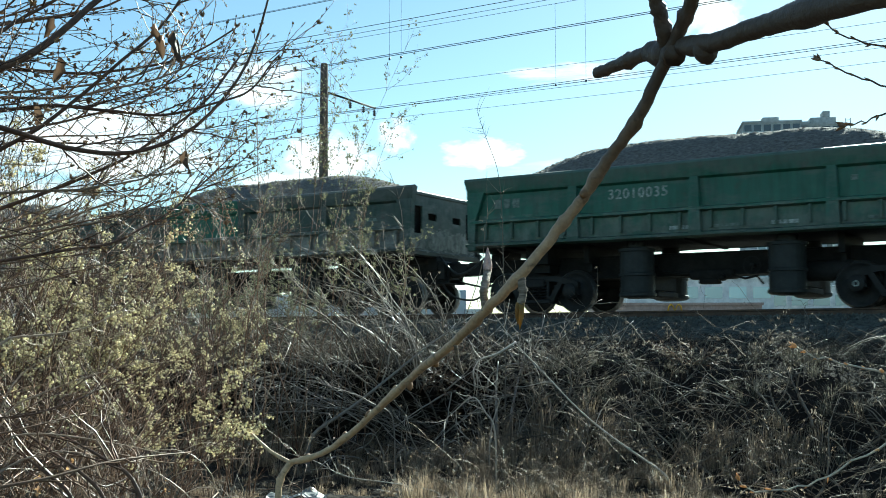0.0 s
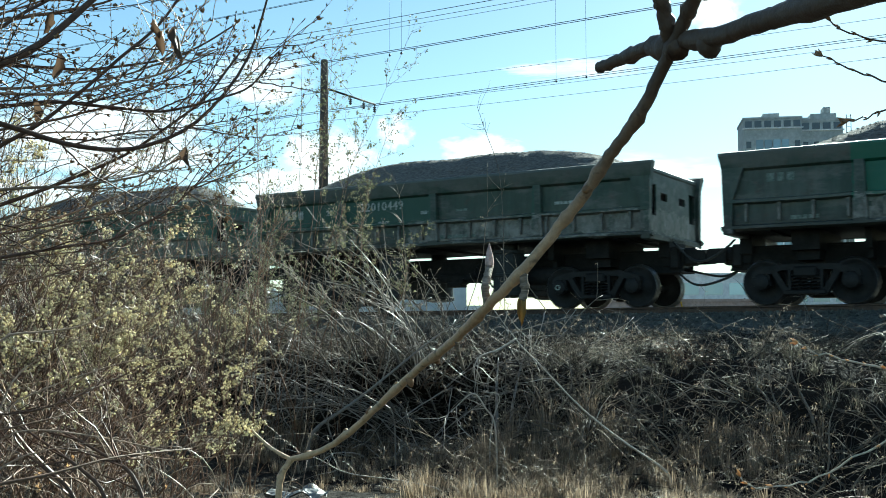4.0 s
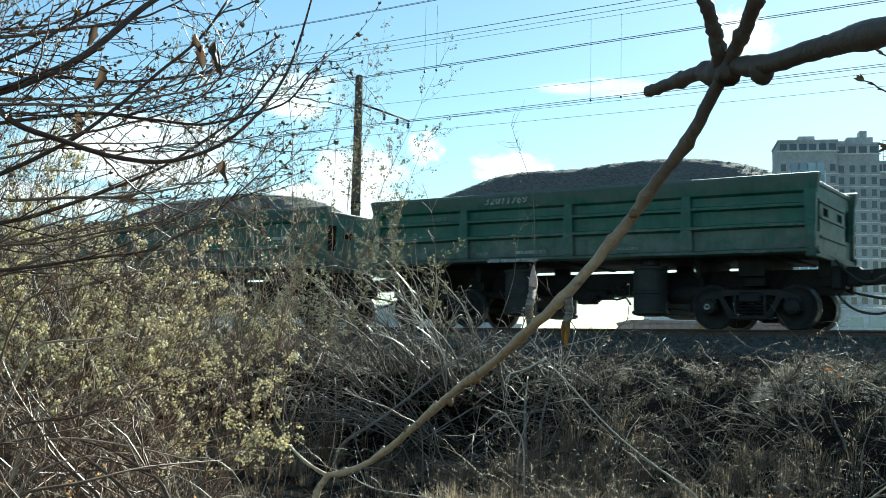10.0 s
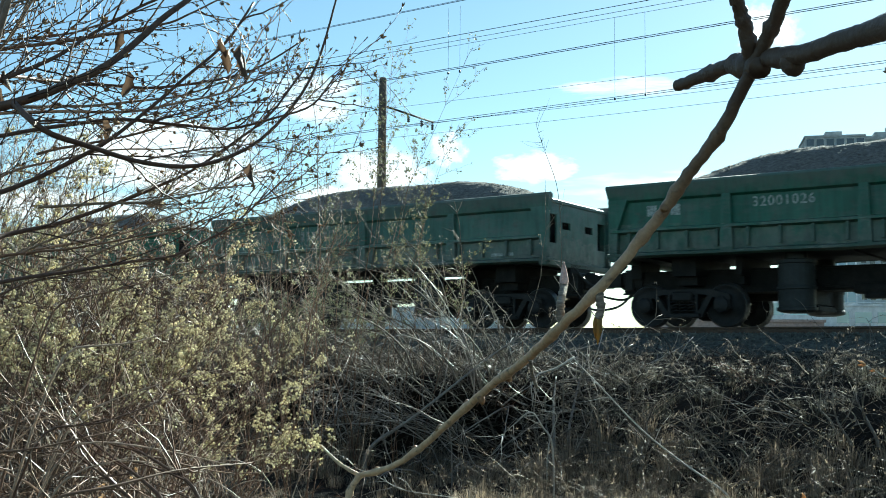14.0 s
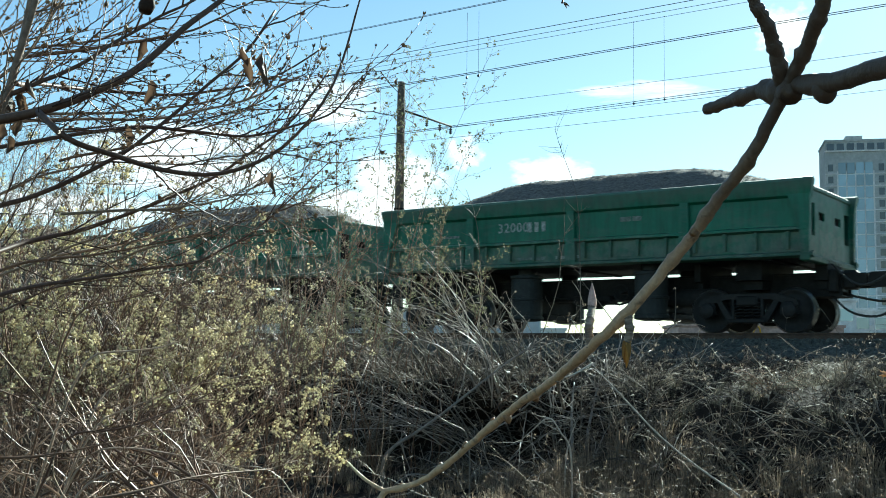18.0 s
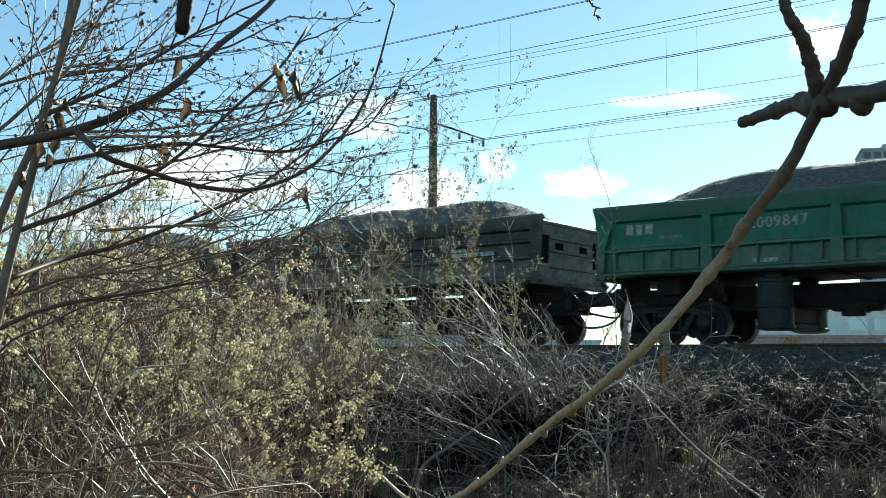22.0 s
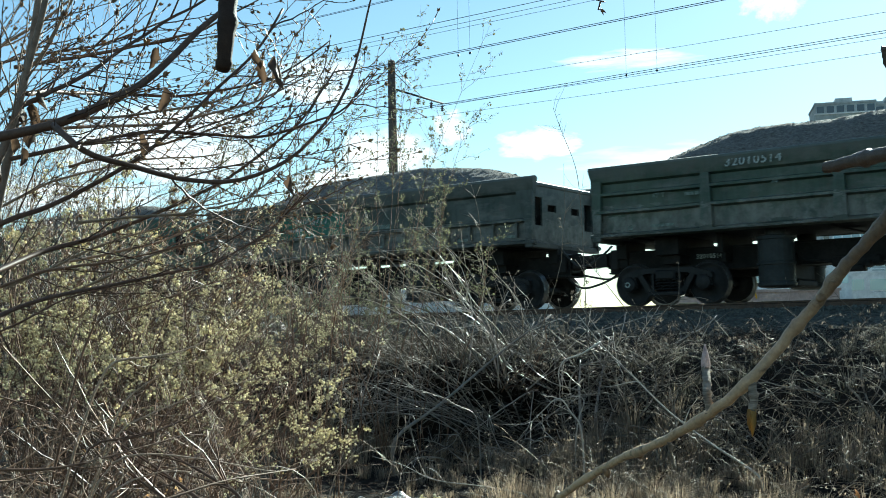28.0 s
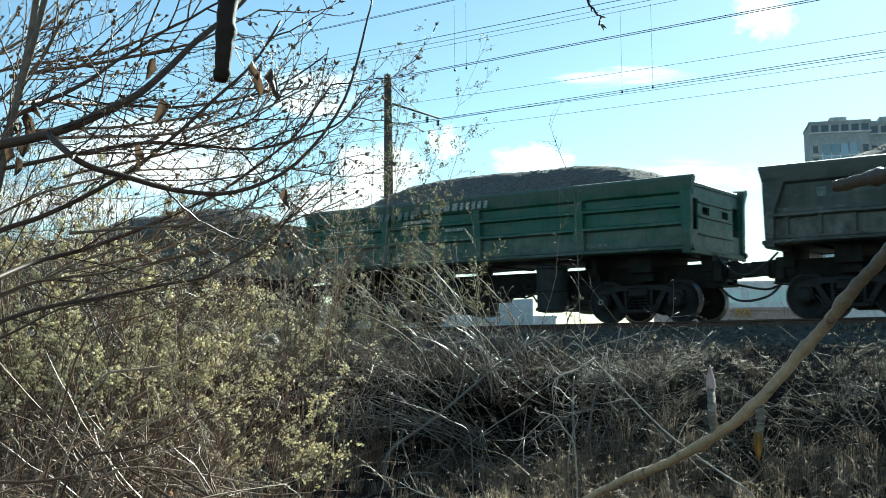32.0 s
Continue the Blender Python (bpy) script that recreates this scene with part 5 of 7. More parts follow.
    part("bud", g.mesh("bud", AMBER, True), dry, "amber bud scale catching the light")
    knotty("short_spur", [(0.015, 1.238, 1.649), (0.017, 1.248, 1.636), (0.022, 1.258, 1.621)], 0.003, 0.0021, 2.6, 11)
    for x, y, z in [(-0.005, 1.308, 1.629), (-0.051, 1.408, 1.598), (-0.082, 1.468, 1.575), (-0.116, 1.508, 1.538), (0.122, 1.098, 1.777), (-0.166, 1.558, 1.509), (-0.030, 1.368, 1.591)]:
        g = Geo()
        q = Vector((x, y, z))
        p = min((point_on([Vector(c) for c in main], i / 200)[0] for i in range(201)), key=lambda c: (c - q).length)
        d = (q - p).normalized()
        g.tube([p, p + d * 0.006, p + d * 0.0085, p + d * 0.0105], [0.0044, 0.0038, 0.0026, 0.0008], 8)
        part("dormant_bud", g.mesh("dormant_bud", BUD_BROWN, True), ob)
    # blossom at the shoot's tip
    g = Geo()
    for p in ((-0.246, 1.608, 1.533), (-0.254, 1.608, 1.541), (-0.236, 1.608, 1.543), (-0.258, 1.608, 1.533)):
        knot(g, Vector(p), 0.0065, 9, rnd)
    part("opening_bud", g.mesh("opening_bud", CATKIN), ob, "opening yellow-green bud")
    # the stem that carries it, rooted beside the path
    knotty("stem", [(0.277, 0.748, 1.849), (0.36, 0.66, 1.80), (0.56, 0.6, 1.45), (0.68, 0.6, 0.9), (0.72, 0.6, 0.0)], 0.0085, 0.022, 20, 12)
    knotty("hanging_stub", [(-0.421, 1.280, 2.030), (-0.417, 1.280, 2.068), (-0.419, 1.300, 2.117), (-0.418, 1.330, 2.157)], 0.0105, 0.019, 7, 13, "dark broken stub hanging into view")
    knotty("hanging_limb", [(-0.418, 1.330, 2.15), (-0.44, 1.35, 2.26), (-0.55, 1.2, 2.6), (-0.95, 0.75, 2.7), (-1.2, 0.2, 2.0), (-1.25, 0.1, 0.0)], 0.013, 0.022, 14, 14)
    knotty("hanging_twig", [(-0.418, 1.325, 2.135), (-0.405, 1.32, 2.15), (-0.385, 1.315, 2.185), (-0.36, 1.3, 2.24)], 0.0085, 0.006, 7, 15)
    return ob


SPUR_BARK = surface("ringed_spur_bark", (0.06, 0.04, 0.028), (0.5, 0.4, 0.31), 170.0, 0.8, 0, 0.7, 0.001, stretch=(0.25, 0.25, 1.6), gloss=0.15)
BUD_SILVER = surface("silver_bud_scales", (0.3, 0.17, 0.15), (0.72, 0.56, 0.52), 60.0, 0.75, 0, 0.2, 0.001, gloss=0.12)
near_branch()


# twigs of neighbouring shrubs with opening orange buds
def sprig(pts, r, seed, material, buds, label, size=0.03):
    rnd = random.Random(seed)
    ob = thing("budding_twig", label, "twig", group="budding twigs")
    g = Geo()
    pts = [Vector(p) for p in pts]
    fine = []
    for i in range((len(pts) - 1) * 4 + 1):
        x = i / 4
        p, _ = point_on(pts, x / (len(pts) - 1))
        fine.append(p + Vector((rnd.gauss(0, r * 0.5), rnd.gauss(0, r * 0.5), rnd.gauss(0, r * 0.6))))
    g.tube(fine, [r * (0.4 + 0.6 * i / len(fine)) for i in range(len(fine))], 6)
    for i in range(0, len(fine) - 2, 2):
        d = (fine[i] - fine[i + 2]).normalized()
        for k in range(2 if i else 6):
            b = Geo()
            way = off_axis(d, rnd.uniform(0.1, 0.75), rnd)
            n = size * rnd.uniform(0.45, 1.0) * (1.0 if i < 3 else 0.7)
            r0 = n * rnd.uniform(0.13, 0.2)
            curl = off_axis(way, math.pi / 2, rnd) * n * 0.12
            b.tube([fine[i], fine[i] + way * n * 0.3, fine[i] + way * n * 0.65 + curl * 0.5, fine[i] + way * n + curl], [r0 * 0.6, r0, r0 * 0.75, r0 * 0.12], 6)
            part("bud", b.mesh("bud", buds), ob)
    part("stem", g.mesh("stem", material, True), ob)
    return ob


# pale bark, brightened further to paint in the twigs' sunlit rim
TWIG_PALE_LIT = bark("pale_sunlit_twig_bark", (0.46, 0.38, 0.29), (0.62, 0.53, 0.42), 60.0, 0.4)
# their far ends join stems that stand on the ground beyond the view
sprig([(1.296, 4.213, 1.624), (1.372, 4.213, 1.584), (1.484, 4.213, 1.556), (1.612, 4.213, 1.53), (1.787, 4.213, 1.469), (2.1, 4.2, 1.25), (2.3, 4.2, 0.6), (2.35, 4.2, -0.05)], 0.0065, 1, TWIG_PALE_LIT, BUD_ORANGE, "pale twig with orange opening buds", 0.034)
sprig([(1.07, 4.213, 1.14), (1.135, 4.213, 1.1), (1.257, 4.213, 1.11), (1.395, 4.213, 1.155), (1.593, 4.213, 1.262), (1.785, 4.213, 1.388), (2.05, 4.2, 1.4), (2.25, 4.2, 0.8), (2.35, 4.2, -0.05)], 0.006, 2, TWIG_PALE_LIT, BUD_ORANGE, "pale arching twig with orange opening buds", 0.038)
sprig([(1.069, 3.213, 2.439), (1.118, 3.213, 2.411), (1.208, 3.213, 2.376), (1.320, 3.213, 2.344), (1.6, 3.2, 2.2), (1.75, 3.2, 1.2), (1.8, 3.2, -0.05)], 0.0044, 3, BARK_DARK, BUD_BROWN, "dark twig with small brown buds", 0.033)
sprig([(1.057, 3.213, 2.560), (1.122, 3.213, 2.511), (1.212, 3.213, 2.484), (1.324, 3.213, 2.455), (1.6, 3.2, 2.3), (1.78, 3.2, 1.2), (1.82, 3.2, -0.05)], 0.0044, 4, BARK_DARK, BUD_BROWN, "dark twig with small brown buds", 0.033)
sprig([(1.13, 3.213, 2.25), (1.19, 3.213, 2.26), (1.26, 3.213, 2.29), (1.4, 3.2, 2.25), (1.76, 3.2, 1.6), (1.84, 3.2, -0.05)], 0.0044, 6, BARK_DARK, BUD_BROWN, "dark twig with small brown buds", 0.033)
sprig([(0.075, 2.453, 2.420), (0.061, 2.453, 2.453), (0.044, 2.453, 2.471), (0.023, 2.453, 2.549), (0.05, 2.45, 2.8), (0.5, 2.45, 3.0), (1.2, 2.5, 2.6), (1.5, 2.5, 1.2), (1.55, 2.5, -0.05)], 0.005, 5, BARK_DARK, BUD_BROWN, "dark hanging twig tip", 0.016)


def zigzag(p, d, length, rnd, step, kink, up):
    """A twig that turns a little at every node, now to one side, now to the other."""
    d = Vector(d).normalized()
    side = d.orthogonal().normalized()
    side.rotate(Matrix.Rotation(rnd.uniform(0, 2 * math.pi), 3, d).to_quaternion())
    pts, sign = [Vector(p)], 1
    for _ in range(max(3, int(length / step))):
        d = (d + side * sign * kink * rnd.uniform(0.4, 1.3) + Vector((rnd.gauss(0, 0.03), rnd.gauss(0, 0.03), up + rnd.gauss(0, 0.03)))).normalized()
        sign = -sign
        pts.append(pts[-1] + d * step * rnd.uniform(0.75, 1.25))
    return pts


def spur(wood, green, p, d, rnd, size):
    """A short side shoot that ends in a star of opening bud scales."""
    q = p + d * rnd.uniform(0.01, 0.03)
    wood.tube([p, q], [0.0022, 0.002], 4)
    for _ in range(rnd.randrange(3, 6)):
        bud(green, q, off_axis(d, rnd.uniform(0.1, 0.8), rnd), size * rnd.uniform(0.7, 1.15), rnd, 0.5)


def crumpled_leaf(p, length, rnd):
    """A dead leaf that hangs by its stalk: folded along the rib, its edges curled and torn."""
    g, rows = Geo(), 8
    fold, turn, lean = rnd.uniform(0.5, 1.0), rnd.uniform(0, 6.3), (rnd.gauss(0, 0.2), rnd.gauss(0, 0.2))
    v = []
    for i in range(rows + 1):
        k = i / rows
        wide = length * 0.3 * (math.sin(math.pi * min(1.0, 0.06 + k * 0.94)) ** 0.8) * rnd.uniform(0.75, 1.2) + 0.001
        a = turn + 1.1 * k
        for u in (-1.0, -0.5, 0.0, 0.5, 1.0):
            out = u * wide * math.cos(fold * abs(u))
            deep = abs(u) * wide * math.sin(fold * (0.6 + abs(u))) + rnd.gauss(0, 0.05 * wide)
            v.append((p.x + math.cos(a) * out - math.sin(a) * deep + lean[0] * k * length, p.y + math.sin(a) * out + math.cos(a) * deep + lean[1] * k * length, p.z - k * length + rnd.gauss(0, 0.02 * length)))
    g.add(v, [(i * 5 + j, i * 5 + j + 1, i * 5 + j + 6, i * 5 + j + 5) for i in range(rows) for j in range(4)])
    g.tube([p + Vector((0.004, 0, 0.055)), p + Vector((0, 0, 0.025)), p], 0.0014, 4)
    return g.mesh("dead_leaf", LEAF_DRY, True)


def left_tree():
    """The budding tree whose limbs fan over the view from the side."""
    rnd = random.Random(21)
    ob = thing("budding_tree", "dark-barked young tree with swelling buds and a few dead leaves", "tree")
    limbs = [
        ([(-1.96, 3.73, 2.42), (-1.83, 3.73, 2.44), (-1.62, 3.68, 2.46), (-1.49, 3.75, 2.54), (-1.37, 3.81, 2.62), (-1.29, 3.91, 2.75), (-1.19, 4.01, 2.89), (-1.06, 4.21, 3.11), (-0.95, 4.3, 3.4)], 0.019, 0.008),
        ([(-1.62, 3.68, 2.46), (-1.51, 3.55, 2.37), (-1.41, 3.61, 2.33), (-1.25, 3.81, 2.29), (-1.06, 3.91, 2.29), (-0.88, 4.01, 2.38), (-0.71, 4.11, 2.62), (-0.65, 4.21, 2.93), (-0.62, 4.21, 3.06)], 0.012, 0.003),
        ([(-2.08, 4.23, 2.2), (-1.93, 4.35, 2.28), (-1.73, 4.41, 2.39), (-1.56, 4.41, 2.48), (-1.33, 4.51, 2.73), (-1.16, 4.61, 2.93), (-1.07, 4.71, 3.14)], 0.011, 0.005),
        ([(-2.13, 4.23, 2.0), (-2.08, 4.6, 2.12), (-1.89, 4.81, 2.20), (-1.63, 4.81, 2.30), (-1.39, 4.91, 2.43), (-1.06, 5.01, 2.70), (-0.92, 5.21, 3.01)], 0.012, 0.004),
        ([(-1.98, 4.23, 2.7), (-2.1, 4.7, 2.82), (-2.02, 5.21, 2.91), (-1.62, 5.21, 2.89), (-1.28, 5.41, 3.00), (-1.02, 5.61, 3.23)], 0.011, 0.004),
        ([(-2.16, 4.2, 1.8), (-2.05, 4.4, 1.9), (-1.69, 4.81, 2.02), (-1.47, 5.01, 2.07), (-1.27, 5.21, 2.23), (-1.05, 5.3, 2.45)], 0.01, 0.003),
        ([(-1.91, 4.03, 2.6), (-1.75, 4.2, 2.75), (-1.5, 4.4, 3.0), (-1.2, 4.5, 3.2)], 0.01, 0.004),
        ([(-2.03, 4.23, 2.45), (-1.6, 4.6, 2.62), (-1.2, 4.8, 2.6), (-0.85, 5.0, 2.75), (-0.75, 5.1, 2.95)], 0.009, 0.003),
        ([(-1.92, 4.57, 2.24), (-1.48, 4.67, 2.27), (-1.27, 4.77, 2.33), (-1.12, 4.97, 2.48)], 0.007, 0.002),
        ([(-2.26, 5.37, 2.13), (-1.84, 5.37, 2.21), (-1.55, 5.47, 2.34), (-1.33, 5.57, 2.52), (-1.18, 5.67, 2.74)], 0.0075, 0.002),
        ([(-2.15, 5.07, 2.55), (-1.73, 5.17, 2.66), (-1.47, 5.27, 2.76), (-1.25, 5.47, 2.95), (-1.14, 5.57, 3.24)], 0.007, 0.002),
        ([(-2.13, 5.07, 1.96), (-1.77, 5.17, 2.15), (-1.54, 5.27, 2.22), (-1.27, 5.47, 2.35), (-1.02, 5.57, 2.49)], 0.007, 0.002),
        ([(-2.6, 4.4, 2.6), (-2.3, 4.4, 2.85), (-2.0, 4.45, 3.05), (-1.7, 4.5, 3.3)], 0.009, 0.004),
        ([(-2.6, 4.8, 2.9), (-2.25, 4.8, 3.0), (-1.9, 4.85, 3.05), (-1.55, 4.9, 3.2)], 0.008, 0.003),
        ([(-2.5, 4.2, 2.4), (-2.2, 4.25, 2.6), (-1.95, 4.3, 2.85), (-1.75, 4.3, 3.2)], 0.01, 0.004),
        ([(-2.7, 5.2, 2.3), (-2.3, 5.2, 2.5), (-1.9, 5.25, 2.6), (-1.5, 5.3, 2.62)], 0.008, 0.003),
        ([(-2.5, 4.6, 1.9), (-2.1, 4.7, 2.05), (-1.75, 4.8, 2.1), (-1.4, 4.9, 2.2)], 0.008, 0.003),
        ([(-2.5, 5.2, 2.0), (-2.1, 5.3, 2.2), (-1.8, 5.4, 2.3), (-1.55, 5.4, 2.45)], 0.007, 0.003),
        ([(-2.2, 4.3, 2.55), (-1.9, 4.4, 2.6), (-1.5, 4.5, 2.62), (-1.15, 4.6, 2.72), (-0.95, 4.7, 2.85)], 0.008, 0.003),
        ([(-2.2, 4.6, 2.9), (-1.8, 4.7, 2.98), (-1.45, 4.8, 3.08), (-1.2, 4.9, 3.25)], 0.009, 0.003),
        ([(-2.3, 5.0, 2.75), (-1.9, 5.1, 2.78), (-1.5, 5.2, 2.85), (-1.2, 5.3, 3.0)], 0.008, 0.003),
        ([(-2.15, 4.1, 0.0), (-2.2, 4.15, 1.0), (-2.15, 4.23, 1.95), (-2.06, 4.23, 2.36), (-2.00, 4.23, 2.66), (-1.94, 4.23, 2.94), (-1.9, 4.3, 3.5), (-1.8, 4.3, 4.2)], 0.023, 0.011),
        ([(-2.1, 3.95, 0.0), (-2.18, 3.95, 1.2), (-2.09, 4.03, 2.15), (-1.93, 4.03, 2.53), (-1.87, 4.03, 2.75), (-1.80, 4.03, 3.04), (-1.7, 4.05, 3.6)], 0.019, 0.010),
        ([(-2.09, 3.98, 2.1), (-2.0, 3.85, 2.36), (-1.96, 3.73, 2.42)], 0.02, 0.019),
    ]
    green = Geo()
    for li, (pts, r0, r1) in enumerate(limbs):
        pts = [Vector(p) for p in pts]
        fine = [point_on(pts, i / 30)[0] + Vector((rnd.gauss(0, 0.004), rnd.gauss(0, 0.004), rnd.gauss(0, 0.004))) for i in range(31)]
        for _ in range(2):
            fine = [fine[0]] + [(fine[i - 1] + fine[i] * 2 + fine[i + 1]) / 4 for i in range(1, 30)] + [fine[30]]
        wood = Geo()
        wood.tube(fine, [r0 + (r1 - r0) * i / 30 for i in range(31)], 7)
        stem = li >= len(limbs) - 3
        for _ in range(9 if stem else 11 if li >= 8 else 12):
            k = rnd.uniform(0.06 if not stem else 0.5, 1.0)
            p, d = point_on(fine, k)
            way = off_axis(d, rnd.uniform(0.55, 1.15), rnd)
            way = (way + Vector((0.28, 0.0, 0.06))).normalized()
            tl = rnd.uniform(0.18, 0.72) * (1.0 if k < 0.65 else 0.6)
            tw = zigzag(p, way, tl, rnd, 0.045, 0.2, 0.022)
            r2 = rnd.uniform(0.0026, 0.0044)
            n = len(tw)
            wood.tube(tw, [r2 * (1 - 0.62 * i / n) for i in range(n)], 4)
            for j in range(1, n):
                t = (tw[j] - tw[j - 1]).normalized()
                if j == n - 1:
                    spur(wood, green, tw[j], t, rnd, rnd.uniform(0.02, 0.03))
                elif rnd.random() < 0.29 and j > 1:
                    t3 = zigzag(tw[j], (off_axis(t, rnd.uniform(0.6, 1.1), rnd) + Vector((0.05, 0, 0.15))).normalized(), rnd.uniform(0.08, 0.3), rnd, 0.034, 0.22, 0.04)
                    r3 = r2 * 0.55
                    wood.tube(t3, [max(0.001, r3 * (1 - 0.5 * i / len(t3))) for i in range(len(t3))], 3)
                    for i in range(1, len(t3)):
                        e = (t3[i] - t3[i - 1]).normalized()
                        if i == len(t3) - 1:
                            spur(wood, green, t3[i], e, rnd, rnd.uniform(0.014, 0.022))
                        elif rnd.random() < 0.85:
                            bud(green, t3[i], off_axis(e, rnd.uniform(0.5, 1.0), rnd), rnd.uniform(0.011, 0.018), rnd)
                elif rnd.random() < 0.3:
                    spur(wood, green, tw[j], off_axis(t, rnd.uniform(0.6, 1.1), rnd), rnd, rnd.uniform(0.012, 0.019))
                else:
                    bud(green, tw[j], off_axis(t, rnd.uniform(0.5, 1.0), rnd), rnd.uniform(0.012, 0.019), rnd)
        part("stem" if stem else "limb", wood.mesh("limb", BARK_TRUNK if stem else (BARK_UMBER, BARK_BROWN, BARK_TAN)[li % 3] if li >= 8 else BARK_DARK, True), ob)
    part("bud_cover", green.mesh("bud_cover", BUD_BROWN), ob)["kind"] = "stuff"
    spots = [(-1.05, 4.12, 2.79), (-1.02, 4.12, 2.75), (-0.98, 4.12, 2.76), (-0.97, 4.12, 2.73), (-0.92, 4.07, 2.31), (-1.37, 3.97, 2.77), (-1.35, 3.97, 2.63), (-1.51, 4.17, 2.51), (-1.91, 4.08, 2.63), (-1.88, 4.08, 2.61), (-1.85, 4.08, 2.66), (-1.93, 4.08, 2.59), (-1.95, 4.05, 2.5), (-1.9, 4.05, 2.44), (-1.98, 4.05, 2.4), (-1.87, 4.05, 2.52)]
    for x, y, z in spots:
        part("dead_leaf", crumpled_leaf(Vector((x, y, z + 0.02)), rnd.uniform(0.07, 0.105), rnd), ob, "curled brown dead leaf")
    return ob


left_tree()

# blossoming shrubs on the left, between the tree and the bank
blossoms = [(-2.7, 7.1, 2.6), (-3.5, 8.6, 3.1), (-2.65, 8.6, 2.6), (-4.5, 10.2, 3.4), (-3.4, 10.2, 3.0), (-2.9, 9.4, 2.6), (-4.3, 12.0, 3.3), (-3.4, 12.0, 3.0), (-5.4, 12.6, 3.5), (-3.2, 11.6, 2.6),
            (-2.35, 8.0, 1.8), (-2.8, 8.9, 2.4), (-3.0, 7.4, 2.6), (-2.85, 6.6, 2.5), (-3.3, 8.0, 2.9), (-3.9, 9.0, 3.1), (-4.2, 9.4, 3.6), (-3.7, 8.2, 3.3), (-4.9, 10.6, 3.9), (-4.0, 7.6, 3.1), (-4.7, 8.8, 3.2), (-5.3, 9.6, 3.5)]
for i, (x, y, h) in enumerate(blossoms):
    # rear shrubs take darker bark, so the gaps read as shade
    shrub("blossoming_shrub", "brown-stemmed shrub thick with small yellow-green blossoms", at_xy(x, y), 9, h * 1.06, 0.55, BARK_BROWN if y < 11.0 else BARK_DARK, 100 + i, 0.012, (0.04, 0), 0.15, 0.01, 11, 0.55, 3,
          CATKIN, 0.62, 0.026, 6, 0.42, group="blossoming shrubs", leaf_name="blossom", bunch=knot, bunches=2, bare_below=1.38 if x < -2.5 else 0.9)
# taller, thinner neighbours that reach over the wagons
for i, (x, y, h) in enumerate([(-2.15, 11.4, 3.6), (-1.95, 10.9, 3.0), (-2.5, 12.4, 4.0)]):
    shrub("leafing_shrub", "slender shrub with sparse pale opening leaves", at_xy(x, y), 5, h, 0.25, BARK_BROWN, 120 + i, 0.010, (0.0, 0), 0.1, 0.03, 12, 0.6, 4, LEAF_PALE, 0.4, 0.028, 3, 0.55, bunches=2, even=(0.75, 1.05))
# bare thicket at their feet
for i, (x, y) in enumerate([(-1.9, 5.4), (-2.5, 6.2), (-1.5, 6.6), (-1.9, 7.6), (-2.9, 5.2)]):
    shrub("bare_thicket", "bare reddish-brown thicket with a few bronze buds", at_xy(x, y), 9, 1.35, 0.8, BARK_BROWN, 140 + i, 0.008, (0.1, 0), 0.16, -0.01, 9, 0.55, 3, BUD_ORANGE, 0.025, 0.03, 5, 0.2, group="bare thickets", leaf_name="bud", bunches=2)

# dark bark here paints in the shade behind the blossoms
for i, (x, y, h) in enumerate([(-3.4, 9.2, 3.3), (-2.9, 9.0, 3.0), (-3.9, 9.8, 3.4), (-2.5, 9.6, 2.9), (-4.4, 11.0, 3.6)]):
    shrub("bare_thicket", "tall bare dark-stemmed bush behind the blossoms", at_xy(x, y), 7, h, 0.45, BARK_DARK, 150 + i, 0.009, (0.1, 0), 0.13, 0.0, 12, 0.7, 4, BUD_ORANGE, 0.03, 0.024, 4, 0.45, group="bare thickets", leaf_name="bud", bunches=1, even=(0.75, 1.08))

for i, (x, y, h) in enumerate([(-4.3, 9.5, 4.2), (-5.0, 10.5, 4.6), (-5.6, 11.0, 4.8), (-4.8, 9.4, 4.4)]):
    shrub("bare_thicket", "tall bare brown-stemmed bush beside the budding tree", at_xy(x, y), 5, h, 0.35, BARK_UMBER, 156 + i, 0.010, (0.1, 0), 0.1, 0.01, 13, 0.85, 3, BUD_ORANGE, 0.04, 0.022, 3, 0.5, group="bare thickets", leaf_name="bud", bunches=1, even=(0.75, 1.08))

for i, (x, y, h) in enumerate([(-3.2, 8.5, 3.3), (-3.6, 8.9, 3.6), (-4.1, 9.3, 3.9), (-2.9, 8.7, 3.0), (-4.6, 10.2, 4.1), (-4.9, 9.2, 3.9), (-4.6, 8.6, 3.5), (-5.3, 9.9, 4.2)]):
    shrub("bare_thicket", "dense bare dark-twigged bush among the blossoms", at_xy(x, y), 8, h, 0.4, BARK_DARK, 330 + i, 0.010, (0.05, 0), 0.14, 0.0, 19, 0.8, 4, CATKIN, 0.08, 0.02, 5, 0.5, group="bare thickets", leaf_name="blossom", bunch=knot, bunches=1, even=(0.8, 1.1))

# tall willow saplings in young leaf before the mast
for i, (x, y, h) in enumerate([(-1.95, 14.0, 5.1), (-2.4, 13.6, 4.8), (-1.6, 14.2, 3.9), (-2.8, 14.2, 4.4), (-1.05, 14.4, 2.8), (-2.1, 14.8, 5.1)]):
    shrub("willow_sapling", "slender willow sapling just coming into pale leaf", at_xy(x, y), 4, h * 1.08, 0.2, BARK_BROWN, 160 + i, 0.010, (0.02, 0), 0.085, 0.03, 15, 0.8, 4, LEAF_PALE, 0.85, 0.046, 3, 0.6, "sapling", "willow saplings", bunches=2, even=(0.85, 1.05))
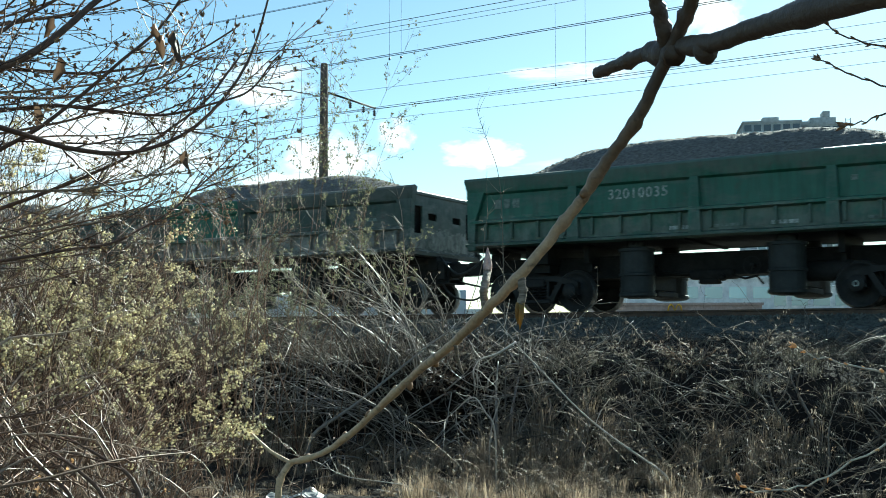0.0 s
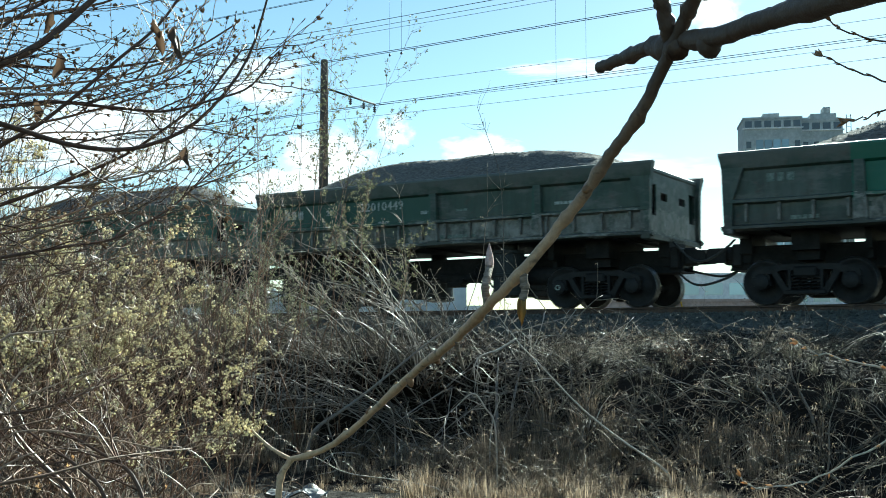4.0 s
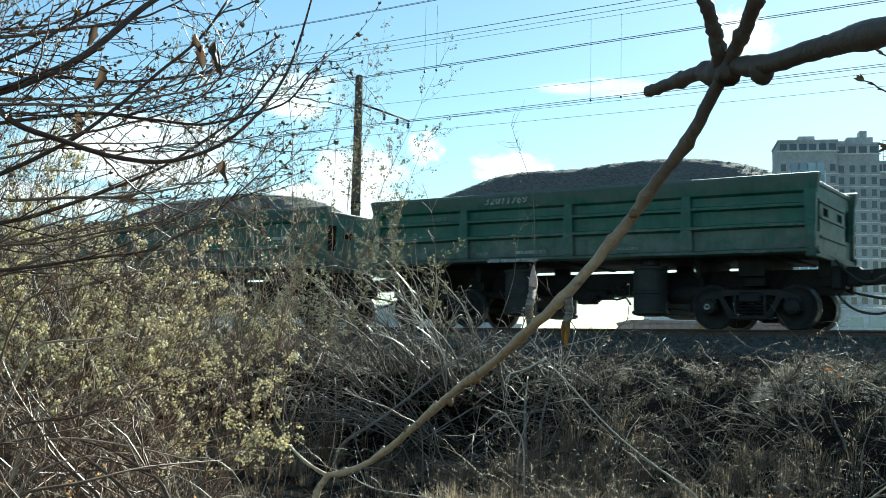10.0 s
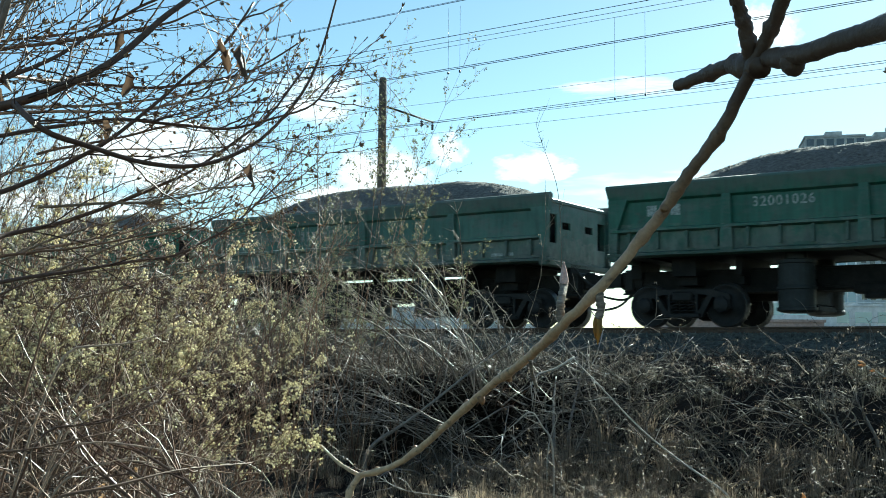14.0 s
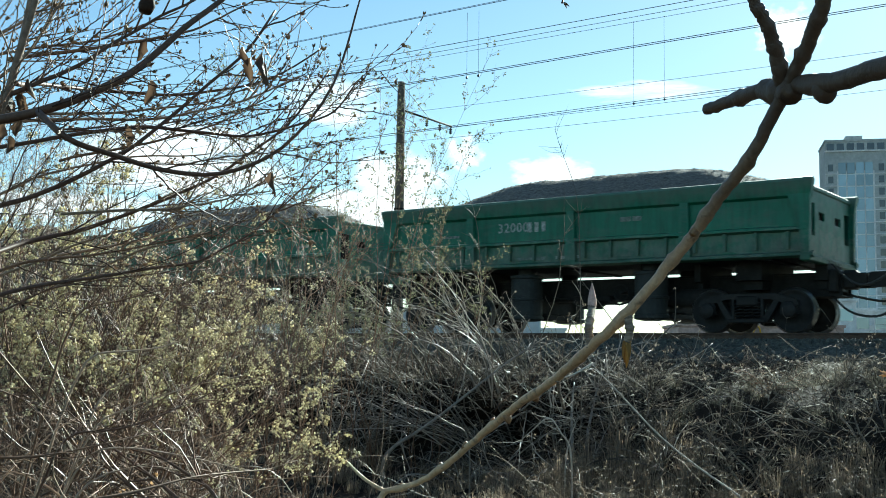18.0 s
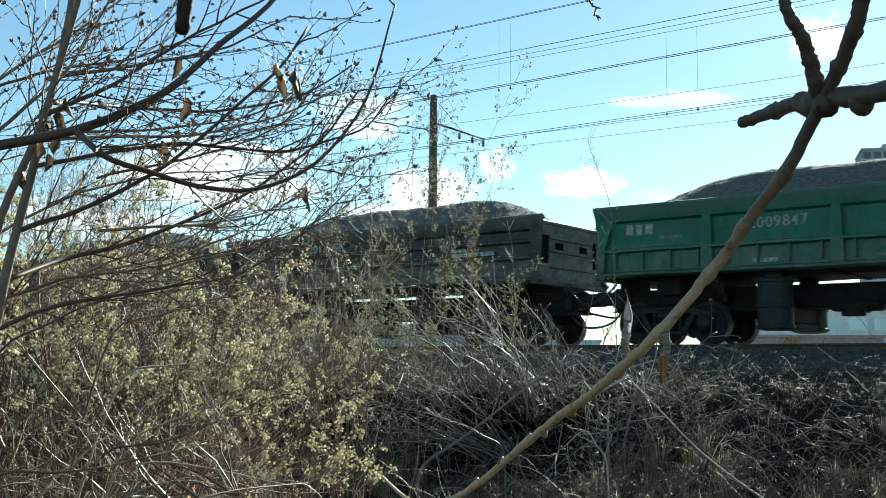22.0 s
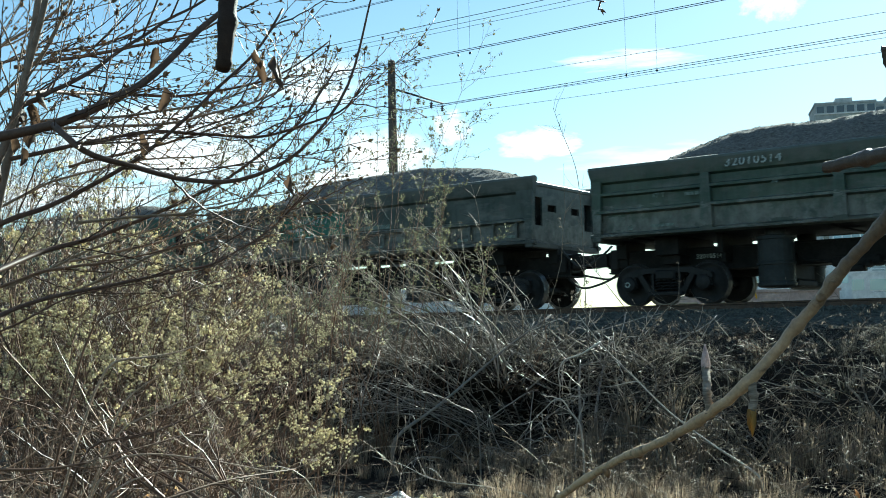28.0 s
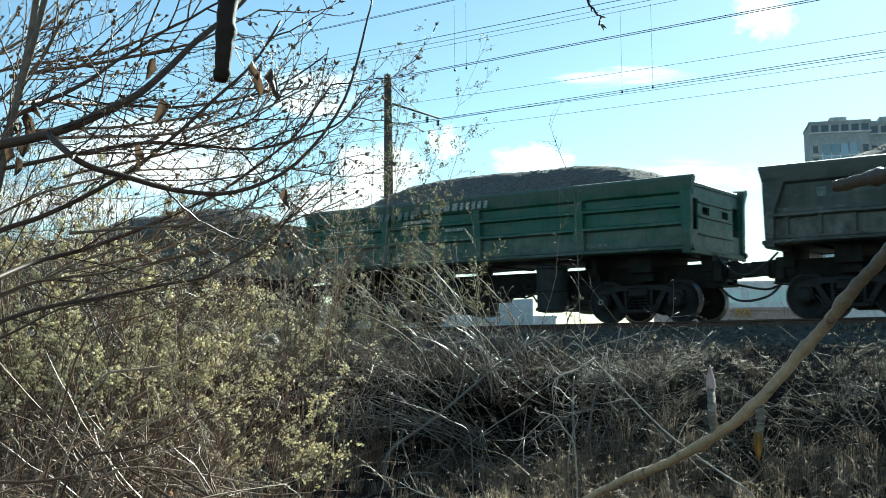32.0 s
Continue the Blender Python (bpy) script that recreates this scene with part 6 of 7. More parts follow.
# dull green mass at the edge of the bank behind the blossoms
for i, (x, y) in enumerate([(-4.2, 17.6), (-5.3, 18.2), (-3.5, 17.4), (-2.9, 17.0), (-2.2, 17.2)]):
    shrub("leafing_shrub", "dull green shrub at the top of the bank", at_xy(x, y), 11, 1.75, 0.6, BARK_DARK, 180 + i, 0.01, (0, 0), 0.13, 0.02, 11, 0.5, 4, LEAF_DULL, 0.6, 0.038, 4, 0.1)
# bare saplings far behind the budding tree
for i, (x, y, h) in enumerate([(-6.2, 17.0, 4.2), (-7.0, 18.5, 4.6), (-5.5, 16.2, 3.7), (-7.6, 17.4, 4.0)]):
    shrub("bare_sapling", "thin bare sapling at the top of the bank", at_xy(x, y), 7, h, 0.3, BARK_GREY, 190 + i, 0.012, (0, 0), 0.08, 0.03, 15, 0.8, 4, None, category="sapling", group="bare saplings")

# fans of bare stems that arch out from the lip of the bank
fans = [(-0.5, 15.2, 3.0, -0.3), (-0.35, 15.1, 2.7, -0.3), (-0.75, 15.4, 3.0, -0.4), (-0.15, 14.9, 2.0, -0.2), (-1.1, 15.6, 2.6, -0.4), (-0.6, 14.8, 2.5, -0.55), (-1.5, 15.4, 2.2, -0.3)]
for i, (x, y, h, l) in enumerate(fans):
    shrub("bare_shrub", "bare grey many-stemmed shrub arching out over the bank", at_xy(x, y), 9, h, 0.6, BARK_RIMLIT if i == 1 else BARK_GREY, 200 + i, 0.0155, (l + 0.3, -0.15), 0.09, -0.06, 5, 0.7, 1, LEAF_GREY, 0.15, 0.03, 3, 0.3,
          group="bare shrubs of the bank", leaf_name="withered_foliage", pull=(-0.1, -0.01), bunch=hanging, bunches=1, clump=0.3)
# low sweeping stems that trail to one side
for i, (x, y, h, l) in enumerate([(-0.6, 14.8, 2.4, -1.4), (-0.2, 14.6, 2.0, -1.2), (-1.2, 15.0, 2.0, -1.3)]):
    shrub("bare_shrub", "bare shrub with long stems trailing over the bank", at_xy(x, y), 9, h, 0.4, (BARK_RIMLIT, BARK_GREY)[i % 2], 220 + i, 0.009, (l, -0.5), 0.08, -0.08, 6, 0.6, 2, LEAF_GREY, 0.3, 0.03, 3, 0.3,
          group="bare shrubs of the bank", leaf_name="withered_foliage", bunch=hanging, bunches=2, clump=0.25)
rt = random.Random(8)
# stems that hang over the hollow under the lip
for i in range(10):
    s = -13 + 9.5 * (i + rt.random()) / 10
    p = on_bank(s, rt.uniform(12.5, 13.5))
    shrub("overhanging_shrub", "bare grey shrub with withered keys hanging over the bank", p, 6, rt.uniform(1.2, 2.4) * (0.85 if s < -6.2 else 0.5), 0.7, (BARK_GREY, BARK_GREY, BARK_BROWN)[i % 3], 240 + i, 0.012, (rt.uniform(-0.9, 0.5), -1.0), 0.14, -0.12 if s < -6.2 else -0.06, 8, 0.55, 3,
          LEAF_GREY, 0.45, 0.03, 4, 0.2, group="bare shrubs of the bank", leaf_name="withered_foliage", bunch=hanging, bunches=1)
# forked grey shrubs that stand before the hollow
for i in range(10):
    s = -6.6 + 5.0 * (i + rt.random()) / 10
    p = on_bank(s, rt.uniform(10.4, 11.9))
    shrub("bare_shrub", "bare grey forked shrub before the dark hollow", p, 4, rt.uniform(0.7, 1.35), 1.0, BARK_GREY, 280 + i, 0.018, (rt.uniform(-0.7, 0.4), 0.0), 0.15, -0.02, 7, 0.7, 3,
          LEAF_GREY, 0.35, 0.03, 4, 0.2, group="bare shrubs of the bank", leaf_name="withered_foliage", bunch=hanging, bunches=1)
# forked shrubs on the upper slope
for i in range(14):
    s, n = rt.uniform(-13, 0.0), 13.0 + 4.6 * rt.random() ** 1.3
    p = on_bank(s, n)
    # every third shrub takes the bark with slope shade in its colour
    shrub("bare_shrub", "bare forked shrub sprawling on the dark bank", p, 5, rt.uniform(0.4, 0.75), 1.3, (BARK_GREY, BARK_UMBER, BARK_SHADED)[i % 3], 300 + i, 0.011, (rt.uniform(-0.9, 0.9), -0.5), 0.15, -0.09, 8, 0.55, 3, LEAF_GREY, 0.15, 0.032, 4, 0.1,
          group="bare shrubs of the bank", leaf_name="withered_foliage", bunch=hanging, bunches=1)


def arc(p, d, length, rnd, turn, seg=9):
    """A twig that curls one way as it grows."""
    d = Vector(d).normalized()
    spin = Matrix.Rotation(turn / seg, 3, off_axis(d, math.pi / 2, rnd))
    pts = [Vector(p)]
    for _ in range(seg):
        d = (spin @ d + Vector((rnd.gauss(0, 0.07), rnd.gauss(0, 0.07), rnd.gauss(-0.02, 0.07)))).normalized()
        pts.append(pts[-1] + d * length / seg)
    return pts


def curly_shrub(base, stems, reach, lean, material, seed, r0, label="bare shrub of pale curling twigs with withered keys"):
    """Curved twigs springing from one foot, with a few withered keys."""
    rnd = random.Random(seed)
    ob = thing("bare_shrub", label, "shrub", group="bare shrubs of the bank")
    keys = Geo()
    for _ in range(stems):
        wood = Geo()
        d = Vector((rnd.gauss(lean[0], 0.7), rnd.gauss(lean[1], 0.4), rnd.uniform(-0.1, lean[2])))
        main = arc(base + Vector((rnd.gauss(0, 0.15), rnd.gauss(0, 0.1), -0.04)), d, reach * rnd.uniform(0.6, 1.2), rnd, rnd.uniform(0.4, 2.0), 11)
        r = r0 * rnd.uniform(0.65, 1.2)
        wood.tube(main, [r * (1 - 0.065 * k) for k in range(12)], 5)
        for _ in range(rnd.randrange(3, 6)):
            q, t = point_on(main, rnd.uniform(0.25, 0.98))
            side = arc(q, off_axis(t, rnd.uniform(0.5, 1.1), rnd), reach * rnd.uniform(0.14, 0.42), rnd, rnd.uniform(0.3, 1.8), 6)
            wood.tube(side, [r * 0.5 * (1 - 0.1 * k) for k in range(7)], 4)
            if rnd.random() < 0.5:
                hanging(keys, side[-1], 0.026, 4, rnd)
                hanging(keys, side[3], 0.022, 3, rnd)
        part("stem", wood.mesh("stem", material, True), ob)
    if keys.v:
        part("withered_foliage", keys.mesh("withered_foliage", LEAF_GREY), ob)["kind"] = "stuff"


rc = random.Random(17)
for i in range(15):
    curly_shrub(on_bank(-11.6 + 5.6 * (i + rc.random()) / 15, rc.uniform(12.4, 13.8)), 7, 1.2, (-0.35, -0.4, 0.55), (BARK_RIMLIT, BARK_RIMLIT, BARK_GREY)[i % 3], 400 + i, 0.013)
for i in range(9):
    curly_shrub(on_bank(-10.6 + 4.6 * (i + rc.random()) / 9, rc.uniform(11.3, 11.8)), 5, 0.85, (0.0, 0.0, 1.1), BARK_RIMLIT, 430 + i, 0.011)
for i in range(8):
    curly_shrub(on_bank(-5.6 + 3.6 * (i + rc.random()) / 8, rc.uniform(11.0, 12.8)), 5, 0.9, (0.0, -0.3, 0.5), BARK_GREY, 450 + i, 0.009)


def brush(name, label, count, place, length, r, mat, seed, flat=0.5, up=0.0, tufts=None, tuft_size=0.03, tuft_share=0.1, wave=0.12):
    """A thicket of crossing thin twigs that nobody could count."""
    rnd = random.Random(seed)
    wood, seeds = Geo(), Geo()
    for _ in range(count):
        p = place(rnd)
        a = rnd.uniform(0, 2 * math.pi)
        d = Vector((math.cos(a), math.sin(a) * 0.7, rnd.uniform(-0.1, 1.0) * (1 - flat) + rnd.random() * 0.6))
        n = rnd.uniform(*length)
        t = wander(p, d, n, wave, up, rnd, 6)
        rr = rnd.uniform(*r)
        wood.tube(t, [rr * (1 - 0.12 * i) for i in range(7)], 3)
        for _ in range(3):
            q, d2 = point_on(t, rnd.uniform(0.25, 1.0))
            s = wander(q, off_axis(d2, rnd.uniform(0.4, 1.1), rnd), n * rnd.uniform(0.12, 0.35), 0.2, up, rnd, 3)
            wood.tube(s, [rr * 0.5, rr * 0.4, rr * 0.3, rr * 0.2], 3)
            if tufts and rnd.random() < tuft_share:
                tuft(seeds, s[-1], tuft_size * rnd.uniform(0.6, 1.2), 3, rnd)
                tuft(seeds, s[-2], tuft_size * rnd.uniform(0.6, 1.2), 3, rnd)
    ob = thing(name, label, "brushwood", kind="stuff", mesh=wood.mesh(name, mat, True))
    if tufts:
        part("seed_heads", seeds.mesh("seed_heads", tufts), ob)["kind"] = "stuff"
    return ob


def over_bank(s0, s1, n0, n1, h, power=1.0):
    def place(rnd):
        s, n = rnd.uniform(s0, s1), n0 + (n1 - n0) * rnd.random() ** power
        return along(s, n, ground_z(s, n) + h * rnd.random() ** 2)
    return place


def beside_path(rnd):
    y = rnd.uniform(4.6, 9.8)
    edge = -1.5 - 0.2 * (y - 4.6) + 0.45 * noise.noise((y * 0.9, 3.0, 0.0)) + rnd.gauss(0, 0.3)
    x = min(edge, -0.6) - 2.4 * rnd.random()
    p = at_xy(x, y)
    p.z += 1.25 * rnd.random() ** 1.6
    return p


brush("bank_brushwood", "grey tangle of dead stems over the bank", 170, over_bank(-16, 2.5, 12.8, 16.8, 0.2), (0.4, 1.3), (0.004, 0.010), BARK_GREY, 51, 0.75, -0.08, LEAF_GREY, 0.035, 0.3)
# undergrowth bark carries the bank's shade in its dark tone
brush("bank_undergrowth", "dark tangle of roots and stems on the bank", 1000, over_bank(-16, 2.5, 12.4, 17.8, 0.12), (0.3, 0.9), (0.0025, 0.006), BARK_SHADED, 52, 0.8, -0.09)
brush("lip_undergrowth", "dark matted stems along the lip of the bank", 700, over_bank(-13, 0, 12.1, 13.9, 0.16), (0.25, 0.8), (0.003, 0.006), BARK_SHADED, 55, 0.5, -0.06)
brush("hanging_roots", "grey roots and stems hanging down the face of the bank", 260, over_bank(-12, -5.5, 11.7, 12.9, 0.3), (0.4, 1.0), (0.004, 0.010), BARK_GREY, 56, 0.4, -0.13, LEAF_GREY, 0.034, 0.85)
brush("foot_brushwood", "sunlit brown tangle of stems at the foot of the thicket", 820, beside_path, (0.25, 0.9), (0.0028, 0.0072), BARK_UMBER, 53, 0.5, 0.0, BUD_ORANGE, 0.022, 0.02, 0.19)

brush("hollow_brushwood", "dry brown tangle of stems and seed heads below the bank", 420, over_bank(-6.3, -1.6, 8.8, 11.9, 0.35), (0.35, 0.95), (0.0022, 0.0045), BARK_TAN, 54, 0.5, -0.06, GRASS, 0.026, 0.35)
brush("slope_brushwood", "grey tangle of stems on the gentle slope of the bank", 150, over_bank(-6.0, -1.2, 10.6, 13.4, 0.25), (0.4, 1.1), (0.004, 0.0095), BARK_GREY, 57, 0.7, -0.09, LEAF_GREY, 0.032, 0.2)
brush("hollow_roots", "grey roots and stems over the face of the hollow", 420, over_bank(-12.5, -5.6, 11.4, 12.6, 0.25), (0.3, 1.0), (0.003, 0.007), BARK_GREY, 58, 0.6, -0.1, LEAF_GREY, 0.03, 0.3)


# single stalks
def stalk(name, pts, r, mat, label, seed, side=10):
    rnd = random.Random(seed)
    ob = thing(name, label, "stalk", group="dry stalks")
    g = Geo()
    pts = [Vector(p) for p in pts]
    fine = [point_on(pts, i / 24)[0] for i in range(25)]
    for _ in range(3):
        fine = [fine[0]] + [(fine[i - 1] + fine[i] * 2 + fine[i + 1]) / 4 for i in range(1, 24)] + [fine[24]]
    g.tube(fine, [r * (1 - 0.03 * i) for i in range(25)], 5)
    stem = part("stem", g.mesh("stem", mat, True), ob)
    for _ in range(side):
        g = Geo()
        p, d = point_on(fine, rnd.uniform(0.3, 1))
        t = wander(p, off_axis(d, rnd.uniform(0.5, 1.2), rnd), rnd.uniform(0.08, 0.4), 0.2, 0.0, rnd, 4)
        g.tube(t, [r * 0.4, r * 0.35, r * 0.3, r * 0.2, r * 0.12], 3)
        part("side_twig", g.mesh("side_twig", mat, True), stem)
    return ob


a = at_xy(0.72, 13.2)
stalk("dry_stalk", [a, a + Vector((0.02, 0, 1.2)), a + Vector((0.0, 0, 2.2)), a + Vector((-0.01, 0, 2.93)), a + Vector((-0.05, 0, 3.4)), a + Vector((-0.21, 0, 3.8)), a + Vector((-0.31, 0, 4.12))], 0.007, BARK_GREY, "thin grey upright stalk reaching above the bank", 1, 22)
def shaped(points, r, mat, label, seed, side, rooted=True):
    first = Vector(points[0])
    start = [at_xy(first.x, first.y + 0.1)] if rooted else []
    return stalk("dry_stalk", start + [Vector(p) for p in points], r, mat, label, seed, side)


shaped([(2.13, 10.57, 0.37), (1.77, 10.87, 0.6), (1.36, 11.07, 0.92), (0.99, 11.27, 1.34), (0.77, 11.47, 1.57), (0.53, 11.57, 1.91)], 0.014, BARK_PALE, "bleached S-curved stalk leaning over the bank", 2, 9)
shaped([(0.75, 11.47, 1.62), (0.55, 11.37, 1.50), (0.36, 11.27, 1.45), (0.30, 11.17, 1.34), (0.32, 11.17, 1.15)], 0.012, BARK_PALE, "bleached crooked stalk on the bank", 3, 6, False)
shaped([(0.52, 10.97, 0.86), (0.42, 10.97, 0.91), (0.33, 10.97, 1.10), (0.24, 10.97, 1.08), (0.15, 10.97, 0.98), (0.01, 10.97, 0.87), (0.01, 10.97, 0.78)], 0.011, BARK_PALE, "curled bleached root over the hollow", 5, 8)
shaped([(0.5, 12.1, 0.6), (0.56, 12.1, 0.86), (0.62, 12.1, 0.98), (0.55, 12.1, 1.06), (0.49, 12.1, 0.98)], 0.009, BARK_PALE, "curled bleached root over the hollow", 6, 5)
shaped([(-0.53, 12.37, 0.85), (-0.76, 12.17, 0.95), (-0.89, 12.17, 1.04), (-1.35, 11.97, 1.20), (-1.69, 11.77, 1.27)], 0.010, STEM_GREY, "long grey stem over the hollow", 7, 14)
shaped([(-1.59, 13.17, 0.53), (-1.11, 13.37, 0.82), (-0.59, 13.77, 1.24), (-0.18, 14.17, 1.58), (0.37, 14.57, 1.95)], 0.026, STEM_GREY, "thick grey cut stem leaning up the bank", 4, 8)
shaped([(0.63, 13.17, 0.60), (0.64, 13.57, 1.04), (0.69, 13.97, 1.37)], 0.03, STEM_GREY, "short thick grey stem under the lip", 8, 3)
shaped([(0.80, 13.17, 0.79), (0.94, 13.77, 1.23), (1.11, 14.17, 1.65)], 0.024, STEM_GREY, "short thick grey stem under the lip", 9, 3)
shaped([(-0.03, 10.77, 0.21), (-0.46, 10.77, 0.29), (-0.94, 10.77, 0.34), (-1.21, 10.77, 0.50), (-1.51, 10.77, 0.58)], 0.008, BARK_PALE, "bleached forked stick on the ground", 10, 8)
shaped([(2.22, 12.77, 0.85), (2.52, 12.8, 0.96), (2.91, 12.97, 1.06), (3.62, 13.17, 1.31), (4.30, 13.37, 1.64)], 0.014, STEM_GREY, "grey forked branch on the bank", 11, 14)
shaped([(3.91, 11.77, 0.30), (3.60, 12.07, 0.68), (3.21, 12.37, 1.03), (2.78, 12.67, 1.07), (2.26, 12.97, 1.32)], 0.016, STEM_GREY, "grey forked branch on the bank", 12, 16)
# a spray of blossom that stands out before the hollow
for i, pts in enumerate([[(-1.45, 6.2, 0.8), (-1.29, 6.17, 0.96), (-1.17, 6.17, 1.08), (-1.14, 6.17, 1.21)], [(-1.29, 6.17, 0.96), (-1.1, 6.17, 1.12), (-0.96, 6.17, 1.22)], [(-1.5, 6.3, 0.9), (-1.35, 6.3, 1.2), (-1.28, 6.3, 1.36)],
                         [(-2.1, 7.5, 1.0), (-1.8, 7.5, 1.25), (-1.55, 7.5, 1.38), (-1.25, 7.5, 1.4)], [(-2.1, 7.8, 0.9), (-1.8, 7.8, 1.15), (-1.55, 7.8, 1.25)], [(-2.3, 8.0, 1.2), (-2.0, 8.0, 1.5), (-1.75, 8.0, 1.6)],
                         [(-2.1, 7.2, 1.2), (-1.75, 7.2, 1.5), (-1.45, 7.2, 1.62)], [(-2.0, 6.8, 0.8), (-1.6, 6.8, 1.0), (-1.3, 6.8, 1.05)]]):
    rk = random.Random(90 + i)
    ob = shaped(pts, 0.005, BARK_BROWN, "thin twig ending in yellow-green blossom knots", 90 + i, 6, i != 1)
    g = Geo()
    for _ in range(16 if i < 3 else 34):
        knot(g, point_on([Vector(p) for p in pts], rk.uniform(0.55 if i < 3 else 0.2, 1.0))[0] + Vector((rk.gauss(0, 0.03), rk.gauss(0, 0.03), rk.gauss(0, 0.03 if i < 3 else 0.06))), 0.018, 5, rk)
    part("blossom", g.mesh("blossom", CATKIN), ob)["kind"] = "stuff"
for i in range(10):
    s, n = rt.uniform(-12, -2), rt.uniform(12.0, 14.5)
    a = on_bank(s, n)
    d = Vector((rt.uniform(-1, 1), rt.uniform(-0.4, 0.4), rt.uniform(0.05, 0.35))).normalized() * rt.uniform(0.8, 1.8)
    stalk("dry_stalk", [a, a + d * 0.4 + Vector((0, 0, 0.08)), a + d * 0.75 + Vector((0, 0, 0.05)), a + d], rt.uniform(0.007, 0.013), (BARK_PALE, BARK_GREY)[i % 2], "bleached dead stalk lying on the bank", 30 + i, 6)


# smooth limbs arching through the thicket
for i, pts in enumerate([
    [(-2.27, 4.38, 1.27), (-2.04, 4.48, 1.24), (-1.90, 4.58, 1.25), (-1.73, 4.78, 1.29), (-1.58, 5.08, 1.33)],
    [(-2.38, 4.58, 1.74), (-2.14, 4.58, 1.83), (-1.99, 4.68, 1.94), (-1.74, 4.88, 2.00), (-1.45, 5.18, 2.06)],
    [(-2.13, 4.18, 1.58), (-2.00, 4.38, 1.50), (-1.91, 4.68, 1.40)],
    [(-2.25, 5.68, 0.96), (-2.02, 5.78, 1.17), (-1.94, 5.88, 1.39), (-1.75, 6.18, 1.56)],
    [(-1.93, 4.67, 1.33), (-1.70, 4.77, 1.34), (-1.55, 4.97, 1.41), (-1.42, 5.17, 1.49)],
    [(-1.91, 4.67, 1.84), (-1.71, 4.77, 1.89), (-1.54, 4.97, 1.97), (-1.25, 5.17, 2.07)],
    [(-1.69, 4.17, 1.11), (-1.50, 4.37, 1.13), (-1.33, 4.67, 1.17), (-1.13, 5.17, 1.15)],
]):
    foot = Vector(pts[0]) + Vector((-0.5, 0.3, 0))
    stalk("arching_limb", [at_xy(foot.x, foot.y)] + pts, (0.009, 0.007, 0.006)[i % 3], (BARK_BROWN, BARK_DARK, BARK_BROWN)[i % 3], "smooth arching bare limb in the thicket", 70 + i, 14)


# long tan twigs that sweep through the foot of the thicket, and thicker stems leaning in it
sweeps = [
    ([(-1.89, 4.8, 1.25), (-1.7, 4.92, 1.26), (-1.42, 5.04, 1.2), (-1.2, 5.16, 1.13), (-1.04, 5.28, 1.18)], 0.0055),
    ([(-1.85, 4.8, 1.36), (-1.66, 4.92, 1.45), (-1.45, 5.04, 1.53), (-1.28, 5.16, 1.57)], 0.005),
    ([(-1.89, 4.8, 1.08), (-1.79, 4.92, 1.15), (-1.64, 5.04, 1.17), (-1.47, 5.16, 1.12)], 0.0065),
    ([(-1.91, 4.8, 1.66), (-1.76, 4.92, 1.67), (-1.61, 5.04, 1.69), (-1.47, 5.16, 1.77), (-1.4, 5.28, 1.88)], 0.007),
    ([(-1.83, 4.8, 1.43), (-1.8, 4.92, 1.52), (-1.63, 5.04, 1.64), (-1.41, 5.16, 1.69)], 0.005),
]
for i, (pts, r) in enumerate(sweeps):
    foot = Vector(pts[0]) + Vector((-0.6, 0.4, 0))
    stalk("arching_limb", [at_xy(foot.x, foot.y)] + pts, r, BARK_LIT, "smooth tan twig sweeping through the thicket", 360 + i, 10)
for i, pts in enumerate([[(-1.4, 4.8, 1.02), (-1.57, 4.92, 1.11), (-1.79, 5.04, 1.22), (-1.99, 5.16, 1.31)], [(-1.53, 4.8, 1.01), (-1.72, 4.92, 1.11), (-1.91, 5.04, 1.2)], [(-1.27, 4.8, 1.08), (-1.5, 4.92, 1.18), (-1.69, 5.04, 1.25)]]):
    foot = Vector(pts[0]) + Vector((0.35, -0.1, 0))
    stalk("leaning_stem", [at_xy(foot.x, foot.y)] + pts, 0.012, BARK_DARK, "thick dark stem leaning in the thicket", 370 + i, 8)
rs = random.Random(23)
for i in range(9):
    curly_shrub(at_xy(rs.uniform(-2.9, -1.5), rs.uniform(5.2, 7.6)), 6, 1.7, (rs.uniform(-0.2, 0.4), 0.0, 1.5), (BARK_LIT, BARK_UMBER)[i % 2], 460 + i, 0.0065, "bare tan-twigged shrub at the foot of the thicket")


# dry grass, litter of the bank, ballast stones
def grass(name, label, count, s_rng, n_rng, hmin, hmax, mat, seed, power=1.0):
    rnd = random.Random(seed)
    v, f = [], []
    for _ in range(count):
        s = rnd.uniform(*s_rng)
        n = n_rng[0] + (n_rng[1] - n_rng[0]) * rnd.random() ** power
        if noise.noise((s * 0.8, n * 0.8, seed)) < rnd.uniform(-0.5, 0.25):
            continue
        p = along(s, n, ground_z(s, n) - 0.02)
        h = rnd.uniform(hmin, hmax)
        a = rnd.uniform(0, 6.283)
        w = Vector((math.cos(a), math.sin(a), 0)) * 0.003
        t = Vector((rnd.gauss(0, 0.35), rnd.gauss(0, 0.35), 1)).normalized() * h
        o = len(v)
        v += [p - w, p + w, p + t * 0.55 + w * 0.8, p + t * 0.55 - w * 0.8, p + t + Vector((t.x, t.y, -0.25 * abs(t.x) - 0.25 * abs(t.y)))]
        f += [(o, o + 1, o + 2, o + 3), (o + 3, o + 2, o + 4)]
    g = Geo().add(v, f)
    return thing(name, label, "grass", kind="stuff", mesh=g.mesh(name, mat))


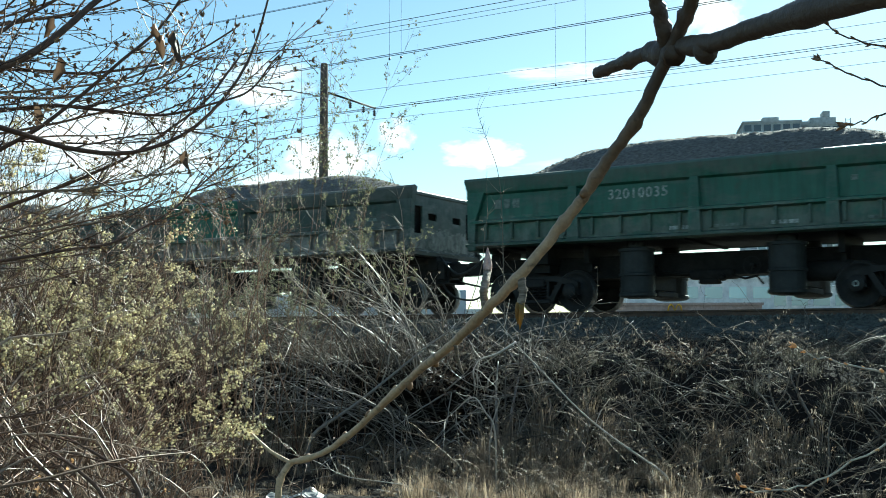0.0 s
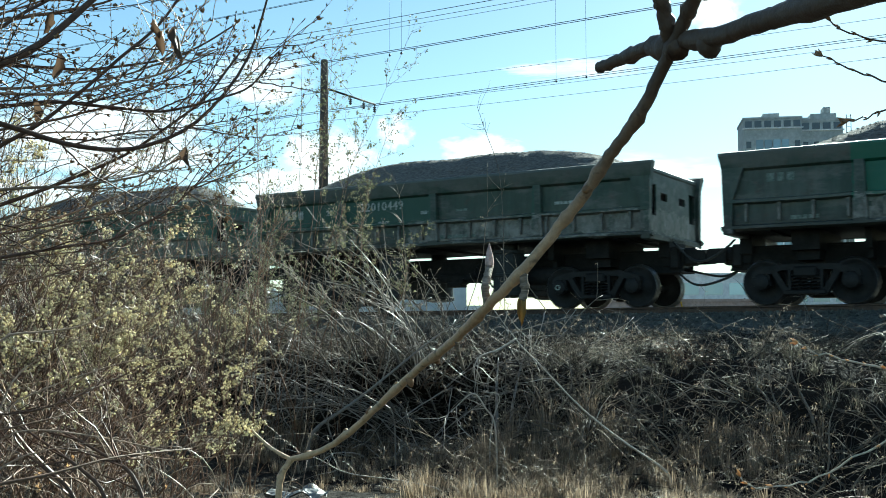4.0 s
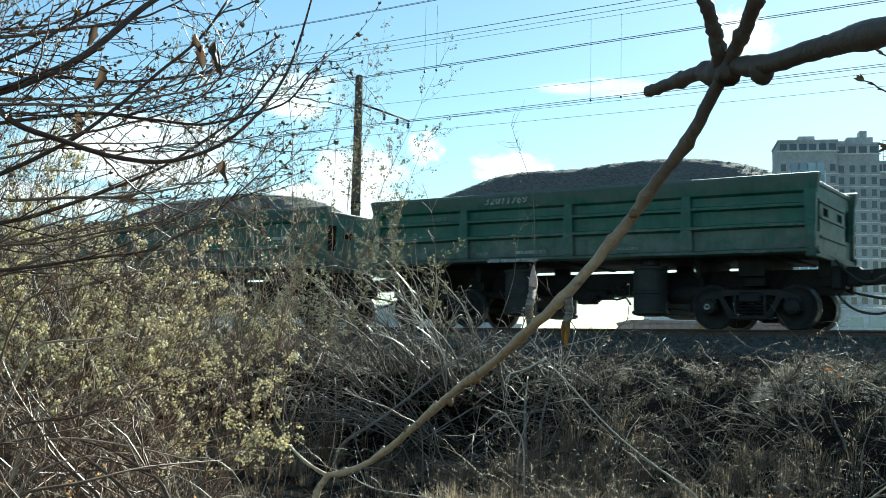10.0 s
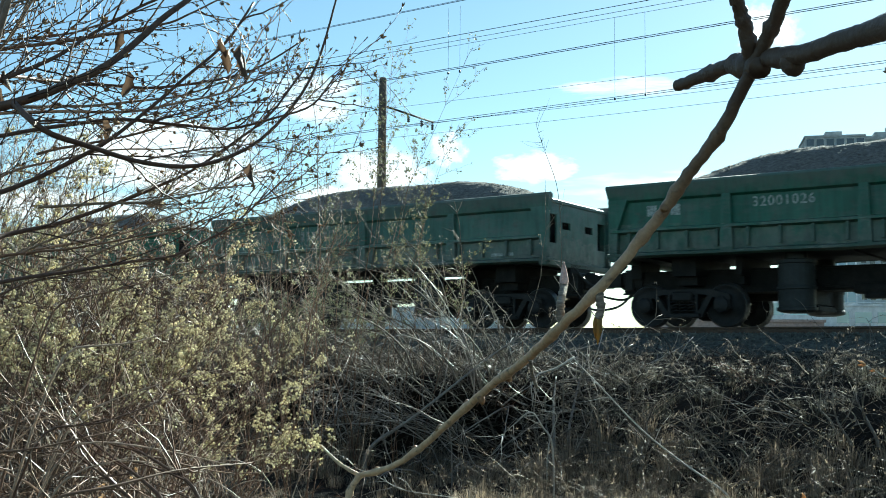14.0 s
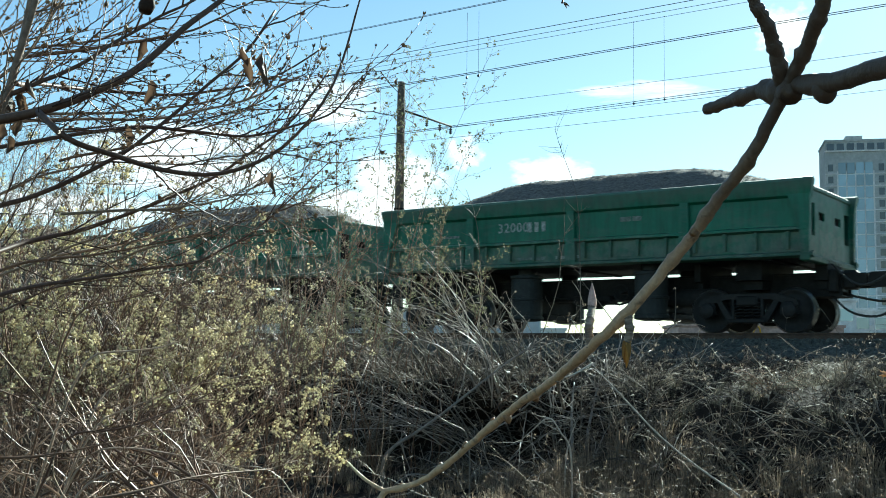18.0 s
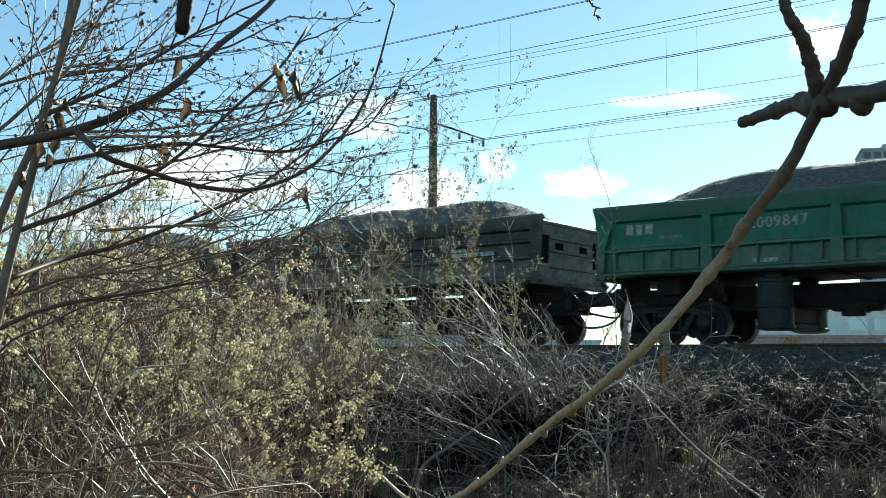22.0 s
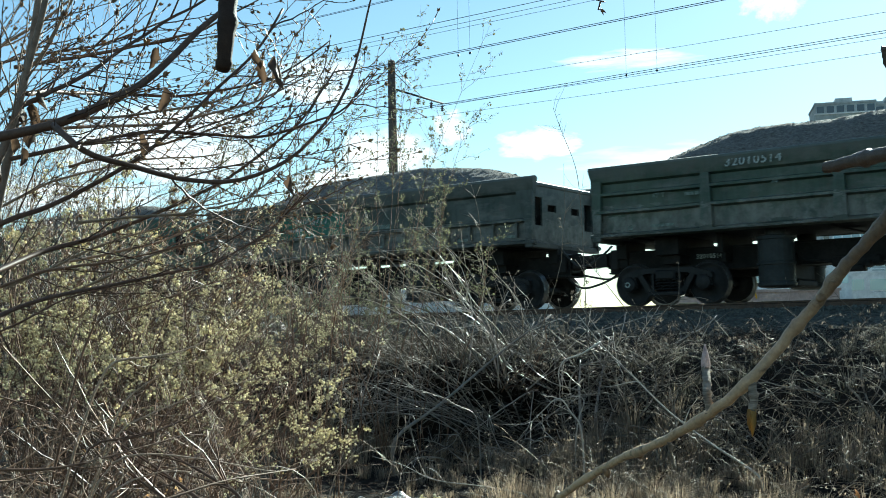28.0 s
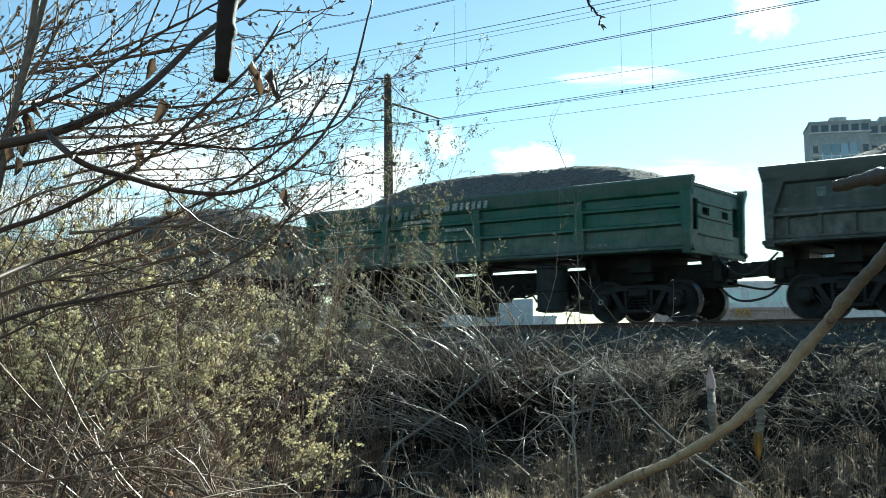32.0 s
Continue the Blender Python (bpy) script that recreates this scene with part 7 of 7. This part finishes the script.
def grass_tufts(name, label, clumps, s_rng, n_rng, hmin, hmax, mat, seed):
    """Bushy dry tufts: blades that spring from one foot and bend outwards, a few taller seed stalks."""
    rnd = random.Random(seed)
    v, f = [], []
    for _ in range(clumps):
        s, n = rnd.uniform(*s_rng), rnd.uniform(*n_rng)
        foot = along(s, n, ground_z(s, n) - 0.03)
        size = rnd.uniform(hmin, hmax)
        for _ in range(rnd.randrange(50, 95)):
            a = rnd.uniform(0, 6.283)
            out = Vector((math.cos(a), math.sin(a), 0))
            p = foot + out * rnd.random() * 0.09
            lean = rnd.random() ** 0.8 * 0.8
            h = size * rnd.uniform(0.5, 1.15)
            w = Vector((-out.y, out.x, 0)) * rnd.uniform(0.0018, 0.0036)
            mid = p + Vector((0, 0, h * 0.6)) + out * h * lean * 0.35
            tip = p + Vector((0, 0, h * (1.0 - 0.35 * lean))) + out * h * lean
            o = len(v)
            v += [p - w, p + w, mid + w * 0.8, mid - w * 0.8, tip]
            f += [(o, o + 1, o + 2, o + 3), (o + 3, o + 2, o + 4)]
    return thing(name, label, "grass", kind="stuff", mesh=Geo().add(v, f).mesh(name, mat))


grass_tufts("dry_grass", "bushy dry straw-coloured grass tufts at the foot of the bank", 190, (-6.0, -2.6), (8.6, 11.5), 0.14, 0.38, GRASS, 3)
grass_tufts("dry_grass", "tall pale straw tufts before the dark hollow", 44, (-6.4, -4.6), (10.6, 11.6), 0.25, 0.5, GRASS, 7)
grass_tufts("dry_grass", "dry stalks and grass at the foot of the hollow", 110, (-10.8, -6.4), (10.0, 12.0), 0.12, 0.36, GRASS, 8)
grass_tufts("dry_grass", "short withered grass before the bank", 240, (-10, 1.5), (5.6, 10.6), 0.08, 0.2, GRASS, 5)
grass_tufts("dry_grass", "withered grass on the gentle slope of the bank", 170, (-6.6, -0.5), (11.2, 15.5), 0.1, 0.3, LEAF_WEED, 6)
grass("dead_weeds", "withered grey-brown weeds on the bank", 30000, (-17, 0.5), (12.6, 19.8), 0.06, 0.24, LEAF_WEED, 4)


def scatter_stones():
    rnd = random.Random(12)
    g = Geo()
    for _ in range(15000):
        s, n = rnd.uniform(-22, 0.5), 18.6 + 2.9 * rnd.random() ** 0.8
        z = max(ground_z(s, n), min(2.04, 1.62 + (n - 18.9) * 0.285))
        stone(g, along(s, n, z), rnd.uniform(0.02, 0.055), rnd)
    thing("ballast_stones", "loose grey ballast stones spilling over the bank edge", "stones", kind="stuff", mesh=g.mesh("ballast_stones", BALLAST))


scatter_stones()


def litter(name, label, p, w, mat, seed):
    n = 14
    v = []
    for i in range(n + 1):
        for k in range(n + 1):
            x, y = (i / n - 0.5) * w, (k / n - 0.5) * w * 0.7
            lift = 0.2 * w * abs(noise.noise((x / w * 3.0, y / w * 3.0, seed * 3.7))) + 0.07 * w * abs(noise.noise((x / w * 9.0, y / w * 9.0, seed)))
            v.append((p[0] + x + 0.1 * w * noise.noise((y / w * 4.0, seed, 0.0)), p[1] + y + 0.1 * w * noise.noise((x / w * 4.0, seed, 5.0)), p[2] + 0.03 + lift))
    g = Geo().add(v, [(i * (n + 1) + k, (i + 1) * (n + 1) + k, (i + 1) * (n + 1) + k + 1, i * (n + 1) + k + 1) for i in range(n) for k in range(n)])
    return thing(name, label, "litter", mesh=g.mesh(name, mat))


litter("plastic_bag", "torn whitish plastic bag caught on the bank", on_bank(-3.0, 18.2), 0.35, PLASTIC, 1)
litter("plastic_bag", "crumpled whitish plastic sheet in the grass", at_xy(-1.35, 10.4), 0.55, PLASTIC, 2)
litter("plastic_bag", "torn whitish plastic bag caught on the bank", at_xy(1.35, 14.6), 0.3, PLASTIC, 3)
litter("plastic_scrap", "teal plastic scrap lying in the grass", at_xy(-3.05, 10.0), 0.2, TEAL, 4)


# ---- what moves: the train rolls by, its wheels turn, the clouds drift ----
def rolled(t):
    return -0.000215 * t ** 3 + 0.00192 * t ** 2 + 4.3413 * t - 0.015


def motions():
    for ob, at, turn in clouds:
        drift = Vector((-28.0, 0, 0))
        size = ob.scale.copy()
        walk(ob, [(t, Matrix.Translation(at + drift * (t / 32)) @ pose(0, 0, 0, 0, 0, turn)) for t in (0, 16, 32)])
        ob.scale = size
    for ob, sets, s0 in wagons:
        walk(ob, [(t, Matrix.Translation(along(s0 + rolled(t), TRACK, RAIL)) @ pose(0, 0, 0, 0, 0, TURN)) for t in range(33)])
        for ax, x in sets:
            phase = x * 40.0
            walk(ax, [(t * 0.15, pose(x, 0, WHEEL, 0, phase + math.degrees(rolled(t * 0.15) / WHEEL), 0)) for t in range(214)])


motions()
